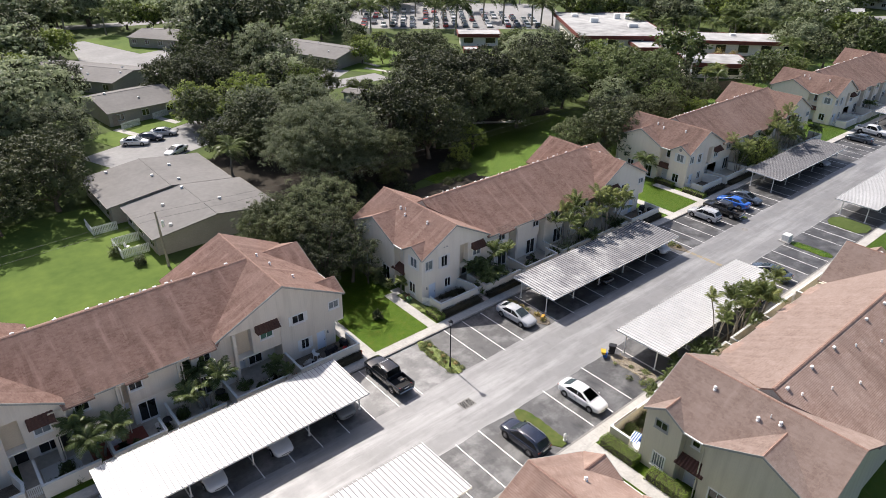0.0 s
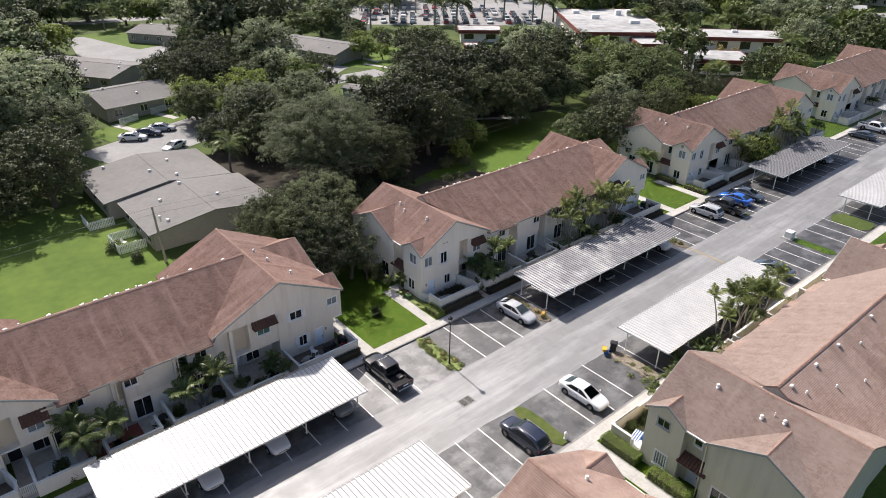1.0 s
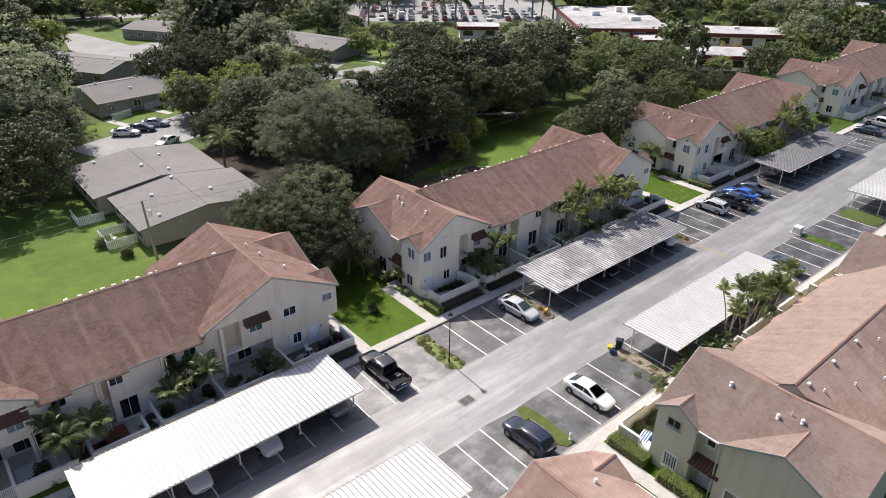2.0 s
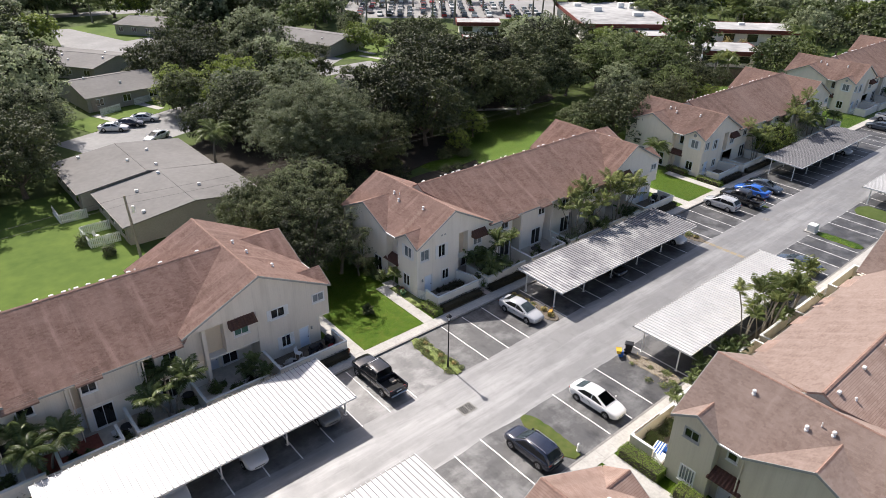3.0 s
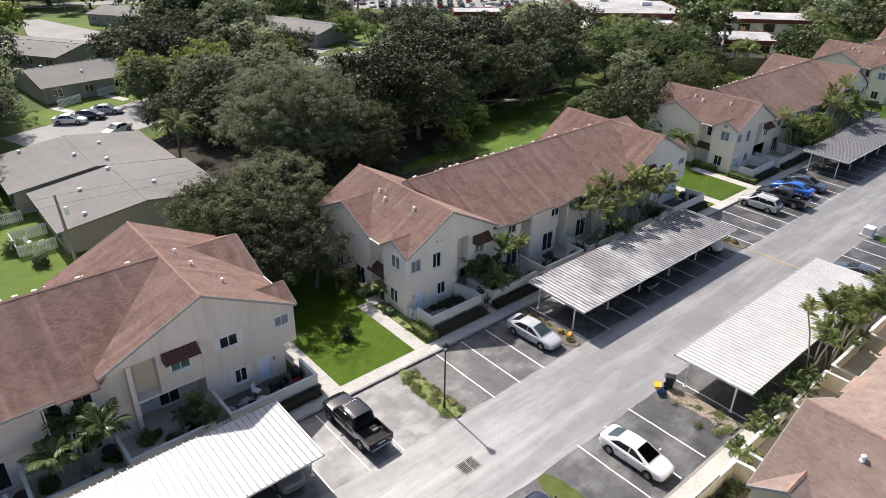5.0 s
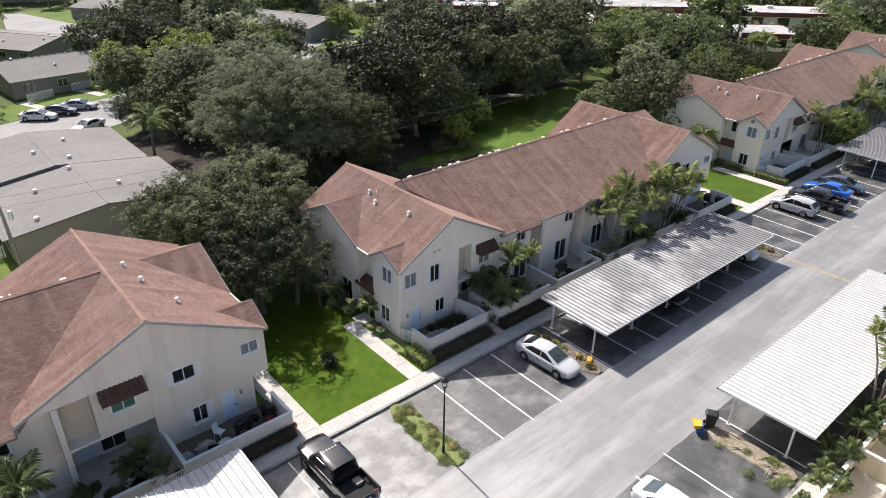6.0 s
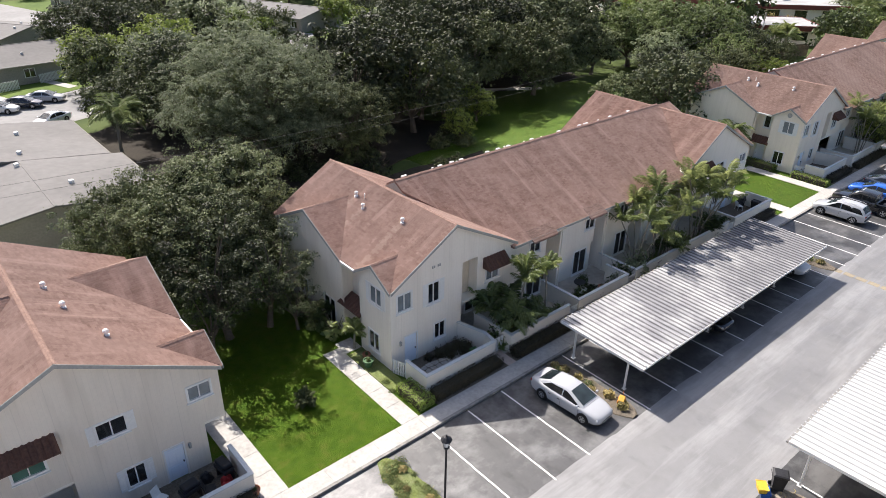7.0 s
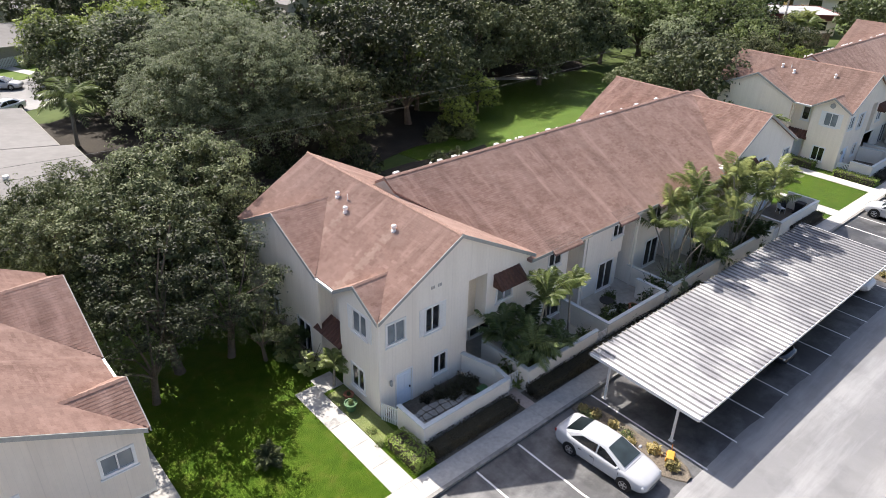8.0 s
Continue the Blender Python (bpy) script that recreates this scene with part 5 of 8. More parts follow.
def frond(rs, length, leaflets, width, arch=0.0):
    """Vertices and faces of one feather frond along +x, drooping."""
    vs, fs = [], []
    curve = rs.uniform(0.55, 0.95)
    rise = rs.uniform(0.25, 0.75) + arch
    P = lambda t: np.array([length * t * (1 - 0.12 * t), 0, length * (rise * t - curve * t * t)])
    for i in range(7):                      # midrib
        a, b = P(i / 7), P((i + 1) / 7)
        r = 0.03 * (1 - i / 8)
        k = len(vs)
        vs += [a + [0, -r, 0], a + [0, r, 0], b + [0, r, 0], b + [0, -r, 0]]
        fs.append((k, k + 1, k + 2, k + 3))
    for i in range(leaflets):
        t = 0.12 + 0.86 * i / leaflets
        p = P(t)
        ln = length * 0.34 * math.sin(math.pi * min(1, 0.18 + 0.8 * t)) * rs.uniform(0.85, 1.1)
        for s in (-1, 1):
            tip = p + np.array([ln * 0.55, s * ln * 0.75, -ln * rs.uniform(0.25, 0.6)])
            mid = (p + tip) / 2 + np.array([0, 0, ln * 0.10])
            k = len(vs)
            w = np.array([width, 0, 0])
            vs += [p - w * 0.5, p + w * 0.5, mid + w, tip, mid - w]
            fs.append((k, k + 1, k + 2, k + 3, k + 4))
    return np.array(vs), fs


def palm(seed, height, fronds=16, length=2.2, trunk=0.10, lean=0.5, mat="palm", label="", category="palm", stems=1, spread=0.5, leaflets=20, group="palms", arch=0.0):
    """A feather palm, one stem or a clump of several."""
    rs = np.random.RandomState(seed)
    root = thing("palm", pose(0, 0, 0), label, category, group)
    for k in range(stems):
        h = height * (1 if stems == 1 else rs.uniform(0.65, 1.1))
        a = 2 * math.pi * k / stems + rs.uniform(-0.4, 0.4)
        b0 = Vector((math.cos(a), math.sin(a), 0)) * (spread * 0.4 if stems > 1 else 0)
        ln = Vector((math.cos(a), math.sin(a), 0)) * (lean + spread * (stems > 1))
        top = b0 + ln + Vector((0, 0, h))
        bm = bmesh.new()
        pts = [tuple(b0 + ln * (t * t) + Vector((0, 0, h * t - (0.1 if t == 0 else 0)))) for t in (0, 0.15, 0.4, 0.7, 1.0)]
        tube(bm, pts, [trunk * 1.35, trunk * 1.05, trunk, trunk * 0.9, trunk * 0.8], 8)
        part("trunk", bm, M["palmbark"], root, smooth=True)
        vs, fs = [], []
        for i in range(fronds):
            v, f = frond(rs, length * rs.uniform(0.8, 1.15), leaflets, 0.05 * length / 2.2, arch)
            pitch = rs.uniform(-0.35, 0.55) if i % 3 else rs.uniform(0.4, 1.0)
            yaw = i * 2.399963 + rs.uniform(-0.3, 0.3)
            m = Matrix.Translation(top) @ Matrix.Rotation(yaw, 4, "Z") @ Matrix.Rotation(-pitch, 4, "Y")
            off = sum(len(x) for x in vs)
            vs.append(v @ np.array(m.to_3x3()).T + np.array(m.translation))
            fs += [tuple(j + off for j in q) for q in f]
        me = bpy.data.meshes.new("fronds")
        me.from_pydata(np.concatenate(vs).tolist(), [], fs)
        me.materials.append(M[mat])
        ob = new("fronds", me)
        ob.parent = root
    return root


def shrub(seed, rx, ry, h, mat, label, size=0.12, n=900, name="shrub", category="shrub", boxy=False, flowers=None, stems=True):
    """A low bush, or a clipped hedge when boxy: twigs or a solid dark box inside, leaves outside."""
    rs = np.random.RandomState(seed)
    if boxy:
        face = rs.rand(n)
        p = np.stack([rs.uniform(-rx, rx, n), rs.uniform(-ry, ry, n), rs.uniform(0.0, h, n)], 1)
        ns = np.zeros((n, 3))
        ns[:, 2] = 0.7
        top = face < 0.45
        p[top, 2] = h + rs.normal(0, 0.035, top.sum())
        for lo, hi, ax, sg in ((0.45, 0.65, 1, -1), (0.65, 0.85, 1, 1), (0.85, 0.93, 0, -1), (0.93, 1.0, 0, 1)):
            k = (face >= lo) & (face < hi)
            p[k, ax] = sg * (rx if ax == 0 else ry) + rs.normal(0, 0.035, k.sum())
            ns[k, ax] = sg
    else:
        d = rs.normal(0, 1, (n, 3))
        d /= np.linalg.norm(d, axis=1)[:, None]
        d[:, 2] = np.abs(d[:, 2])
        lump = 0.75 + 0.25 * np.sin(d[:, 0] * 5 + seed) * np.cos(d[:, 1] * 4 + seed * 2)
        p = d * (lump * rs.uniform(0.55, 1.05, n))[:, None] * np.array([rx, ry, h])
        p[:, 2] += 0.05
        ns = d + np.array([0, 0, 0.5])
    root = thing(name, pose(0, 0, 0), label, category)
    ob = new("foliage", leaf_mesh("foliage", p, ns, size, M[mat], rs))
    ob.parent = root
    bm = bmesh.new()
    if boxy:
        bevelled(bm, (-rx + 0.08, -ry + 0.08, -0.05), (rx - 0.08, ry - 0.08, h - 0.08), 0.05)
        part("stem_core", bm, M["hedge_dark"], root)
    elif stems:
        for k in range(7):
            a = 2.4 * k
            tube(bm, [(0, 0, -0.05), (math.cos(a) * rx * 0.4, math.sin(a) * ry * 0.4, h * 0.5), (math.cos(a) * rx * 0.75, math.sin(a) * ry * 0.75, h * 0.85)], [0.03, 0.02, 0.008], 4)
        part("stem", bm, M["bark"], root)
    if flowers:
        k = n // 14
        ob = new("blossom", leaf_mesh("blossom", p[:k] * 1.04, ns[:k], size * 1.1, M[flowers], rs))
        ob.parent = root
        tagged(ob, kind="stuff")
    return root


def put(ob, x, y, rz=0.0, sc=1.0, z=0.08, label=""):
    ob.matrix_basis = pose(x, y, z, 0, 0, rz) @ Matrix.Scale(sc, 4)
    if label:
        ob["label"] = label
    return ob


def again(ob, x, y, rz=0.0, sc=1.0, z=0.08, label=""):
    c = copy_thing(ob, pose(x, y, z, 0, 0, rz) @ Matrix.Scale(sc / ob.scale[0], 4))
    if label:
        c["label"] = label
    return c


# broad-leaved trees: a dense kind for near, a lighter one of the same shape for far
SPECIES = {}
for key, seed, radius, height, mat, trunk, lobes, lab in (
        ("a", 3, 6.4, 10.2, "oak", 0.34, 36, "spreading dark green oak with a dense crown"),
        ("t", 27, 4.9, 9.9, "oak", 0.26, 8, "upright dark green oak with an open crown"),
        ("h", 15, 7.4, 12.2, "oak_dark", 0.38, 40, "tall very dark green oak with a lumpy crown"),
        ("b", 8, 8.2, 11.6, "oak_grey", 0.40, 46, "broad grey-green oak with a rounded crown"),
        ("w", 8, 11.0, 12.1, "oak_grey", 0.46, 64, "very broad grey-green oak with a low rounded crown"),
        ("c", 15, 7.4, 12.2, "oak", 0.38, 40, "tall dark green oak with a lumpy crown"),
        ("d", 21, 6.4, 10.0, "oak_bright", 0.32, 34, "bright green leafy tree"),
        ("f", 33, 7.2, 10.2, "ficus", 0.45, 40, "dense dark glossy fig tree")):
    SPECIES[key] = (seed, radius, height, M[mat], trunk, lobes, lab)

GROWN = {}


def plant(key, x, y, rz, sc, label=""):
    """One tree: finely leaved within 66 m of the row's end, plainer further off, plainest in the distance."""
    d = math.hypot(x + 15, y + 15)
    k = 0 if d < 66 else 1 if d < 135 else 2
    if (key, k) in GROWN:
        return again(GROWN[key, k], x, y, rz, sc, 0.05, label)
    seed, radius, height, mat, trunk, lobes, lab = SPECIES[key]
    per, size, twigs, puff = ((72, 0.153, 5.3, 0.55), (21, 0.36, 4.6, 0.70), (11, 0.74, 3.0, 0.95))[k]
    GROWN[key, k] = tree("oak", seed, radius, height, mat, per, size, trunk, int(lobes * (1, 0.8, 0.45)[k]), lab, twigs, puff, k, *((24, 0.27) if key == "t" else (90, 0.17)))
    return put(GROWN[key, k], x, y, rz, sc, 0.05, label)


def grove(*trees):
    """Each: x, y, kind, scale."""
    for x, y, key, sc in trees:
        plant(key, x, y, (x * 53 + y * 97) % 360, sc)


# behind the second row
grove((-6.6, 19.4, "a", 0.9), (-7.3, 14.8, "t", 1.0), (-4.7, 14.4, "t", 0.80), (-9.2, 13.2, "t", 0.72), (-3.4, 12.9, "t", 0.44), (-3.8, 20.6, "c", 0.56), (-3.5, 23.5, "a", 0.95), (-9.5, 24.5, "c", 0.72), (1.5, 31.5, "a", 0.62), (10.3, 43.6, "w", 1.0), (22.5, 44, "h", 1.1), (35, 43, "a", 0.8), (30.9, 35.6, "d", 0.36), (37.6, 39.6, "d", 0.44), (28.5, 41, "h", 0.95), (17.5, 37.5, "h", 0.72))
# between rows and court
grove((32.6, 44.6, "d", 0.84), (29.5, 52, "c", 1), (40, 55, "h", 1.15), (18, 53.5, "h", 0.72), (13, 53, "c", 0.75), (41.5, 62, "c", 0.85), (47, 59.5, "a", 1.1), (36, 60, "a", 0.72), (9, 66, "b", 0.85), (20, 68, "b", 0.85), (12, 77, "d", 1), (4.5, 80, "a", 0.8), (37, 49, "h", 1.05), (47, 53, "h", 1.1), (44, 47, "h", 0.95), (53, 44, "h", 0.86), (55, 55, "h", 1.1), (5.5, 57.5, "a", 0.72), (7.5, 61, "c", 0.85), (1, 65, "a", 0.6))
# behind the third row
grove((56, 60.5, "c", 0.82), (63, 57.5, "a", 1), (55, 68, "c", 0.82), (51, 69.5, "a", 0.95), (59.5, 27, "c", 0.7), (52.2, 21.6, "a", 0.95), (75.0, 37.5, "b", 0.62), (79, 39, "f", 0.85), (70, 47, "a", 0.8), (20, 84, "a", 1.1), (5, 84, "d", 0.8), (26, 80, "d", 0.9), (71.2, 31.0, "b", 0.50), (63, 50, "c", 1.1), (47.5, 25.5, "c", 0.6))
# far courts
grove((64, 66, "c", 0.72), (27, 92, "c", 0.75), (66, 91, "a", 1), (56, 81, "c", 0.9), (63, 78, "a", 0.95), (55, 77, "c", 0.85), (39, 156, "a", 1.3), (34, 146, "c", 0.95), (59, 107, "d", 0.6), (54, 150, "c", 1.1), (14, 108, "c", 0.9), (22, 112, "a", 1), (29, 104, "c", 0.8), (-7, 163.9, "c", 0.8), (-6, 158, "d", 0.8), (-4.5, 199, "b", 1.1), (2.2, 198, "c", 1), (9.4, 209.7, "b", 1), (18.4, 206, "b", 1.1), (30, 186, "d", 0.8))
grove((46.3, 193, "b", 1), (39.6, 151.6, "c", 1.3), (46, 158, "a", 1.2), (59.9, 170, "b", 1.3), (52, 166, "a", 1.2), (6.9, 105.5, "a", 0.9), (32, 107, "b", 1.1), (67.4, 141.5, "f", 0.8), (59, 137, "f", 0.8), (66, 118, "d", 0.5), (71, 128, "f", 0.6), (66, 122, "c", 0.5), (75, 122, "d", 0.45), (70, 112, "h", 0.42), (63.5, 104, "d", 0.42), (79, 116, "h", 0.4), (41.5, 84.5, "d", 0.3), (44, 83, "f", 0.3), (31, 82, "h", 0.8), (26, 88, "b", 0.85), (-12, 112, "c", 0.8), (10, 95, "c", 0.9), (16, 98, "a", 0.9))
# school side
grove((71, 60, "a", 1), (78, 63, "c", 0.95), (84, 70, "b", 0.92), (92, 73, "b", 0.86), (88, 80, "a", 0.8), (72, 71, "a", 0.62), (104.5, 65.5, "d", 0.72), (88, 62, "c", 0.95), (85.5, 36, "f", 0.95), (80, 47, "f", 0.95), (90, 46, "f", 1), (96, 54, "f", 0.9), (117.5, 28.8, "f", 0.76), (127.5, 31, "f", 0.74), (134.8, 28, "f", 0.58), (69.5, 90, "c", 0.8))
grove((93, 84, "f", 0.8), (114, 47.8, "f", 1.12), (93, 40.7, "f", 1), (153, 28.3, "c", 0.8), (177, 29, "c", 0.9))
# thicket along the fence behind the third row
grove((81, 30, "f", 0.72), (88.5, 29.5, "h", 0.62), (95, 39, "h", 0.62), (92, 33.5, "f", 0.58), (76.5, 26.5, "h", 0.55), (101.5, 41.5, "f", 0.5), (86, 25, "d", 0.42), (97.5, 29, "h", 0.42), (67.5, 27, "h", 0.6), (108, 42, "h", 0.5))
# west lawn
grove((-26.5, 57.5, "h", 0.9), (-34.5, 53.5, "h", 0.86), (-24.5, 66, "h", 0.8), (-33, 66, "h", 0.9), (-20, 94, "b", 1.2), (-29, 86, "b", 1.2), (-26, 104, "d", 0.9), (-40, 98, "b", 1.2), (-43, 60, "h", 0.95), (-46, 78, "c", 1.1), (-36, 77, "b", 1), (-20, 80, "b", 0.8), (-18.4, 122.5, "d", 0.9), (-14.1, 150, "f", 0.9))

grove((-4.3, 201.1, "b", 1), (1.2, 210.2, "b", 1), (2.9, 199, "c", 0.8), (9.4, 204.3, "f", 0.8), (17.7, 205.3, "b", 1.1), (-6.1, 175.3, "b", 0.8), (-8.6, 177.2, "c", 1), (-2, 159.3, "d", 0.8), (-4.3, 165.7, "a", 0.8), (-14, 151, "b", 1), (-10.2, 150.8, "c", 0.8), (-19.5, 123.7, "d", 1), (-16.3, 123.4, "d", 0.8), (25.8, 192.3, "f", 0.9), (30.3, 186.7, "d", 0.8), (36.6, 184.4, "f", 0.9), (40.9, 180.4, "b", 1), (34.8, 149.2, "b", 1.2), (41.3, 152.1, "c", 1.2), (27.1, 140.6, "f", 0.7))

# woods at the edge of sight
rnd = random.Random(5)
for x0, y0, x1, y1, count in ((0, 214, 62, 262, 26), (62, 180, 118, 218, 18), (116, 168, 172, 200, 14), (150, 92, 225, 125, 28), (165, 58, 240, 92, 20), (235, 38, 300, 75, 16), (160, 20, 200, 50, 10), (200, 16, 290, 36, 12), (-34, 108, -18, 150, 8), (64, 146, 86, 170, 6)):
    for _ in range(count):
        plant(rnd.choice("abccdff" if x0 < 140 else "bbbddaf"), rnd.uniform(x0, x1), rnd.uniform(y0, y1), rnd.uniform(0, 360), rnd.uniform(0.7, 1.15), "tree in the far woodland belt")

rnd = random.Random(14)
under = put(shrub(55, 1.6, 1.6, 1.9, "oak_dark", "dark shaded undergrowth beneath the oaks", 0.26, 900), 6.0, 31.0, 0)
for _ in range(26):
    x, y = rnd.uniform(3, 31), rnd.uniform(29, 41)
    again(under, x, y, rnd.uniform(0, 360), rnd.uniform(0.6, 1.4), 0.0)

# palms
areca = put(palm(4, 5.3, 9, 1.7, 0.05, 0.3, "palm", "clump of slender green feather palms in a patio", stems=5, spread=0.9, arch=0.5), 20.9, 3.6, 0)
for x, y, rz, sc in ((23.4, 3.3, 80, 1.0), (28.6, 3.3, 160, 1.06), (30.6, 3.5, 240, 1.0), (64.0, 3.6, 120, 0.95), (76.0, 3.5, 200, 1.0), (78.6, 3.6, 20, 1.2)):
    again(areca, x, y, rz, sc, 0.12)
date = put(palm(9, 3.3, 17, 1.8, 0.09, 0.3, "palm_dark", "small pygmy date palm in a front patio", stems=3, spread=0.7, arch=0.3), -36.0, 3.8, 0, 1.1)
for x, y, rz, sc in ((-27.0, 3.9, 200, 1.12), (-20.0, 3.3, 300, 0.6), (-1.9, 12.2, 200, 0.4)):
    again(date, x, y, rz, sc, 0.12)
dwarf = put(palm(27, 1.35, 20, 1.05, 0.07, 0.1, "palm_green", "small dwarf date palm beside the path", leaflets=22, arch=0.35), -1.75, 8.75, 0, 1.0, 0.12)
slim = put(palm(19, 4.3, 12, 1.7, 0.07, 0.35, "palm", "slender palm with upright arching fronds in a patio", arch=0.6), 7.6, 3.5, 0)
for x, y, rz, sc in ((10.3, 3.5, 200, 0.88), (8.9, 3.9, 110, 0.7)):
    again(slim, x, y, rz, sc, 0.12)
deep = put(palm(23, 2.3, 12, 1.6, 0.05, 0.3, "palm_dark", "bushy dark green palm clump in a patio", stems=4, spread=0.6, arch=0.45), 6.4, 3.7, 0, 1.05)
for x, y, rz, sc in ((7.9, 3.0, 100, 0.75), (24.4, 2.9, 40, 0.6), (30.2, 2.9, 140, 0.65)):
    again(deep, x, y, rz, sc, 0.12)
tall = put(palm(12, 5.3, 10, 1.3, 0.07, 0.35, "palm", "group of thin grey-stemmed palms behind the carport", stems=3, spread=0.7, arch=0.35), 16.8, -20.1, 0)
again(tall, 19.0, -20.5, 140, 0.9, 0.12)
plume = put(palm(31, 5.2, 15, 2.1, 0.09, 0.3, "palm", "dense arching feather palm clump behind the carport", stems=3, spread=0.7, arch=0.55), 21.0, -20.5, 0)
again(plume, 24.6, -20.8, 100, 0.9, 0.12)
for x, y, rz, sc in ((13.4, -20.4, 0, 0.62), (10.2, -20.3, 60, 0.62), (15.2, -20.3, 180, 0.55), (7.6, -20.9, 230, 0.55), (4.7, -21.1, 20, 0.5), (22.9, -20.5, 300, 0.6)):
    again(deep, x, y, rz, sc, 0.12, "low drooping palm in the bed behind the carport")
single("planting_strip", sheet(9.4, -20.88, 27.0, -19.80, 0.14), M["soil"], "mulched bed between carport and patio wall", "planting strip", kind="structure")
big = put(palm(16, 4.6, 24, 3.4, 0.17, 0.3, "palm_dark", "coconut palm with long arching fronds", leaflets=15), -1.4, 54.6, 0, 1.0)
for x, y, rz, sc in ((49.7, 11.8, 90, 0.72), (112, 36, 60, 0.9), (108, 33, 160, 0.85), (84.0, 3.6, 0, 0.62), (81.5, 3.4, 90, 0.6), (118, 3.5, 120, 0.5), (90.5, 3.0, 40, 0.55)):
    again(big, x, y, rz, sc)
# tall palms round the school and its parking
for x, y, rz, sc in ((84, 153, 0, 1.5), (86, 142, 50, 1.6), (98, 148, 90, 1.5), (102, 171, 10, 1.6), (107, 135, 70, 1.5), (115, 140, 150, 1.6), (105, 122, 30, 1.9), (131, 137, 30, 1.6), (132, 128, 30, 1.7), (137, 119, 80, 1.7), (136, 114, 10, 1.6), (143, 115, 130, 1.6), (151, 116, 200, 1.7), (168, 155, 20, 1.6), (165, 165, 60, 1.6), (127, 185, 0, 1.6), (116, 157, 45, 1.5), (140, 155, 100, 1.6), (173, 131, 15, 1.6), (78, 150, 80, 1.2), (74, 146, 20, 1.1), (8, 195, 0, 1.4), (18, 188, 90, 1.3)):
    again(big, x, y, rz, sc)
for x, y, rz, sc in ((147.4, 35.4, 30, 1.25), (152, 78, 200, 1.1), (158, 72, 80, 1.2), (163, 67, 300, 1.1), (168, 62, 100, 1.2), (173, 56, 10, 1.2), (150, 86, 90, 1.2), (160, 92, 20, 1.2), (168, 84, 70, 1.3), (174, 78, 10, 1.2), (180, 70, 130, 1.3), (186, 64, 250, 1.2), (172, 50, 40, 1.2), (182, 42, 90, 1.3), (196, 50, 170, 1.3), (206, 62, 20, 1.3), (190, 34, 60, 1.2), (154, 34, 150, 1.0)):
    again(big, x, y, rz, sc)
fan = put(palm(37, 3.6, 30, 1.75, 0.20, 0.1, "palm", "stout palm with a round head of stiff fronds", leaflets=16, arch=0.15), 105.7, 34.9, 0, 1.2)
again(fan, 110.8, 34.6, 130, 1.25)
again(fan, 99.5, 45.5, 40, 1.1)
rounded = put(shrub(59, 2.0, 2.0, 2.9, "straw", "rounded yellow-green shrub before the school wall", 0.30, 900), 138.6, 56.4, 0)
for x, y, sc in ((142.6, 52.6, 1.05), (145.6, 49.6, 0.95), (109.5, 63.5, 0.9)):
    again(rounded, x, y, x * 31 % 360, sc)

# patio trees
patio_tree = put(tree("patio_tree", 41, 2.6, 4.6, M["oak_bright"], 20, 0.16, 0.08, 22, "small bright green patio tree"), 70.0, 3.4, 0)
again(patio_tree, 67.2, 3.3, 90, 0.9)
again(patio_tree, 73.2, 3.4, 200, 0.85)
sea = put(shrub(50, 1.5, 1.2, 2.0, "oak_grey", "large-leaved sea grape shrub in a patio", 0.24, 700), 20.0, 2.9, 0, 1.2, 0.12)
dark_bush = put(shrub(51, 0.9, 0.8, 1.25, "ficus", "dark leafy bush beside the house wall", 0.16, 700), 6.6, 3.9, 0, 1, 0.12)
for x, y, sc in ( (9.9, 3.2, 0.8), (7.6, 2.9, 0.7), (13.2, 3.4, 0.7), (57.5, 4.4, 0.9), (-29.0, 4.3, 0.9), (-25.2, 4.2, 0.7), (-1.9, 13.2, 0.9), (-2.1, 15.0, 1.1), (-2.3, 11.9, 0.7), (-22.0, 3.6, 0.6), (-24.3, 38.5, 1.4), (-38.5, 3.9, 1.0), (92.5, 3.4, 1.0), (-2.4, 17.2, 1.2), (18.4, 3.1, 1.5), (21.6, 2.7, 1.3), (25.9, 3.0, 1.3), (27.0, 3.4, 1.4), (32.2, 3.2, 1.2), (-36.0, 1.9, 0.8)):
    again(dark_bush, x, y, x * 37 % 360, sc, 0.1)
again(dark_bush, -22.7, 34.2, 40, 1.3, 0.09, "dark rounded bush on the lawn")
wild = put(shrub(58, 0.8, 0.7, 0.85, "wild", "withered dark shrub in the walled yard", 0.11, 800), 2.0, 4.75, 0, 0.8, 0.1)
for x, y, sc in ((1.2, 4.9, 0.6), (2.8, 4.6, 0.85), (3.5, 4.6, 0.9), (3.4, 3.9, 0.8), (2.4, 4.2, 0.6), (3.8, 3.3, 0.5), (4.0, 4.4, 0.6)):
    again(wild, x, y, x * 130, sc, 0.1)
fern = put(palm(52, 0.2, 30, 0.85, 0.14, 0.0, "oak_dark", "low spiky cycad on the lawn", "cycad", leaflets=18, group="", arch=0.5), -6.8, 6.2, 0)

# hedges at the patio walls
def hedge(x0, x1, y, h=0.7, mat="hedge_dark", w=0.42, label="dark clipped hedge under the patio wall", seed=1, size=0.09):
    n = int(420 * (x1 - x0) * (w + 0.5))
    put(shrub(seed, (x1 - x0) / 2, w, h, mat, label, size, n, "hedge", "hedge", True), (x0 + x1) / 2, y, 0, 1, 0.1)


hedge(-1.0, 4.3, 1.85, 0.62, seed=60)
hedge(5.5, 14.5, 1.75, 0.62, seed=61)
hedge(14.9, 22.0, 1.72, 0.6, seed=62)
hedge(35.0, 39.6, 1.85, 0.6, seed=63)
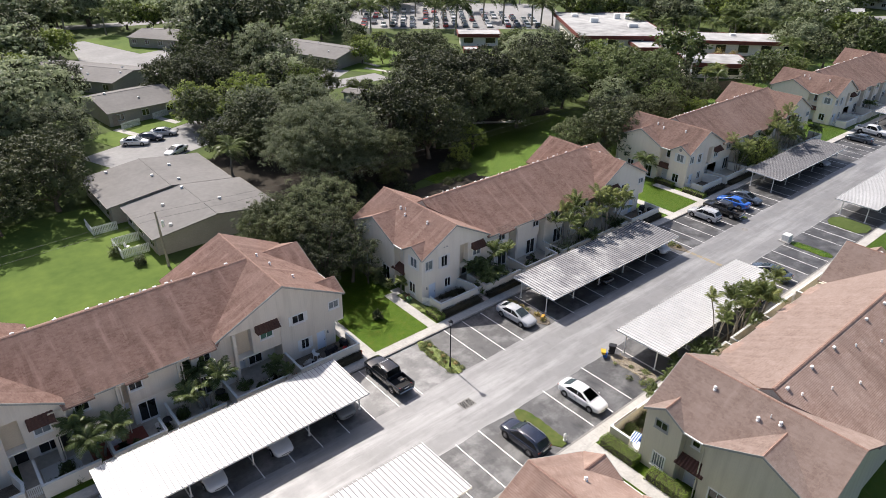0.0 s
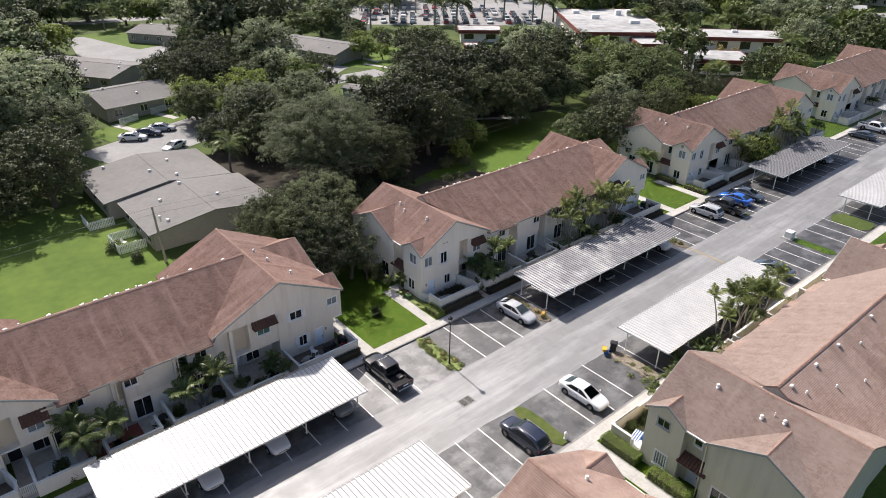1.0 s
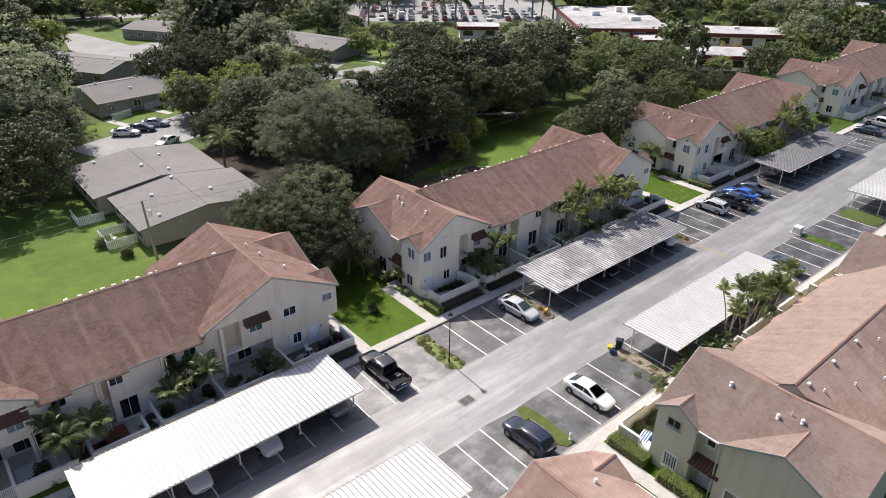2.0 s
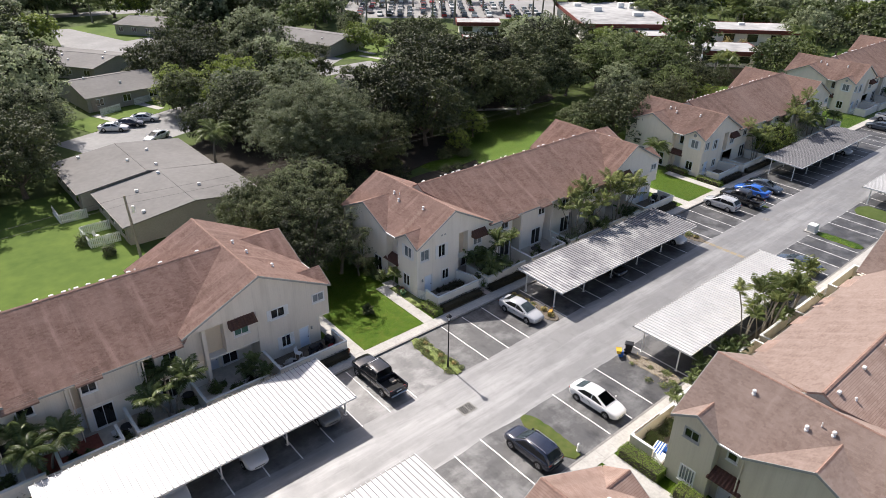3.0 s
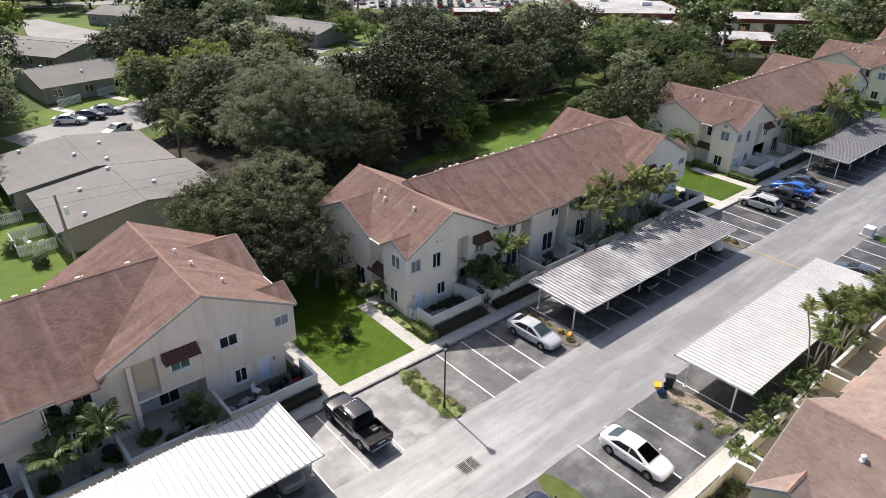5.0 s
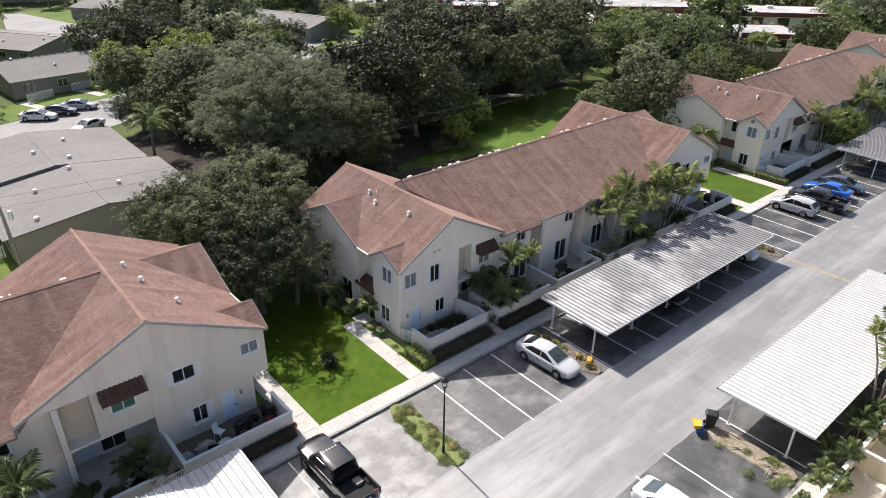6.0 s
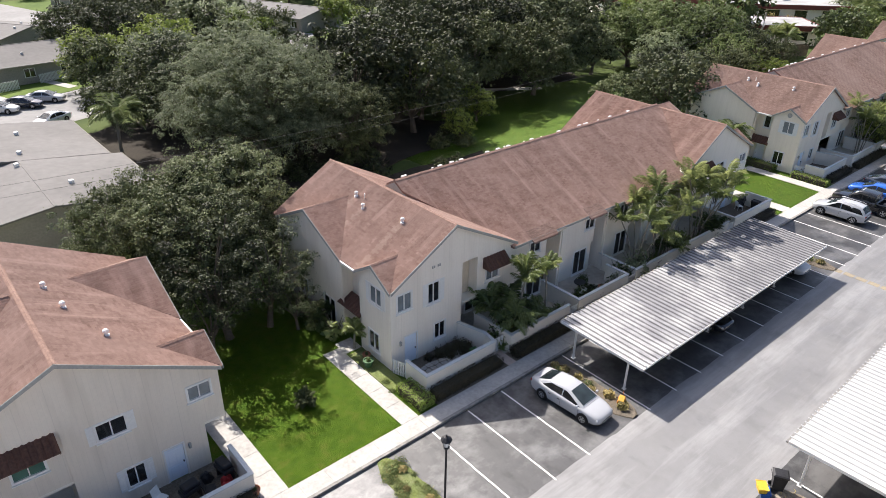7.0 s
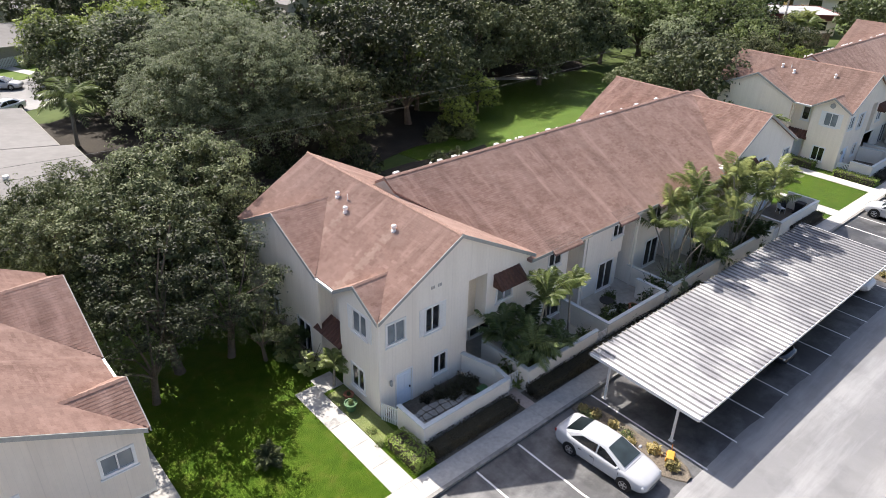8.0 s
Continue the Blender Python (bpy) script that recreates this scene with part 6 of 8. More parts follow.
hedge(-16.6, -12.1, 1.62, 0.6, seed=64)
hedge(52.0, 57.0, 1.85, 0.6, seed=65)
hedge(58.5, 66, 1.75, 0.6, seed=66)
GREEN = "clipped green hedge beside the path"
put(shrub(70, 0.55, 1.1, 0.62, "hedge", GREEN, 0.10, 1500, "hedge", "hedge", True), -1.75, 2.55, 0, 1, 0.1)
put(shrub(71, 0.6, 1.7, 0.8, "hedge", GREEN, 0.10, 2400, "hedge", "hedge", True), -2.75, -22.9, 0, 1, 0.1)
put(shrub(72, 0.6, 1.7, 0.8, "hedge", GREEN, 0.10, 2400, "hedge", "hedge", True), -2.95, -27.6, 0, 1, 0.1)
put(shrub(73, 0.55, 1.8, 0.62, "hedge", GREEN, 0.10, 1500, "hedge", "hedge", True), 50.6, 3.2, 0, 1, 0.1)
put(shrub(74, 0.6, 1.6, 0.7, "hedge", GREEN, 0.10, 1500, "hedge", "hedge", True), 50.5, 8.5, 0, 1, 0.1)

# weeds and flowers in the strips
weed = put(shrub(80, 0.66, 0.66, 0.30, "weed", "straggly green weeds with dry flower heads", 0.10, 340, flowers="straw", stems=False), -5.9, -1.0, 0)
for i in range(48):
    again(weed, -5.95 + 0.66 * math.sin(i * 2.1 + i * i), -0.4 - 0.122 * i - 0.15 * math.sin(i * 3.3), i * 70, 0.3 + 0.55 * ((i * 7) % 5) / 5, 0.04)
dry = put(shrub(81, 0.45, 0.45, 0.42, "straw", "dry yellow-green clump of ornamental grass", 0.16, 200, stems=False), 6.9, -1.2, 0)
for x, y, sc in ((-5.6, -1.3, 0.7), (-6.2, -2.4, 0.6), (-5.7, -3.6, 0.75), (-6.1, -4.4, 0.6), (-5.5, -5.2, 0.7), (6.8, -0.5, 0.8), (7.0, -2.2, 0.9), (6.7, -3.4, 0.8), (7.1, -4.4, 1.1), (6.9, -5.5, 1.1), (33.4, -1.5, 1.0), (33.3, -3.2, 1.2), (33.5, -5.2, 1.0), (49.1, -2.5, 0.7), (49.1, -4.8, 0.7)):
    again(dry, x, y, x * 91 % 360, sc, 0.1)
for x, y, sc in ((6.6, -1.0, 0.9), (7.0, -3.0, 0.8), (33.4, -4.2, 1.3), (6.4, -18.8, 0.9), (7.2, -19.1, 1.0), (6.0, -17.5, 0.8), (7.6, -16.6, 0.6), (6.8, -15.2, 0.5), (8.0, -18.0, 1.0), (-2.4, 3.9, 0.5), (-2.2, 4.8, 0.6), (3.9, -23.4, 0.9), (5.2, -22.3, 1.0)):
    again(weed, x, y, x * 53 % 360, sc, 0.1, "low green weeds in a mulched bed")

# ---- vehicles ----
def loft(bm, sections, close_ends=True):
    rings = [[bm.verts.new(p) for p in s] for s in sections]
    n = len(rings[0])
    for a, b in zip(rings, rings[1:]):
        for k in range(n):
            bm.faces.new((a[k], a[(k + 1) % n], b[(k + 1) % n], b[k]))
    if close_ends:
        bm.faces.new(rings[0][::-1])
        bm.faces.new(rings[-1])
    bmesh.ops.recalc_face_normals(bm, faces=bm.faces[:])


def ring(y, w, z0, z1, crown=0.04, tuck=0.06):
    """A body section: sills tucked in, shoulders rounded, a crowned top."""
    half = [(w - tuck * 1.6, z0), (w - tuck * 0.4, z0 + 0.10), (w, z0 + (z1 - z0) * 0.45), (w - tuck * 0.35, z1 - 0.13), (w - tuck * 1.2, z1 - 0.03), (w * 0.55, z1 + crown * 0.75), (0, z1 + crown)]
    pts = [(x, y, z) for x, z in half] + [(-x, y, z) for x, z in half[-2::-1]]
    return pts


def wheel(parent, x, y, r=0.33, w=0.21):
    s = 1 if x > 0 else -1
    bm = bmesh.new()
    lathe(bm, [(r * 0.62, -w / 2), (r * 0.95, -w / 2), (r, -w / 2 + 0.03), (r, w / 2 - 0.03), (r * 0.95, w / 2), (r * 0.62, w / 2)], 20, (x, y, r), "x")
    t = part("wheel", bm, M["rubber"], parent, smooth=False)
    bm = bmesh.new()
    o = x + s * w / 2
    lathe(bm, [(r * 0.64, o - s * 0.05), (r * 0.64, o + s * 0.004), (r * 0.58, o + s * 0.006), (r * 0.54, o - s * 0.03), (r * 0.2, o - s * 0.02), (r * 0.16, o + s * 0.005)], 20, (0, y, r), "x")
    for k in range(5):
        a = 2 * math.pi * k / 5
        d = Vector((0, math.cos(a), math.sin(a)))
        e = Vector((0, -math.sin(a), math.cos(a)))
        c = Vector((o - s * 0.012, y, r))
        prism(bm, [c + d * r * 0.12 - e * 0.035, c + d * r * 0.58 - e * 0.028, c + d * r * 0.58 + e * 0.028, c + d * r * 0.12 + e * 0.035], (s * 0.016, 0, 0))
    part("rim", bm, M["rim"], t)


# stations: y, half width, underside, belt height; front at +y
SHAPES = {}
SHAPES["sedan"] = dict(body=[(-2.40, 0.66, 0.42, 0.80), (-2.36, 0.78, 0.32, 0.93), (-2.15, 0.86, 0.24, 0.99), (-1.6, 0.90, 0.20, 0.99), (-0.9, 0.91, 0.19, 0.95), (0.2, 0.91, 0.19, 0.93), (1.0, 0.905, 0.20, 0.92), (1.55, 0.89, 0.21, 0.86), (2.05, 0.83, 0.24, 0.75), (2.30, 0.72, 0.30, 0.66), (2.38, 0.60, 0.38, 0.58)],
                  glass=[(-2.0, 0.64, 0.98), (-1.12, 0.55, 1.36), (-0.5, 0.56, 1.42), (0.18, 0.55, 1.40), (1.34, 0.70, 0.92)], base=(-2.0, 1.28), belt=0.93, wheels=(-1.42, 1.42), r=0.32)
SHAPES["suv"] = dict(body=[(-2.30, 0.74, 0.45, 0.90), (-2.27, 0.84, 0.34, 1.02), (-2.0, 0.90, 0.28, 1.06), (-1.0, 0.92, 0.25, 1.05), (0.3, 0.92, 0.25, 1.03), (1.1, 0.91, 0.26, 1.02), (1.7, 0.89, 0.28, 0.97), (2.1, 0.82, 0.32, 0.86), (2.30, 0.70, 0.40, 0.72)],
                glass=[(-2.24, 0.70, 1.05), (-1.80, 0.66, 1.55), (-1.0, 0.67, 1.66), (0.2, 0.66, 1.64), (1.22, 0.76, 1.03)], base=(-2.22, 1.2), belt=1.04, wheels=(-1.35, 1.38), r=0.37)
SHAPES["pickup"] = dict(body=[(-2.85, 0.82, 0.55, 1.00), (-2.82, 0.92, 0.45, 1.10), (-2.3, 0.96, 0.40, 1.12), (-0.9, 0.97, 0.38, 1.12), (0.4, 0.97, 0.38, 1.12), (1.4, 0.96, 0.38, 1.13), (2.2, 0.95, 0.40, 1.12), (2.72, 0.90, 0.44, 1.04), (2.88, 0.78, 0.52, 0.92)],
                   glass=[(-0.95, 0.72, 1.10), (-0.80, 0.70, 1.80), (-0.2, 0.70, 1.86), (0.75, 0.70, 1.84), (1.55, 0.78, 1.12)], base=(-1.0, 1.58), belt=1.11, wheels=(-1.75, 1.80), r=0.40)


def car(kind, paint, label, category="car"):
    s = SHAPES[kind]
    P = M["paint_" + paint]
    root = thing(category.replace(" ", "_"), pose(0, 0, 0), label, category, "parked vehicles")
    bm = bmesh.new()
    loft(bm, [ring(y, w, a, b) for y, w, a, b in s["body"]])
    if kind != "pickup":
        bmesh.ops.subdivide_edges(bm, edges=bm.edges[:], cuts=1, use_grid_fill=True, smooth=0.5)
    if kind == "pickup":                       # open bed: walls and floor
        bmesh.ops.bisect_plane(bm, geom=bm.verts[:] + bm.edges[:] + bm.faces[:], plane_co=(0, 0, 0.82), plane_no=(0, 0, 1))
        kill = [f for f in bm.faces if f.calc_center_median().z > 0.83 and f.calc_center_median().y < -0.9]
        bmesh.ops.delete(bm, geom=kill, context="FACES")
    body = part("body", bm, P, root, smooth=True)
    if kind == "pickup":
        bm = bmesh.new()
        for x in (-0.96, 0.86):
            bevelled(bm, (x, -2.84, 0.72), (x + 0.10, -0.95, 1.13), 0.025)
        bevelled(bm, (-0.86, -2.86, 0.72), (0.86, -2.77, 1.12), 0.025)
        box(bm, (-0.86, -1.04, 0.72), (0.86, -0.95, 1.12))
        part("bed_side", bm, P, root)
        bm = bmesh.new()
        box(bm, (-0.9, -2.8, 0.70), (0.9, -0.98, 0.74))
        part("bed_floor", bm, M["rubber"], root, "black ribbed bed liner")
        bm = bmesh.new()
        bevelled(bm, (0.15, -1.75, 0.742), (0.6, -1.25, 0.93), 0.02)
        part("cargo_box", bm, M["wood"], root, "cardboard box in the bed")
        bm = bmesh.new()
        for k in range(5):
            bevelled(bm, (-0.42 + k * 0.19, 0.52, 1.855), (-0.34 + k * 0.19, 0.64, 1.90), 0.012)
        part("cab_light", bm, M["lamp_clear"], root, "row of clear cab roof lights")
    # greenhouse: painted shell, then glass let into its sides and ends
    g = s["glass"]
    wide = {"sedan": 0.82, "suv": 0.86, "pickup": 0.89}[kind]
    low = s["belt"] - 0.06

    def at(y, f, lift=0.0):
        """A point on the shell's side at height fraction f."""
        for (ya, wa, za), (yb, wb, zb_) in zip(g, g[1:]):
            if ya <= y <= yb:
                t = (y - ya) / (yb - ya)
                w, z = wa + (wb - wa) * t, za + (zb_ - za) * t
                return Vector((wide + (w + 0.07 - wide) * f + lift, y, low + (z - 0.06 - low) * f))

    secs = []
    for i, (y, w, z) in enumerate(g):
        edge = i in (0, len(g) - 1)
        zt = max(z, low + 0.05)
        half = [(wide, low), (wide + (w + 0.07 - wide) * 0.5, (low + zt - 0.06) / 2), (w + 0.07, zt - 0.06), (w + 0.01, zt - 0.008), (w * 0.6, zt + 0.02), (0, zt + 0.03)]
        secs.append([(x, y, q) for x, q in half] + [(-x, y, q) for x, q in half[-2::-1]])
    bm = bmesh.new()
    loft(bm, secs)
    part("roof", bm, P, root, smooth=True)
    y0g, y1g, y2g, y3g, y4g = [q[0] for q in g]
    ra, fa = y0g + (y1g - y0g) * 0.45, y3g + (y4g - y3g) * 0.80
    for sx in (-1, 1):
        for pts in ([(ra, 0.24), (y1g + 0.12, 0.90), (-0.18, 0.93), (-0.18, 0.20)], [(-0.10, 0.20), (-0.10, 0.93), (y3g - 0.02, 0.90), (fa, 0.22)]):
            bm = bmesh.new()
            vs = [at(y, f, 0.014) for y, f in pts]
            vs = [Vector((v.x * sx, v.y, v.z)) for v in vs]
            prism(bm, vs, (-0.03 * sx, 0, 0))
            part("side_window", bm, M["glass"], root, "dark tinted side window")
    for (ya, wa, za), (yb, wb, zb_), nm in ((g[-1], g[-2], "windscreen"), (g[0], g[1], "rear_window")):
        bm = bmesh.new()
        n = 6
        lo, hi = [], []
        for k in range(n + 1):
            u = -1 + 2 * k / n
            for arr, t, fw in ((lo, 0.10, 0.93), (hi, 0.92, 0.95)):
                y, w, z = ya + (yb - ya) * t, (wa + (wb - wa) * t), za + (zb_ - za) * t
                arr.append(bm.verts.new((u * w * fw, y, z + 0.032 + 0.022 * (1 - u * u))))
        for k in range(n):
            bm.faces.new((lo[k], lo[k + 1], hi[k + 1], hi[k]))
        bmesh.ops.solidify(bm, geom=bm.faces[:], thickness=0.02)
        part(nm, bm, M["carglass"], root, "dark tinted glass", True)
    # lights, plates, mirrors, bumpers, arches
    y0, y1 = s["body"][0][0], s["body"][-1][0]
    zb = s["belt"]
    for sx in (-1, 1):
        bm = bmesh.new()
        bevelled(bm, (sx * 0.46, y1 - 0.36, zb - 0.42), (sx * 0.76, y1 - 0.10, zb - 0.275), 0.04)
        part("headlight", bm, M["lamp_clear"], root, "clear headlight")
        bm = bmesh.new()
        bevelled(bm, (sx * 0.52, y0 - 0.01, zb - 0.22), (sx * 0.80, y0 + 0.18, zb - 0.06), 0.03)
        part("tail_light", bm, M["lamp_red"], root, "red tail light")
        bm = bmesh.new()
        bevelled(bm, (sx * (wide + 0.04), g[-1][0] - 0.38, zb + 0.02), (sx * (wide + 0.22), g[-1][0] - 0.26, zb + 0.15), 0.03)
        part("mirror", bm, P, root)
        for wy in s["wheels"]:
            bm = bmesh.new()
            lathe(bm, [(s["r"] + 0.055, sx * 0.70), (s["r"] + 0.055, sx * 0.915 if kind != "pickup" else sx * 0.975)], 20, (0, wy, s["r"] + 0.01), "x")
            part("wheel_arch", bm, M["rubber"], root)
            wheel(root, sx * (0.83 if kind != "pickup" else 0.89), wy, s["r"])
    bm = bmesh.new()
    box(bm, (-0.26, y0 - 0.03, zb - 0.28), (0.26, y0 + 0.02, zb - 0.16))
    part("number_plate", bm, M["white"], root)
    bm = bmesh.new()
    bevelled(bm, (-0.40, y1 - 0.06, zb - 0.54), (0.40, y1 + 0.012, zb - 0.44), 0.02)
    part("grille", bm, M["dark"], root)
    if kind != "sedan":
        bm = bmesh.new()
        bevelled(bm, (-0.80, y0 - 0.08, 0.48), (0.80, y0 + 0.05, 0.62), 0.04)
        part("bumper", bm, M["chrome"] if kind == "pickup" else M["dark"], root)
    if kind == "suv":
        for sx in (-1, 1):
            bm = bmesh.new()
            tube(bm, [(sx * 0.62, -1.7, 1.64), (sx * 0.62, -1.5, 1.72), (sx * 0.62, 0.1, 1.74), (sx * 0.62, 0.35, 1.66)], 0.025, 6)
            part("roof_rail", bm, M["rim"], root)
    # door cuts
    bm = bmesh.new()
    wmax = max(b[1] for b in s["body"])
    for sx in (-1, 1):
        for yy in (g[-1][0] - 0.25, -0.14, g[0][0] + 0.75):
            box(bm, (sx * (wmax - 0.05), yy - 0.006, s["body"][3][2] + 0.12), (sx * (wmax + 0.004), yy + 0.006, zb - 0.14))
        for yy in (-0.35, 0.62 - 1.6):
            box(bm, (sx * (wmax - 0.03), yy, zb - 0.22), (sx * (wmax + 0.025), yy + 0.16, zb - 0.19))
    part("door_trim", bm, M["dark"], root)
    return root


def park(src, x, y, rz, label=""):
    c = copy_thing(src, pose(x, y, 0.004, 0, 0, rz))
    if label:
        c["label"] = label
    return c


silver = car("sedan", "silver", "silver saloon car parked in an open bay")
silver.matrix_basis = pose(4.95, -3.35, 0.004, 0, 0, 183)
civic = car("sedan", "white", "clean white saloon car parked in an open bay")
civic.matrix_basis = pose(0.15, -16.6, 0.004, 0, 0, 181)
f150 = car("pickup", "black", "black pickup truck with an open bed", "pickup truck")
f150.matrix_basis = pose(-12.0, -2.95, 0.004, 0, 0, 1)
bsuv = car("suv", "navy", "dark navy blue SUV with roof rails", "suv")
bsuv.matrix_basis = pose(-7.9, -16.9, 0.004, 0, 0, 1)
ssuv = car("suv", "silver", "silver SUV parked beside the lawn", "suv")
ssuv.matrix_basis = pose(44.3, -2.3, 0.004, 0, 0, 2)
blue = car("sedan", "blue", "bright blue saloon car")
blue.matrix_basis = pose(51.9, -2.6, 0.004, 0, 0, 1)
slate = car("sedan", "slate", "dark slate grey saloon car")
slate.matrix_basis = pose(54.8, -3.0, 0.004, 0, 0, 182)
wtruck = car("pickup", "white", "white pickup truck far along the drive", "pickup truck")
wtruck.matrix_basis = pose(104.5, -2.2, 0.004, 0, 0, 180)
ncar = car("sedan", "navy", "dark blue saloon car under the carport")
ncar.matrix_basis = pose(28.5, -16.8, 0.004, 0, 0, 0)
bsed = car("sedan", "black", "black saloon car under the carport")
bsed.matrix_basis = pose(18.7, -3.1, 0.004, 0, 0, 180)
gsuv = car("suv", "grey", "grey SUV under the carport", "suv")
gsuv.matrix_basis = pose(-17.9, -3.0, 0.004, 0, 0, 180)
park(f150, 48.0, -3.2, 1, "black pickup truck parked beside a silver SUV")
park(civic, 30.6, -3.0, 180, "white saloon car under the carport end")
park(civic, -24.3, -3.3, 180, "white saloon car under the carport")
park(civic, -30.0, -3.3, 180, "white saloon car under the carport")
park(slate, 35.9, -16.4, 0, "dark saloon car beside the carport")
park(slate, 98.2, -2.4, 0, "dark saloon car far along the drive")
park(silver, 79.5, -2.5, 180, "silver saloon car under the far carport")
park(civic, -8.6, 79.4, 236, "white saloon car outside the bungalow")
park(ncar, -5.6, 80.2, 236, "dark blue-black saloon car outside the bungalow")
park(silver, -2.6, 81.6, 236, "silver saloon car outside the bungalow")
park(civic, -4.6, 70.4, 120, "white car behind the grey-roofed bungalow")
park(slate, 40.5, 103.5, 120, "dark car in the court between trees")
park(silver, 24.0, 135.0, 120, "pale car in the bungalow court")
park(slate, 19.5, 138.0, 120, "dark car in the bungalow court")

# ---- grey-roofed bungalows behind the trees ----
def bungalow(x, y, w, d, rz=0.0, eave=2.7, top=3.9, label="", vents=4, windows=True, roof="flat_grey", wall="sage"):
    """A low house: gable roof with the ridge along local y."""
    b = thing("bungalow", pose(x, y, 0, 0, 0, rz), label, "bungalow", "bungalows")
    bm = bmesh.new()
    box(bm, (-w / 2 + 0.5, -d / 2 + 0.3, -0.1), (w / 2 - 0.5, d / 2 - 0.3, eave - 0.05))
    part("wall", bm, M[wall], b)
    for e in (-d / 2 + 0.3, d / 2 - 0.3):
        bm = bmesh.new()
        prism(bm, [(-w / 2 + 0.5, e, eave - 0.05), (0, e, top - 0.14), (w / 2 - 0.5, e, eave - 0.05)], (0, 0.12 if e < 0 else -0.12, 0))
        part("gable_wall", bm, M[wall], b)
    for s in (-1, 1):
        bm = bmesh.new()
        pts = [(s * w / 2, -d / 2, eave), (0, -d / 2, top), (0, d / 2, top), (s * w / 2, d / 2, eave)]
        prism(bm, pts, (0, 0, -0.14))
        slope_uv(bm)
        part("roof_slope", bm, M[roof], b, "grey felt roof slope")
        bm = bmesh.new()
        box(bm, (s * w / 2, -d / 2, eave - 0.16), (s * (w / 2 + 0.05), d / 2, eave + 0.02))
        part("fascia", bm, M["sage"], b)
    bm = bmesh.new()
    box(bm, (-0.12, -d / 2, top - 0.02), (0.12, d / 2, top + 0.035))
    part("ridge_cap", bm, M["flat_grey"], b)
    rnd = random.Random(int(abs(x * 7 + y)))
    for i in range(vents):
        bm = bmesh.new()
        u = rnd.uniform(-w * 0.35, w * 0.35)
        lathe(bm, [(0.2, -0.15), (0.18, 0.1), (0.24, 0.12), (0.22, 0.3), (0.08, 0.34)], 8, (u, -d / 2 + d * (i + 0.6) / vents, top - (top - eave) * abs(u) / (w / 2)))
        part("roof_vent", bm, M["galv"], b)
    if windows:
        for s in (-1, 1):
            n = max(2, int(d / 4))
            for i in range(n):
                yy = -d / 2 + d * (i + 0.5) / n
                bm = bmesh.new()
                box(bm, (s * (w / 2 - 0.52), yy - 0.75, 0.85), (s * (w / 2 - 0.46), yy + 0.75, 2.15))
                wd = part("window", bm, M["white"], b)
                for k in (-0.36, 0.36):
                    bm = bmesh.new()
                    box(bm, (s * (w / 2 - 0.47), yy + k - 0.31, 0.92), (s * (w / 2 - 0.445), yy + k + 0.31, 2.08))
                    part("pane", bm, M["glass"], wd)
            bm = bmesh.new()
            box(bm, (s * (w / 2 - 0.52), -d / 2 + 1.0, 0.0), (s * (w / 2 - 0.45), -d / 2 + 1.9, 2.1))
            part("door", bm, M["wood"], b)
    return b


BL = "low sage bungalow with a shallow grey roof"
bungalow(-12.0, 41.0, 17.4, 12.6, 0, 2.6, 3.7, BL, 4)
bungalow(-13.3, 54.2, 18.0, 13.6, 0, 2.75, 3.85, BL, 4)
bungalow(-2.5, 100.6, 16.0, 15.0, -85, 2.7, 4.4, BL, 3)
bungalow(0.9, 124.9, 15.2, 14.0, 33.5, 2.7, 3.9, BL, 4)
bungalow(-6.6, 136.6, 15.2, 13.0, 33.5, 2.6, 3.7, BL, 3)
bungalow(28.5, 163.0, 15.0, 17.0, 35.5, 2.7, 3.9, BL, 2)
bungalow(52.3, 119.5, 15.0, 26.0, 20, 2.8, 4.1, BL, 3)

for x, y, w, d, rz in ((222, 104, 13, 18, 30), (258, 82, 13, 20, 40), (284, 62, 12, 16, 10), (196, 122, 12, 18, 60), (240, 60, 12, 15, 25)):
    bungalow(x, y, w, d, rz, 2.8, 4.2, "far pale-roofed house among trees", 1, True, "flat_white", "cap")

# fenced back porches of the nearest bungalow
def picket(x0, y0, x1, y1, h=1.3, label="weathered grey board fence round a porch", mat="wood"):
    f = thing("board_fence", pose(x0, y0, 0.05), label, "fence", "board fences")
    d = Vector((x1 - x0, y1 - y0, 0))
    n = max(3, int(d.length / (0.2 if h < 2 else 0.5)))
    ln, d = d.length, d.normalized()
    side = Vector((-d.y, d.x, 0))
    for z in (0.3, h - 0.25):
        bm = bmesh.new()
        prism(bm, [Vector((0, 0, z)), d * ln + Vector((0, 0, z)), d * ln + Vector((0, 0, z + 0.09)), Vector((0, 0, z + 0.09))], side * 0.05)
        part("rail", bm, M[mat], f)
    bm = bmesh.new()
    wide = ln / n * 0.9 if h > 2 else 0.13
    prism(bm, [Vector((0, 0, 0)), d * wide, d * wide + Vector((0, 0, h)), Vector((0, 0, h))], side * -0.03)
    me = mesh_of("slat", bm, M[mat])
    for i in range(n):
        p = d * (ln * (i + 0.2) / n)
        share("slat", me, f, pose(p.x, p.y, 0))


for a in ((-24.0, 37.0, -20.6, 37.0), (-24.0, 37.0, -24.0, 41.0), (-24.0, 41.0, -20.6, 41.0), (-25.0, 46.0, -21.8, 46.0), (-25.0, 46.0, -25.0, 49.5), (-8.0, 89.0, -4.0, 90.5), (-1.0, 92.2, 3.0, 93.7)):
    picket(*a, 1.3, "pale board fence round a porch", "cap")
picket(97.5, 38.3, 114.5, 31.8, 2.2, "tall dark board fence below the school annexe", "bark")

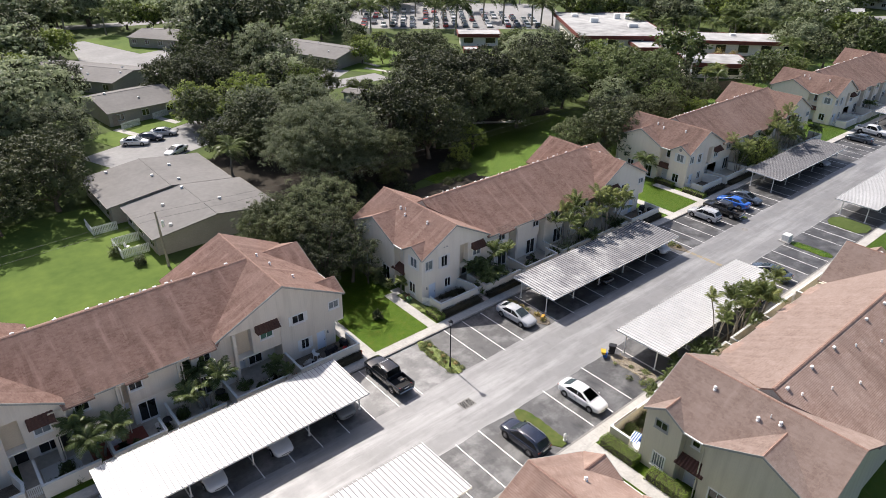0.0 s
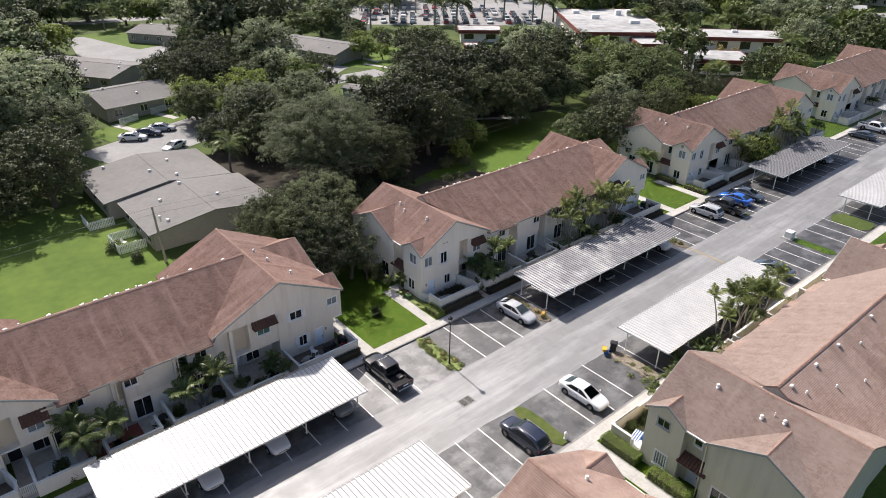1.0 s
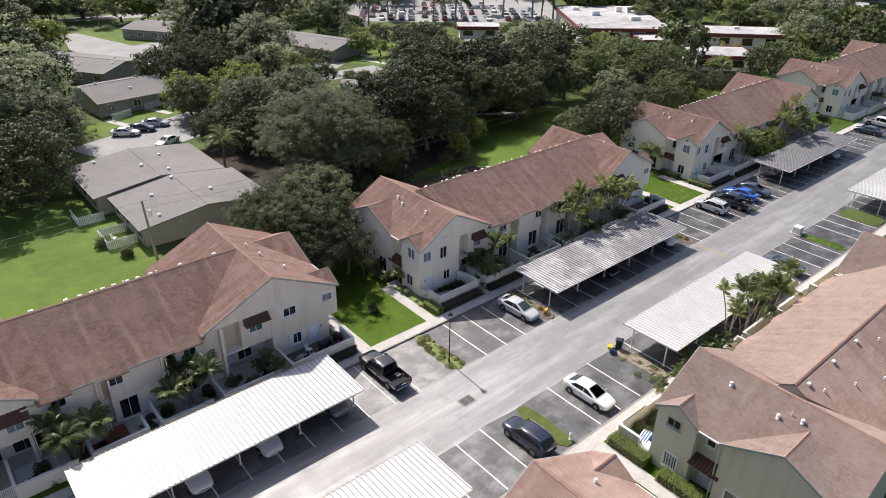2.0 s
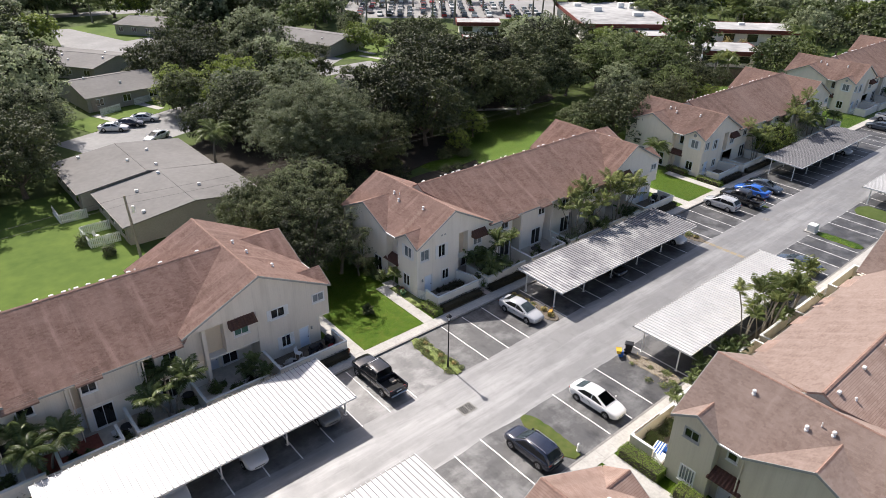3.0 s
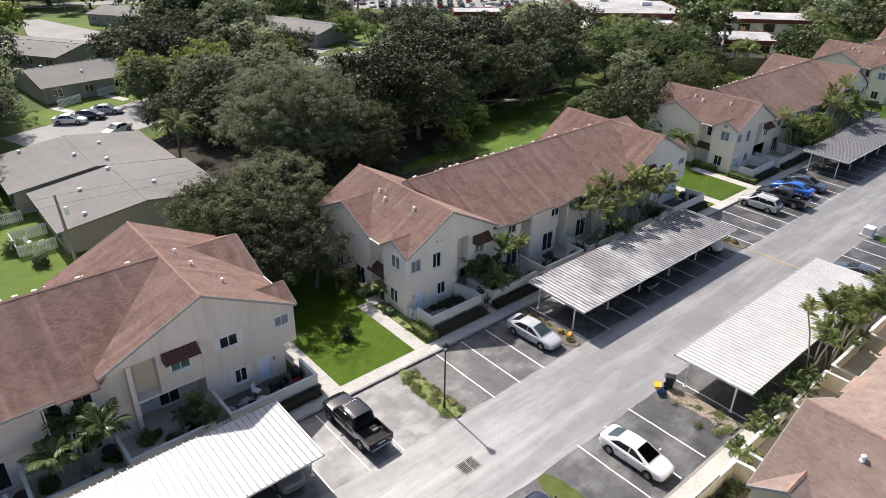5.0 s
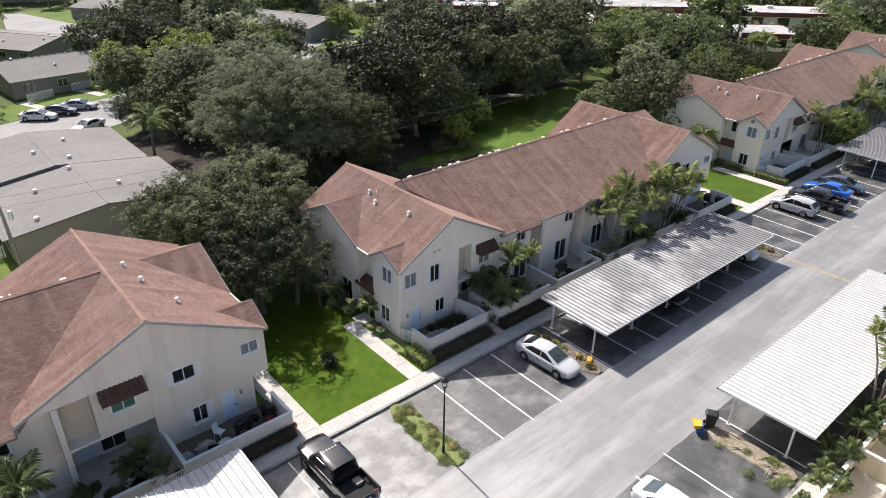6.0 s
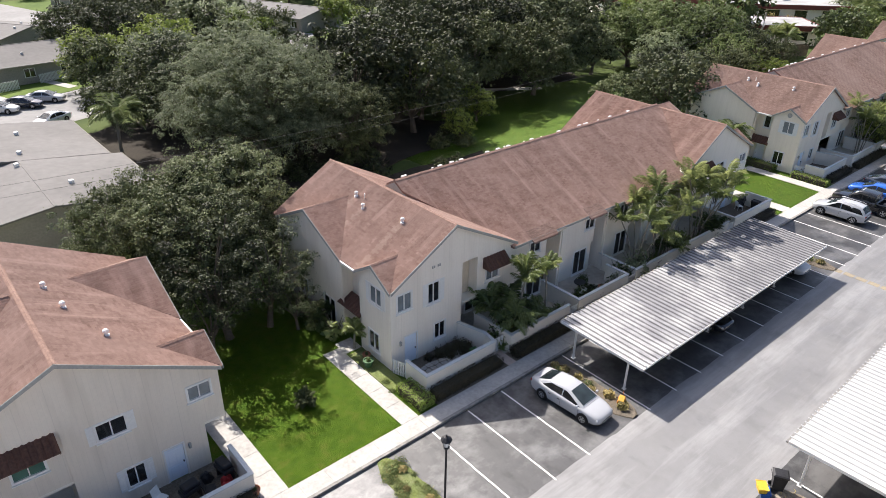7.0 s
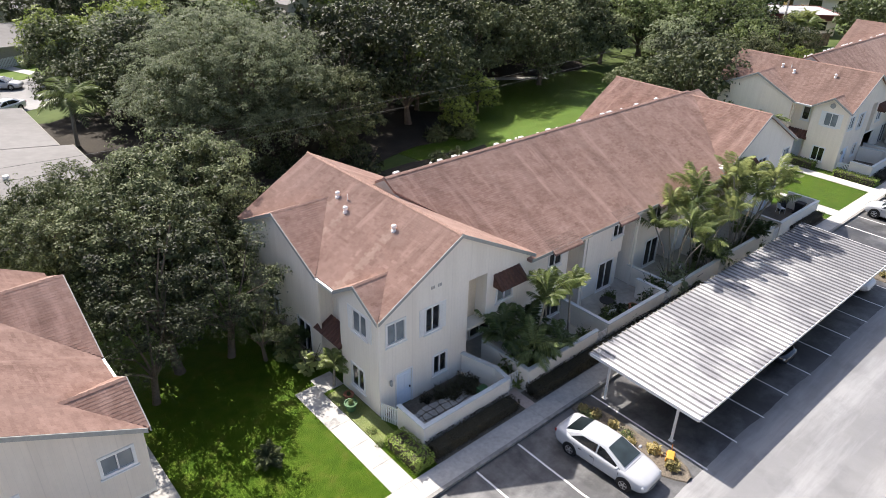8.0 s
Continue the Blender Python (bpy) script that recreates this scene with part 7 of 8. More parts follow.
# courts and roads behind
def patch(name, x, y, w, d, rz, mat, label, z):
    bm = bmesh.new()
    box(bm, (-w / 2, -d / 2, -0.15), (w / 2, d / 2, 0.0))
    return single(name, bm, M[mat], label, name.replace("_", " "), kind="structure", m=pose(x, y, z, 0, 0, rz))


patch("road", -2.0, 77.0, 30, 13, 20, "court", "pale asphalt court outside the bungalows", -0.02)
patch("road", 16.0, 148.0, 40, 14, 60, "court", "pale asphalt court outside the bungalows", -0.024)
patch("road", 10.0, 164.0, 14, 34, -8, "court", "pale asphalt turning area", -0.028)
patch("road", 45.0, 102.0, 40, 7, 35, "court", "pale asphalt lane between trees", -0.032)
patch("road", 62.0, 196.0, 200, 8, -12, "court", "pale street beyond the bungalows", -0.036)
patch("parking_lot", 131.0, 151.0, 78, 56, -38, "court", "crowded school parking lot", -0.04)
patch("lawn", 236.0, 48.0, 60, 18, -30, "far_lawn", "sunlit lawn by the far street", -0.034)
patch("road", 256.0, 50.0, 130, 9, -30, "court", "pale street beyond the palms", -0.03)
patch("pavement", -7.5, 87.0, 1.4, 7, 20, "concrete", "pale concrete path to a bungalow", 0.02)
patch("pavement", 1.0, 90.5, 1.4, 7, 20, "concrete", "pale concrete path to a bungalow", 0.02)
patch("lawn", 44.0, 36.0, 44, 18, 8, "lawn", "sunlit lawn behind the row", -0.01)
patch("lawn", -3.0, 88.0, 22, 8, 20, "far_lawn", "green lawn by the bungalows", -0.015)
patch("lawn", 18.5, 170.0, 11, 30, 15, "far_lawn", "green lawn by the street", -0.017)
patch("road", 47.0, 93.5, 18, 6.5, 0, "court", "pale asphalt lane by a shed", -0.021)
patch("pavement", 58.6, 98.5, 1.3, 9, 20, "concrete", "curved pale path across the lawn", 0.02)
patch("pavement", 60.5, 106.0, 1.3, 8, 8, "concrete", "curved pale path across the lawn", 0.024)
patch("lawn", 62.0, 112.0, 26, 24, 30, "far_lawn", "green lawn by the lane", -0.019)
patch("lawn", -61.0, 37.5, 83, 37, 0, "far_lawn", "wide sunny lawn behind the row", 0.106)
patch("pavement", 46.5, 52.0, 24, 1.2, -31.5, "concrete", "narrow pale path across the lawn", 0.02)

def shade_sheet(x, y, w, d, rz, z):
    """A dark sheet with a ragged edge, its colour standing in for shade under trees."""
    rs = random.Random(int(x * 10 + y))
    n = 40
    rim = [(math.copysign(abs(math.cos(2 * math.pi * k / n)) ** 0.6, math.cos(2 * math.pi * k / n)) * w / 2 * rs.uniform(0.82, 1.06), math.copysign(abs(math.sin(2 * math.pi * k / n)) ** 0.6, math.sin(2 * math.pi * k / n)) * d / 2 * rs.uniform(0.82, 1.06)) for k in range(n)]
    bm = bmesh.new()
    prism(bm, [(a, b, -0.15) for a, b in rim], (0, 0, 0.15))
    single("leaf_litter", bm, M["shade_sheet"], "dark ragged sheet painting in the shade under the oaks", "leaf litter", kind="structure", m=pose(x, y, z, 0, 0, rz))


shade_sheet(13.0, 45.5, 46, 29, 8, 0.002)
shade_sheet(11.0, 26.3, 42, 9, 4, 0.112)
shade_sheet(2.0, 57.5, 15, 16, 5, 0.006)
shade_sheet(48.0, 57.0, 44, 14, -20, 0.004)
shade_sheet(88.0, 33.0, 46, 20, 0, 0.008)

bm = bmesh.new()
bevelled(bm, (-11.5, -0.12, -0.1), (11.5, 0.12, 2.0), 0.03)
single("boundary_wall", bm, M["stucco"], "pale boundary wall by the school lot", "wall", kind="structure", m=pose(85.5, 150.5, 0, 0, 0, 81))

# cars in the school lot
def far_car(paint, label):
    c = thing("parked_car", pose(0, 0, 0), label, "car", "cars in the school lot")
    bm = bmesh.new()
    loft(bm, [[(-w, y, 0.25), (w, y, 0.25), (w, y, z - 0.12), (w * 0.92, y, z), (-w * 0.92, y, z), (-w, y, z - 0.12)] for y, w, z in ((-2.25, 0.7, 0.75), (-2.1, 0.86, 0.95), (-1.0, 0.9, 0.98), (1.0, 0.9, 0.95), (1.9, 0.85, 0.82), (2.25, 0.68, 0.62))])
    part("body", bm, M["paint_" + paint], c, smooth=True)
    bm = bmesh.new()
    loft(bm, [[(-w, y, 0.93), (w, y, 0.93), (w * 0.82, y, z), (-w * 0.82, y, z)] for y, w, z in ((-1.75, 0.80, 0.97), (-1.0, 0.84, 1.38), (0.2, 0.84, 1.42), (1.15, 0.80, 0.97))])
    part("cabin_glass", bm, M["carglass"], c)
    bm = bmesh.new()
    bevelled(bm, (-0.66, -1.0, 1.37), (0.66, 0.25, 1.45), 0.03)
    part("roof", bm, M["paint_" + paint], c)
    bm = bmesh.new()
    for sx in (-1, 1):
        for y in (-1.35, 1.35):
            lathe(bm, [(0.32, sx * 0.72), (0.32, sx * 0.9), (0.2, sx * 0.91)], 10, (0, y, 0.32), "x")
    part("tyres", bm, M["rubber"], c)
    return c


rnd = random.Random(11)
LOT = [far_car(q, "%s car in the crowded school lot" % q) for q in ("white", "silver", "slate", "black", "white", "red")]
fresh = list(LOT)
for i in range(6):
    for j in range(18):
        if rnd.random() < 0.82 and i * j < 62:
            a = radians(-38)
            lx, ly = -33 + j * 3.3 + 1.4 * (j // 6) + rnd.uniform(-0.2, 0.2), -24 + 9.0 * (i // 2) + 5.4 * (i % 2) + 3.0 * (i // 2)
            m = pose(131 + lx * math.cos(a) - ly * math.sin(a), 151 + lx * math.sin(a) + ly * math.cos(a), 0.0, 0, 0, -38 + rnd.choice((0, 180)) + rnd.uniform(-3, 3))
            if fresh:
                fresh.pop().matrix_basis = m
            else:
                copy_thing(rnd.choice(LOT), m)


# ---- flat-roofed school ----
def flat_block(x, y, w, d, h, rz, label, units=()):
    b = thing("school_building", pose(x, y, 0, 0, 0, rz), label, "school building")
    bm = bmesh.new()
    box(bm, (-w / 2 + 0.9, -d / 2 + 0.9, -0.1), (w / 2 - 0.9, d / 2 - 0.9, h - 0.9))
    part("wall", bm, M["stucco"], b)
    bm = bmesh.new()
    for p, q in (((-w / 2, -d / 2), (w / 2, -d / 2 + 0.25)), ((-w / 2, d / 2 - 0.25), (w / 2, d / 2)), ((-w / 2, -d / 2 + 0.25), (-w / 2 + 0.25, d / 2 - 0.25)), ((w / 2 - 0.25, -d / 2 + 0.25), (w / 2, d / 2 - 0.25))):
        box(bm, (*p, h - 1.0), (*q, h))
    part("fascia", bm, M["maroon"], b, "maroon roof edge")
    bm = bmesh.new()
    box(bm, (-w / 2 + 0.25, -d / 2 + 0.25, h - 0.9), (w / 2 - 0.25, d / 2 - 0.25, h - 0.08))
    part("roof", bm, M["flat_white"], b, "white flat roof")
    n = max(2, int(w / 6))
    for i in range(n):
        u = -w / 2 + w * (i + 0.5) / n
        bm = bmesh.new()
        box(bm, (u - 1.4, -d / 2 + 0.84, 0.9), (u + 1.4, -d / 2 + 0.92, h - 1.3))
        part("window", bm, M["glass"], b)
    for u, v, a, c, e in units:
        bm = bmesh.new()
        bevelled(bm, (u - a, v - c, h - 0.1), (u + a, v + c, h + e), 0.06)
        part("roof_unit", bm, M["galv"], b, "grey rooftop machine")
    return b


flat_block(138, 88, 27, 41, 5.0, -38, "large flat white-roofed school with maroon edge", ((-4, 2, 1.2, 0.9, 1.2), (5, 9, 0.9, 0.8, 1.4), (8, 8, 0.7, 0.7, 1.6), (-8, 12, 1.0, 1.0, 0.8), (6, -6, 1.4, 1.0, 0.9)))
flat_block(150, 58, 44, 13, 4.2, -45, "long low white-roofed school wing with maroon edge", ((5, 2, 0.8, 0.6, 0.6),))
flat_block(124.5, 44.0, 16, 12, 3.8, -45, "small white-roofed school annexe")
flat_block(127, 66.5, 7, 11, 3.6, -38, "low maroon-edged link between school blocks")
flat_block(101.5, 107.5, 13, 8, 3.6, -38, "small maroon-edged school office")
flat_block(86.5, 94.5, 4.0, 4.0, 2.8, -38, "small white shed with a blue sign")
bungalow(38.0, 78.6, 4.0, 4.4, 30, 2.3, 2.6, "small pale utility shed between trees", 0, False, "flat_grey", "cap")

# ---- lamp, poles, wires ----
lamp = thing("street_lamp", pose(-6.17, -5.19, 0.1) @ Matrix.Scale(1.047, 4), "slim black post-top street lamp in the planting strip", "street lamp")
bm = bmesh.new()
tube(bm, [(0, 0, -0.1), (0, 0, 0.5), (0, 0, 0.55), (0, 0, 4.55)], [0.085, 0.08, 0.055, 0.045], 10)
part("post", bm, M["dark"], lamp, smooth=True)
bm = bmesh.new()
lathe(bm, [(0.06, 4.55), (0.13, 4.60), (0.15, 4.66), (0.11, 4.68)], 8)
lathe(bm, [(0.24, 5.02), (0.25, 5.05), (0.12, 5.18), (0.04, 5.22), (0.03, 5.3)], 8)
for k in range(4):
    a = math.pi / 2 * k
    tube(bm, [(0.11 * math.cos(a), 0.11 * math.sin(a), 4.66), (0.21 * math.cos(a), 0.21 * math.sin(a), 5.03)], 0.012, 4)
part("lantern_frame", bm, M["dark"], lamp)
bm = bmesh.new()
lathe(bm, [(0.095, 4.685), (0.19, 5.015)], 8)
part("lantern_glass", bm, M["lamp_clear"], lamp)


def utility_pole(x, y, h, label, lean=(0, 0), arm=True):
    p = thing("utility_pole", pose(x, y, 0), label, "utility pole", "utility poles")
    bm = bmesh.new()
    tube(bm, [(0, 0, -0.3), (lean[0] * 0.5, lean[1] * 0.5, h / 2), (lean[0], lean[1], h)], [0.17, 0.15, 0.11], 9)
    part("post", bm, M["pole"], p, smooth=True)
    if arm:
        bm = bmesh.new()
        box(bm, (lean[0] - 0.06, lean[1] - 1.1, h - 0.6), (lean[0] + 0.06, lean[1] + 1.1, h - 0.48))
        part("crossarm", bm, M["pole"], p)
    bm = bmesh.new()
    lathe(bm, [(0.16, h - 2.1), (0.18, h - 2.05), (0.18, h - 1.35), (0.12, h - 1.3)], 10, (0.3, 0, 0))
    part("transformer", bm, M["galv"], p)
    return p


utility_pole(-20.2, 31.6, 7.6, "weathered grey wooden utility pole on the back lawn", (-0.3, 0.1), False)
utility_pole(89.0, 29.5, 10.2, "weathered grey wooden utility pole among trees", (0.3, 0.0), False)
utility_pole(176.0, 30.0, 9.0, "weathered wooden utility pole by the far street")


def wire(p, q, sag, label):
    bm = bmesh.new()
    p, q = Vector(p), Vector(q)
    n = 24
    pts = [tuple(p.lerp(q, i / n) - Vector((0, 0, sag * 4 * (i / n) * (1 - i / n)))) for i in range(n + 1)]
    tube(bm, pts, 0.012, 4)
    single("overhead_wire", bm, M["wire"], label, "overhead wire", "overhead wires")


for dz, dy in ((0.0, 0.0), (-0.9, 0.1)):
    wire((-20.4, 31.7 + dy, 7.5 + dz), (89.2, 29.5 + dy, 10.0 + dz), 2.0, "thin sagging overhead wire behind the row")
    wire((-20.4, 31.7 + dy, 7.5 + dz), (-90, 33 + dy, 8.5 + dz), 1.2, "thin sagging overhead wire across the back lawn")

# ---- bins, boxes and small things ----
def wheelie(x, y, rz):
    b = thing("wheeled_bin", pose(x, y, 0.01, 0, 0, rz), "black wheeled rubbish bin beside the carport", "rubbish bin")
    bm = bmesh.new()
    loft(bm, [[(-w, -d, z), (w, -d, z), (w, d, z), (-w, d, z)] for w, d, z in ((0.22, 0.24, 0.06), (0.28, 0.32, 0.95), (0.30, 0.34, 0.98), (0.30, 0.34, 1.02))])
    part("body", bm, M["dark"], b)
    bm = bmesh.new()
    loft(bm, [[(-w, -d, z), (w, -d, z), (w, d, z), (-w, d, z)] for w, d, z in ((0.32, 0.37, 1.02), (0.32, 0.37, 1.06), (0.26, 0.28, 1.11))])
    part("lid", bm, M["dark"], b)
    for s in (-1, 1):
        bm = bmesh.new()
        lathe(bm, [(0.12, s * 0.24 - 0.03), (0.12, s * 0.24 + 0.03)], 12, (0, 0.27, 0.12), "x")
        part("wheel", bm, M["rubber"], b)
    bm = bmesh.new()
    tube(bm, [(-0.24, 0.40, 0.98), (0.24, 0.40, 0.98)], 0.02, 6)
    part("handle", bm, M["dark"], b)


def crate(x, y, z, rz, mat, label):
    b = thing("recycling_box", pose(x, y, z, 0, 0, rz), label, "recycling box", "recycling boxes")
    bm = bmesh.new()
    w0, w1, d0, d1, h = 0.24, 0.30, 0.17, 0.22, 0.34
    loft(bm, [[(-w0, -d0, 0), (w0, -d0, 0), (w0, d0, 0), (-w0, d0, 0)], [(-w1, -d1, h), (w1, -d1, h), (w1, d1, h), (-w1, d1, h)], [(-w1 - 0.03, -d1 - 0.03, h), (w1 + 0.03, -d1 - 0.03, h), (w1 + 0.03, d1 + 0.03, h), (-w1 - 0.03, d1 + 0.03, h)], [(-w1 + 0.02, -d1 + 0.02, h - 0.02), (w1 - 0.02, -d1 + 0.02, h - 0.02), (w1 - 0.02, d1 - 0.02, h - 0.02), (-w1 + 0.02, d1 - 0.02, h - 0.02)]])
    part("tub", bm, M[mat], b)


wheelie(7.95, -13.95, 30)
crate(7.1, -13.75, 0.0, 35, "bin_blue", "blue plastic recycling box on the asphalt")
crate(6.95, -13.6, 0.335, 42, "bin_yellow", "yellow plastic recycling box stacked on a blue one")
wheelie(39.0, 3.2, 0)

# pad-mounted electric box across the drive
b = thing("utility_box", pose(46.6, -13.3, 0.0), "pale grey metal utility box on a concrete pad", "utility box")
bm = bmesh.new()
bevelled(bm, (-0.55, -0.5, 0.1), (0.55, 0.5, 1.0), 0.04)
part("cabinet", bm, M["cap"], b)
bm = bmesh.new()
box(bm, (-0.75, -0.7, -0.05), (0.75, 0.7, 0.12))
part("pad", bm, M["concrete"], b)

# fire hydrant on the grass strip
h = thing("fire_hydrant", pose(-5.1, -19.0, 0.1), "white fire hydrant at the end of the grass strip", "fire hydrant")
bm = bmesh.new()
lathe(bm, [(0.16, -0.05), (0.16, 0.03), (0.11, 0.06), (0.11, 0.5), (0.15, 0.52), (0.15, 0.56), (0.12, 0.62), (0.06, 0.70), (0.03, 0.76)], 12)
part("barrel", bm, M["white"], h)
for s in (-1, 1):
    bm = bmesh.new()
    lathe(bm, [(0.06, s * 0.08), (0.06, s * 0.17), (0.045, s * 0.19)], 10, (0, 0, 0.4), "x")
    part("outlet", bm, M["white"], h)

# pots and patio clutter
def pot(x, y, r, mat, label, sc=0.8):
    p = thing("plant_pot", pose(x, y, 0.1), label, "plant pot", "plant pots")
    bm = bmesh.new()
    lathe(bm, [(r * 0.7, 0), (r, r * 1.35), (r * 1.12, r * 1.37), (r * 1.12, r * 1.6), (r * 0.95, r * 1.6), (r * 0.9, r * 1.4)], 14)
    part("pot", bm, M[mat], p)
    again(dark_bush, x, y, x * 77, r * sc, 0.1 + r * 1.35, "small leafy plant in a pot")


pot(-2.1, 6.7, 0.30, "pot_green", "green glazed pot by the path")
pot(-1.75, 7.4, 0.24, "terracotta", "terracotta pot by the path")
pot(-12.0, 1.95, 0.26, "terracotta", "terracotta pot at the patio corner")
pot(8.0, 3.0, 0.25, "dark", "black pot inside the patio")
pot(10.9, 2.6, 0.3, "dark", "black pot inside the patio")
pot(16.2, 3.2, 0.28, "terracotta", "terracotta pot inside the patio")
pot(21.5, 2.8, 0.26, "terracotta", "terracotta pot inside the patio")


def chair(x, y, rz, mat="white", label="white plastic patio chair"):
    c = thing("patio_chair", pose(x, y, 0.115, 0, 0, rz), label, "patio chair", "patio chairs")
    bm = bmesh.new()
    bevelled(bm, (-0.25, -0.25, 0.40), (0.25, 0.25, 0.45), 0.02)
    part("seat", bm, M[mat], c)
    bm = bmesh.new()
    prism(bm, [(-0.25, 0.22, 0.45), (0.25, 0.22, 0.45), (0.23, 0.34, 0.92), (-0.23, 0.34, 0.92)], (0, 0.035, 0))
    part("backrest", bm, M[mat], c)
    for a in (-0.22, 0.22):
        for e in (-0.22, 0.22):
            bm = bmesh.new()
            tube(bm, [(a * 1.1, e * 1.1, 0), (a, e, 0.41)], 0.02, 6)
            part("leg", bm, M[mat], c)


for x, y, rz in ((-31.2, 3.6, 20), (-30.0, 3.4, 120), (-15.6, 4.2, 30), (-21.0, 3.6, 200), (14.3, 3.6, 160), (38.0, 4.2, 60), (22.3, 3.4, 10)):
    chair(x, y, rz)
chair(-13.6, 3.3, 70, "dark", "dark metal patio chair")
chair(-16.4, 3.2, 150, "dark", "dark metal patio chair")


def grill(x, y, rz):
    g = thing("barbecue", pose(x, y, 0.115, 0, 0, rz), "covered dark barbecue on a patio", "barbecue")
    bm = bmesh.new()
    bevelled(bm, (-0.5, -0.28, 0.55), (0.5, 0.28, 0.8), 0.04)
    part("firebox", bm, M["dark"], g)
    bm = bmesh.new()
    bevelled(bm, (-0.42, -0.26, 0.8), (0.42, 0.26, 1.08), 0.1, 2)
    part("hood", bm, M["dark"], g)
    for a in (-0.4, 0.4):
        bm = bmesh.new()
        box(bm, (a - 0.03, -0.2, 0), (a + 0.03, 0.2, 0.56))
        part("leg", bm, M["dark"], g)


grill(-14.4, 3.6, 10)
grill(-12.6, 3.9, 100)
grill(38.7, 4.4, 10)


def bundle(x, y, w, d, h, mat, label, seed):
    """A crumpled heap of cloth or bags."""
    bm = bmesh.new()
    bmesh.ops.create_icosphere(bm, subdivisions=3, radius=1)
    rs = random.Random(seed)
    for v in bm.verts:
        n = noise.noise(v.co * 2.2 + Vector((seed, 0, 0)))
        v.co = Vector((v.co.x * w, v.co.y * d, max(-0.05, v.co.z) * h)) * (1 + 0.35 * n)
    single("tarpaulin", bm, M[mat], label, "heap", m=pose(x, y, 0.13), smooth=True)


bundle(-15.0, 2.9, 0.7, 0.4, 0.45, "purple", "purple cover heaped over patio things", 3)
bundle(-16.6, 3.9, 0.6, 0.35, 0.4, "trim", "grey tarpaulin heaped over patio things", 4)
bundle(-17.3, 3.0, 0.5, 0.3, 0.4, "purple", "purple and grey cushions in a heap", 6)
bundle(-12.9, 3.0, 0.35, 0.3, 0.55, "red", "red bag in the patio corner", 7)
for k, (x, y, w, d, h, mat) in enumerate(((-17.8, 3.8, 0.4, 0.3, 0.35, "trim"), (-16.0, 2.8, 0.45, 0.3, 0.3, "dark"), (-15.6, 3.5, 0.4, 0.35, 0.3, "cap"), (-14.2, 2.9, 0.35, 0.3, 0.4, "wood"), (-13.4, 4.3, 0.3, 0.3, 0.5, "dark"), (-12.7, 3.5, 0.28, 0.25, 0.6, "red"))):
    bundle(x, y, w, d, h, mat, "crumpled bags and covers heaped in a crowded patio", 20 + k)
bundle(9.4, 2.6, 0.4, 0.3, 0.3, "bin_blue", "blue tarpaulin folded on the patio", 9)

# toy wagon in the planting strip
w = thing("toy_wagon", pose(7.2, -5.2, 0.14, 0, 0, 25) @ Matrix.Scale(0.66, 4), "yellow and orange plastic toy cart in the mulch", "toy cart")
bm = bmesh.new()
bevelled(bm, (-0.45, -0.26, 0.14), (0.45, 0.26, 0.42), 0.06, 2)
part("tub", bm, M["toy"], w)
bm = bmesh.new()
tube(bm, [(0.45, 0, 0.2), (0.75, 0, 0.35), (0.85, 0, 0.6)], 0.025, 6)
part("handle", bm, M["orange"], w)
for sx in (-0.3, 0.3):
    for sy in (-0.27, 0.27):
        bm = bmesh.new()
        lathe(bm, [(0.13, -0.04), (0.13, 0.04)], 12)
        for v in bm.verts:
            v.co = Vector((sx + v.co.x, sy + v.co.z, 0.13 + v.co.y))
        part("wheel", bm, M["orange"], w)

# flagstones in the end yard
yard = thing("flagstone_patch", pose(0.9, 3.6, 0.112), "grey crazy-paved flagstones in the walled yard", "paving")
rs = random.Random(8)
nx, ny = 9, 5
corner = {(i, j): (-1.55 + 3.9 * i / nx + rs.uniform(-0.11, 0.11), -1.05 + 2.0 * j / ny + rs.uniform(-0.10, 0.10)) for i in range(nx + 1) for j in range(ny + 1)}
for i in range(nx):
    for j in range(ny):
        quad = [corner[i, j], corner[i + 1, j], corner[i + 1, j + 1], corner[i, j + 1]]
        cx, cy = sum(q[0] for q in quad) / 4, sum(q[1] for q in quad) / 4
        ring_pts = []
        for k in range(4):
            p, q = quad[k], quad[(k + 1) % 4]
            for f in (0.12, 0.88):
                x, y = p[0] + (q[0] - p[0]) * f, p[1] + (q[1] - p[1]) * f
                ring_pts.append((cx + (x - cx) * 0.88, cy + (y - cy) * 0.86, -0.01))
        bm = bmesh.new()
        prism(bm, ring_pts, (0, 0, 0.035 + rs.uniform(0, 0.012)))
        part("flagstone", bm, M["stone"], yard)

# wheel stops and roots
rs = random.Random(4)
for k in range(7):
    bm = bmesh.new()
    x, y = rs.uniform(7.2, 8.4), rs.uniform(-18.8, -14.4)
    a = rs.uniform(0, 6)
    pts = [(0, 0, 0.02), (0.4 * math.cos(a), 0.4 * math.sin(a), 0.09), (0.9 * math.cos(a + 0.5), 0.9 * math.sin(a + 0.5), 0.03)]
    tube(bm, pts, [0.06, 0.05, 0.015], 6)
    single("root", bm, M["wood"], "grey weathered root in the mulch", "root", "roots", m=pose(x, y, 0.1), smooth=True)

chair(-22.7, 39.2, 40)
chair(-21.9, 38.1, 200)

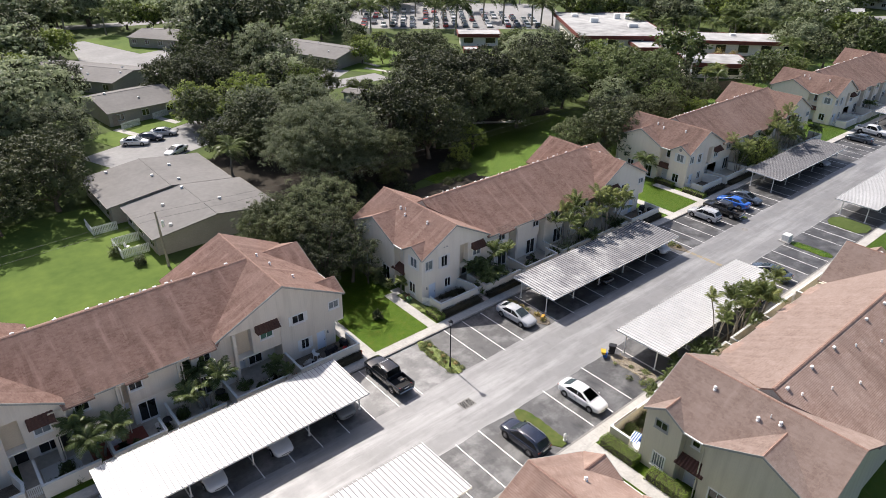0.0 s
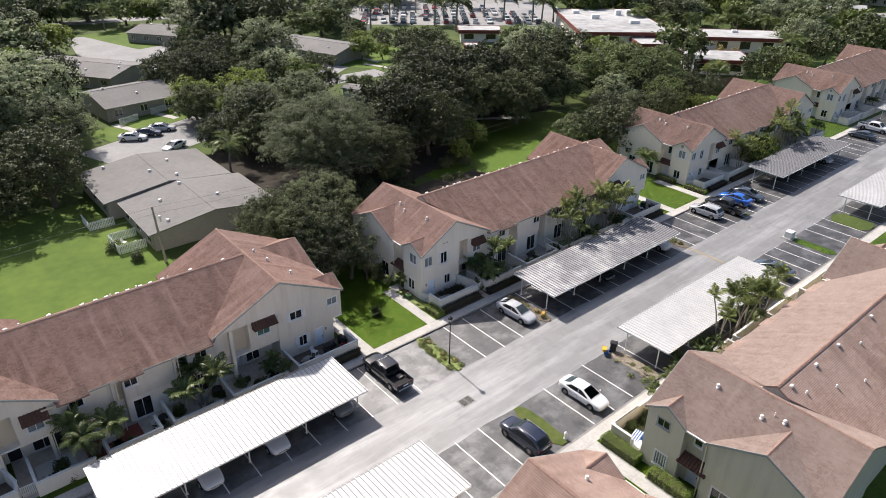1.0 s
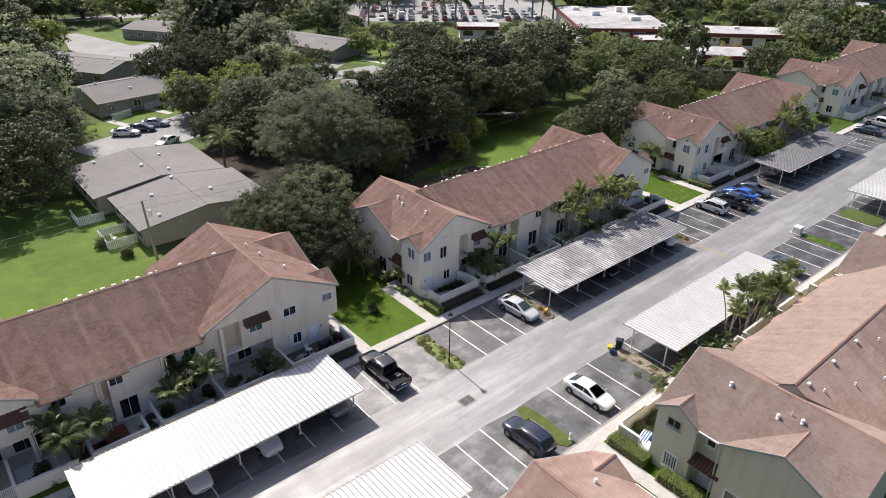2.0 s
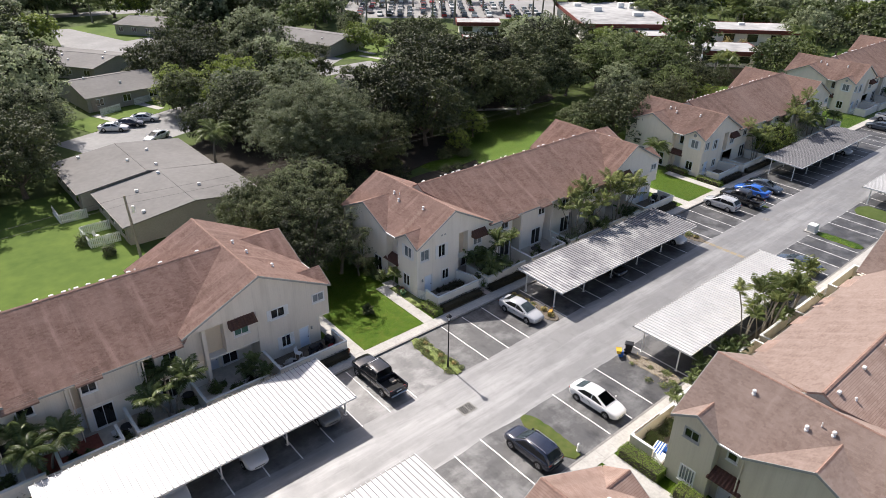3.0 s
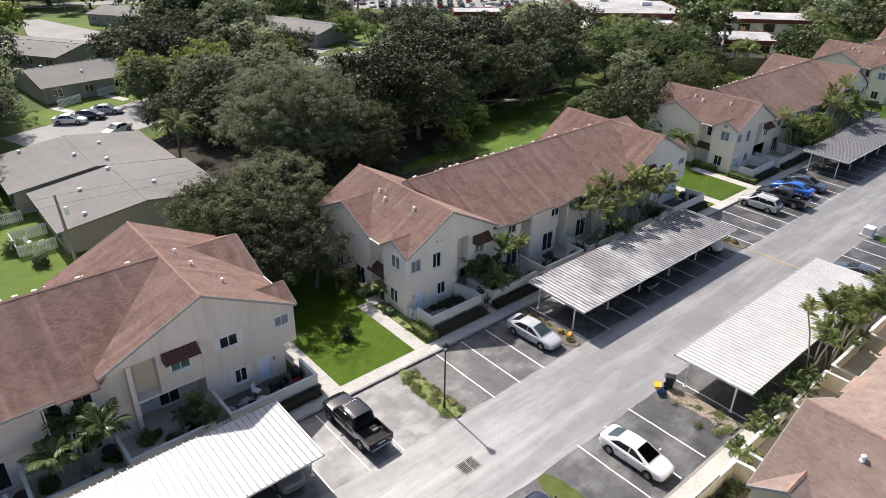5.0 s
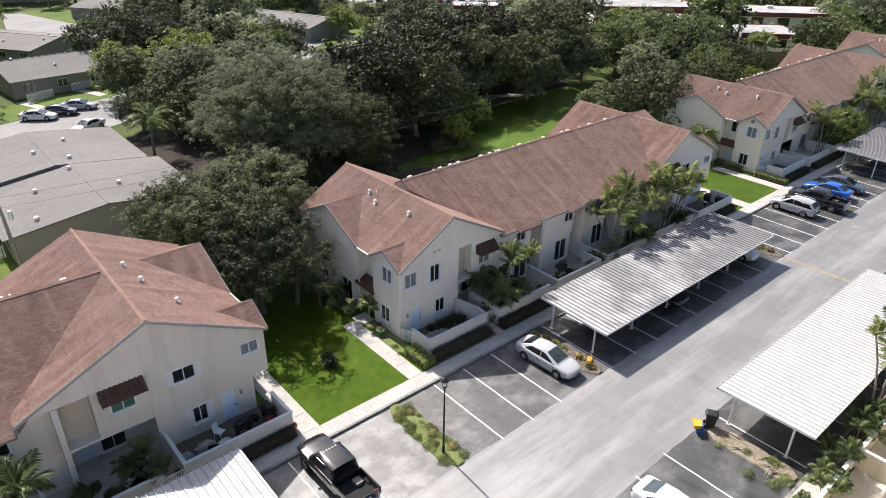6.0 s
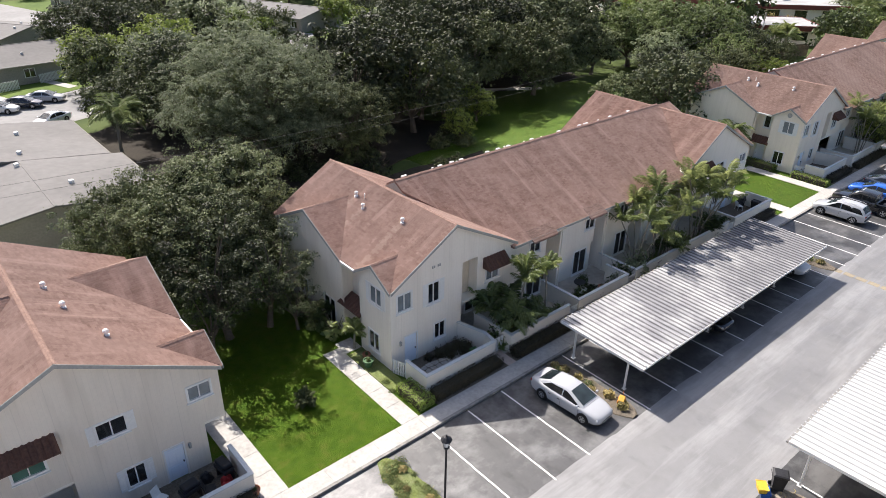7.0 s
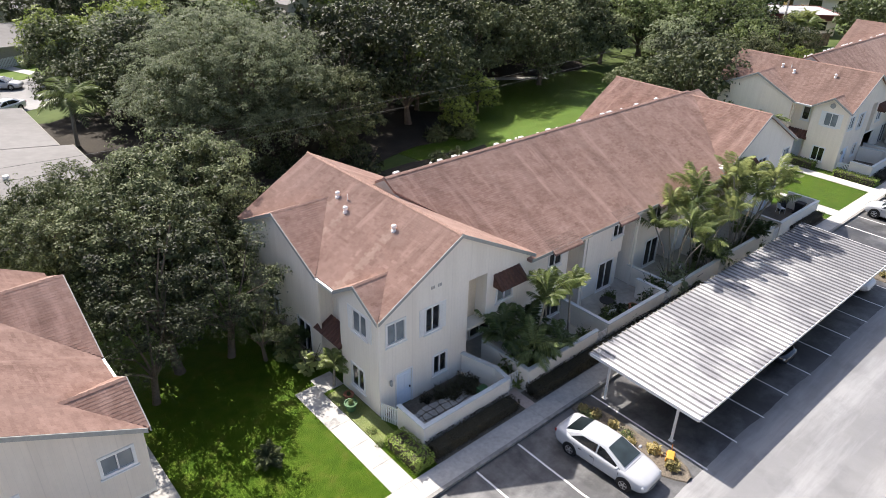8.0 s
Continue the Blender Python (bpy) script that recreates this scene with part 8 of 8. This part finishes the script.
# what stands about in the walled yards
def table(x, y, r=0.45, mat="dark", label="round dark metal patio table"):
    t = thing("patio_table", pose(x, y, 0.115), label, "patio table", "patio tables")
    bm = bmesh.new()
    lathe(bm, [(0.03, 0.68), (r, 0.68), (r, 0.72), (0.03, 0.725)], 18)
    part("tabletop", bm, M[mat], t)
    bm = bmesh.new()
    tube(bm, [(0, 0, 0.0), (0, 0, 0.69)], 0.035, 8)
    part("column", bm, M[mat], t)
    bm = bmesh.new()
    lathe(bm, [(0.26, 0.0), (0.24, 0.03), (0.04, 0.06)], 14)
    part("base", bm, M[mat], t)


def planter(x, y, w, d, h, mat, label, rz=0):
    t = thing("planter_box", pose(x, y, 0.11, 0, 0, rz), label, "planter", "planters")
    bm = bmesh.new()
    loft(bm, [[(-a, -b, z), (a, -b, z), (a, b, z), (-a, b, z)] for a, b, z in ((w * 0.44, d * 0.44, 0), (w / 2, d / 2, h), (w / 2 - 0.03, d / 2 - 0.03, h), (w / 2 - 0.04, d / 2 - 0.04, h - 0.06))])
    part("box", bm, M[mat], t)
    bm = bmesh.new()
    box(bm, (-w / 2 + 0.05, -d / 2 + 0.05, h - 0.10), (w / 2 - 0.05, d / 2 - 0.05, h - 0.055))
    part("earth", bm, M["soil"], t)


def storage(x, y, w, d, h, mat, label, rz=0):
    t = thing("storage_box", pose(x, y, 0.115, 0, 0, rz), label, "storage box", "storage boxes")
    bm = bmesh.new()
    bevelled(bm, (-w / 2, -d / 2, 0), (w / 2, d / 2, h), 0.02)
    part("body", bm, M[mat], t)
    bm = bmesh.new()
    bevelled(bm, (-w / 2 - 0.02, -d / 2 - 0.02, h + 0.002), (w / 2 + 0.02, d / 2 + 0.02, h + 0.06), 0.025)
    part("lid", bm, M[mat], t)


rs = random.Random(21)
BUSH = "dark leafy shrub crowding a walled patio"
for u0, u1 in ((-45.5, -42.0), (-40.5, -37.5), (-37.0, -33.0), (-32.0, -28.0), (-27.0, -23.0), (-22.5, -19.0), (13.0, 16.0), (23.5, 27.0), (28.0, 32.0)):
    for k in range(5):
        again(dark_bush, rs.uniform(u0, u1), rs.choice((2.55, 2.8, 3.4, 4.6)) + rs.uniform(-0.2, 0.2), rs.uniform(0, 360), rs.uniform(0.45, 0.95), 0.1, BUSH)
    again(fern, rs.uniform(u0, u1), rs.uniform(2.6, 3.6), rs.uniform(0, 360), rs.uniform(0.6, 1.0), 0.11, "low spiky fern in a patio bed")
for x, y in ((-30.4, 4.0), (-20.2, 4.3), (15.0, 4.3), (-25.4, 4.6)):
    table(x, y)
planter(-18.4, 2.7, 0.9, 0.4, 0.4, "terracotta", "long terracotta planter box by the patio wall")
planter(-24.6, 2.7, 1.0, 0.4, 0.35, "wood", "weathered wooden planter box by the patio wall")
planter(11.9, 2.75, 0.9, 0.4, 0.35, "cap", "pale planter box inside the patio wall")
storage(-27.0, 4.6, 1.0, 0.5, 0.55, "trim", "grey plastic storage box on a patio")
storage(3.6, 3.1, 0.9, 0.5, 0.5, "pot_green", "sage green storage box in the walled yard", 90)
storage(-34.6, 4.7, 0.8, 0.5, 0.6, "white", "white storage box on a patio")
bm = bmesh.new()
box(bm, (-36.6, 2.3, 0.10), (-32.2, 5.5, 0.121))
single("patio_paving", bm, M["red_tile"], "worn red tiled patio floor", "patio floor")
bm = bmesh.new()
box(bm, (-40.2, 2.3, 0.10), (-37.4, 5.5, 0.121))
single("patio_paving", bm, M["cap"], "pale painted patio floor", "patio floor")
banana = put(shrub(57, 0.9, 0.9, 1.7, "palm_green", "broad-leaved tropical plant against the house wall", 0.55, 46), -2.0, 10.6, 0, 1, 0.1)
for x, y, sc in ((-2.1, 11.6, 0.8), (-2.3, 13.4, 1.0), (-2.0, 14.9, 0.9), (-2.6, 12.4, 0.7), (-2.2, 16.4, 0.9)):
    again(banana, x, y, x * 300 + y * 40, sc, 0.1)
for x, y, sc in ((-2.0, 12.6, 0.62), (-2.2, 14.2, 0.7), (-2.0, 15.6, 0.6), (18.0, 3.0, 0.75)):
    again(sea, x, y, x * 90, sc, 0.1, "large-leaved tropical shrub against the house")

# side yard of the row across the drive: plank screen and plants
screen = thing("plank_screen", pose(-1.7, -21.35, 0.1), "brown weathered plank screen at the side yard", "screen")
for k in range(22):
    bm = bmesh.new()
    box(bm, (0.02 + k * 0.145, -0.02, 0.0), (0.15 + k * 0.145, 0.02, 1.55 + 0.02 * math.sin(k * 5)))
    part("plank", bm, M["wood"], screen)
for z in (0.35, 1.2):
    bm = bmesh.new()
    box(bm, (0.0, 0.022, z), (3.2, 0.06, z + 0.09))
    part("rail", bm, M["wood"], screen)

# house number on the gable, as plain bars
for k, u in enumerate((3.10, 3.24, 3.52, 3.66)):
    bm = bmesh.new()
    box(bm, (u, -0.022, 6.14), (u + 0.085, -0.002, 6.30))
    H2.put("number_bar", bm, M["trim"])
for x, y, sc in ((5.9, 3.2, 1.5), (6.9, 2.9, 1.3), (7.6, 4.2, 1.4), (8.6, 3.0, 1.1), (10.4, 2.7, 0.8), (11.3, 3.0, 0.9)):
    again(dark_bush, x, y, x * 60, sc, 0.1, "tall dark leafy shrub in a walled patio")
# fallen palm stalks and leaf litter in the dry strip
rs = random.Random(17)
for k in range(16):
    x, y, a = rs.uniform(7.1, 8.5), rs.uniform(-19.2, -14.3), rs.uniform(0, 6)
    n = rs.uniform(0.25, 0.6)
    bm = bmesh.new()
    tube(bm, [(0, 0, 0.01), (n * 0.5 * math.cos(a), n * 0.5 * math.sin(a), 0.05), (n * math.cos(a + 0.4), n * math.sin(a + 0.4), 0.015)], [0.022, 0.018, 0.006], 5)
    single("dead_stalk", bm, M["straw"], "dry fallen palm stalk on the mulch", "palm stalk", "palm stalks", m=pose(x, y, 0.085), smooth=True)

for x, y, sc in ((-0.9, -21.9, 0.6), (0.2, -21.8, 0.8), (1.4, -22.0, 0.7), (2.4, -21.9, 0.8)):
    again(dark_bush, x, y, x * 80, sc, 0.1, "leafy shrub along the plank screen")
    again(weed, x + 0.5, y - 0.3, x * 50, sc * 1.3, 0.1, "low green weeds in a mulched bed")
storage(-1.3, -23.5, 1.0, 0.6, 0.4, "white", "white plastic storage box in the side yard", 10)
storage(-0.2, -23.3, 0.5, 0.35, 0.3, "bin_blue", "blue plastic storage box in the side yard", 30)
# mulched beds under the patio walls
for x0, x1 in ((-1.1, 4.6), (5.3, 22.3), (34.7, 39.8), (51.8, 66.3)):
    bm = bmesh.new()
    box(bm, (x0, 1.285, 0.05), (x1, 2.36, 0.108))
    single("planting_bed", bm, M["soil"], "dark mulched bed under the patio wall", "planting bed", kind="structure")

for x0, x1 in ((4.62, 5.28), (-18.2, -17.4), (22.4, 23.2)):
    bm = bmesh.new()
    box(bm, (x0, 1.285, 0.05), (x1, 2.7, 0.122))
    single("entry_slab", bm, M["pink"], "worn pinkish concrete slab at a patio gate", "paving slab", kind="structure")
# striped table top in the side yard
t = thing("slatted_bench", pose(-0.6, -22.9, 0.11, 0, 0, 12), "blue and white slatted garden bench in the side yard", "bench")
for k in range(8):
    bm = bmesh.new()
    box(bm, (-0.7, -0.4 + k * 0.1, 0.44), (0.7, -0.32 + k * 0.1, 0.47))
    part("slat", bm, M["white" if k % 2 else "bin_blue"], t)
for a in (-0.6, 0.6):
    bm = bmesh.new()
    box(bm, (a - 0.04, -0.38, 0.0), (a + 0.04, 0.38, 0.438))
    part("leg", bm, M["white"], t)
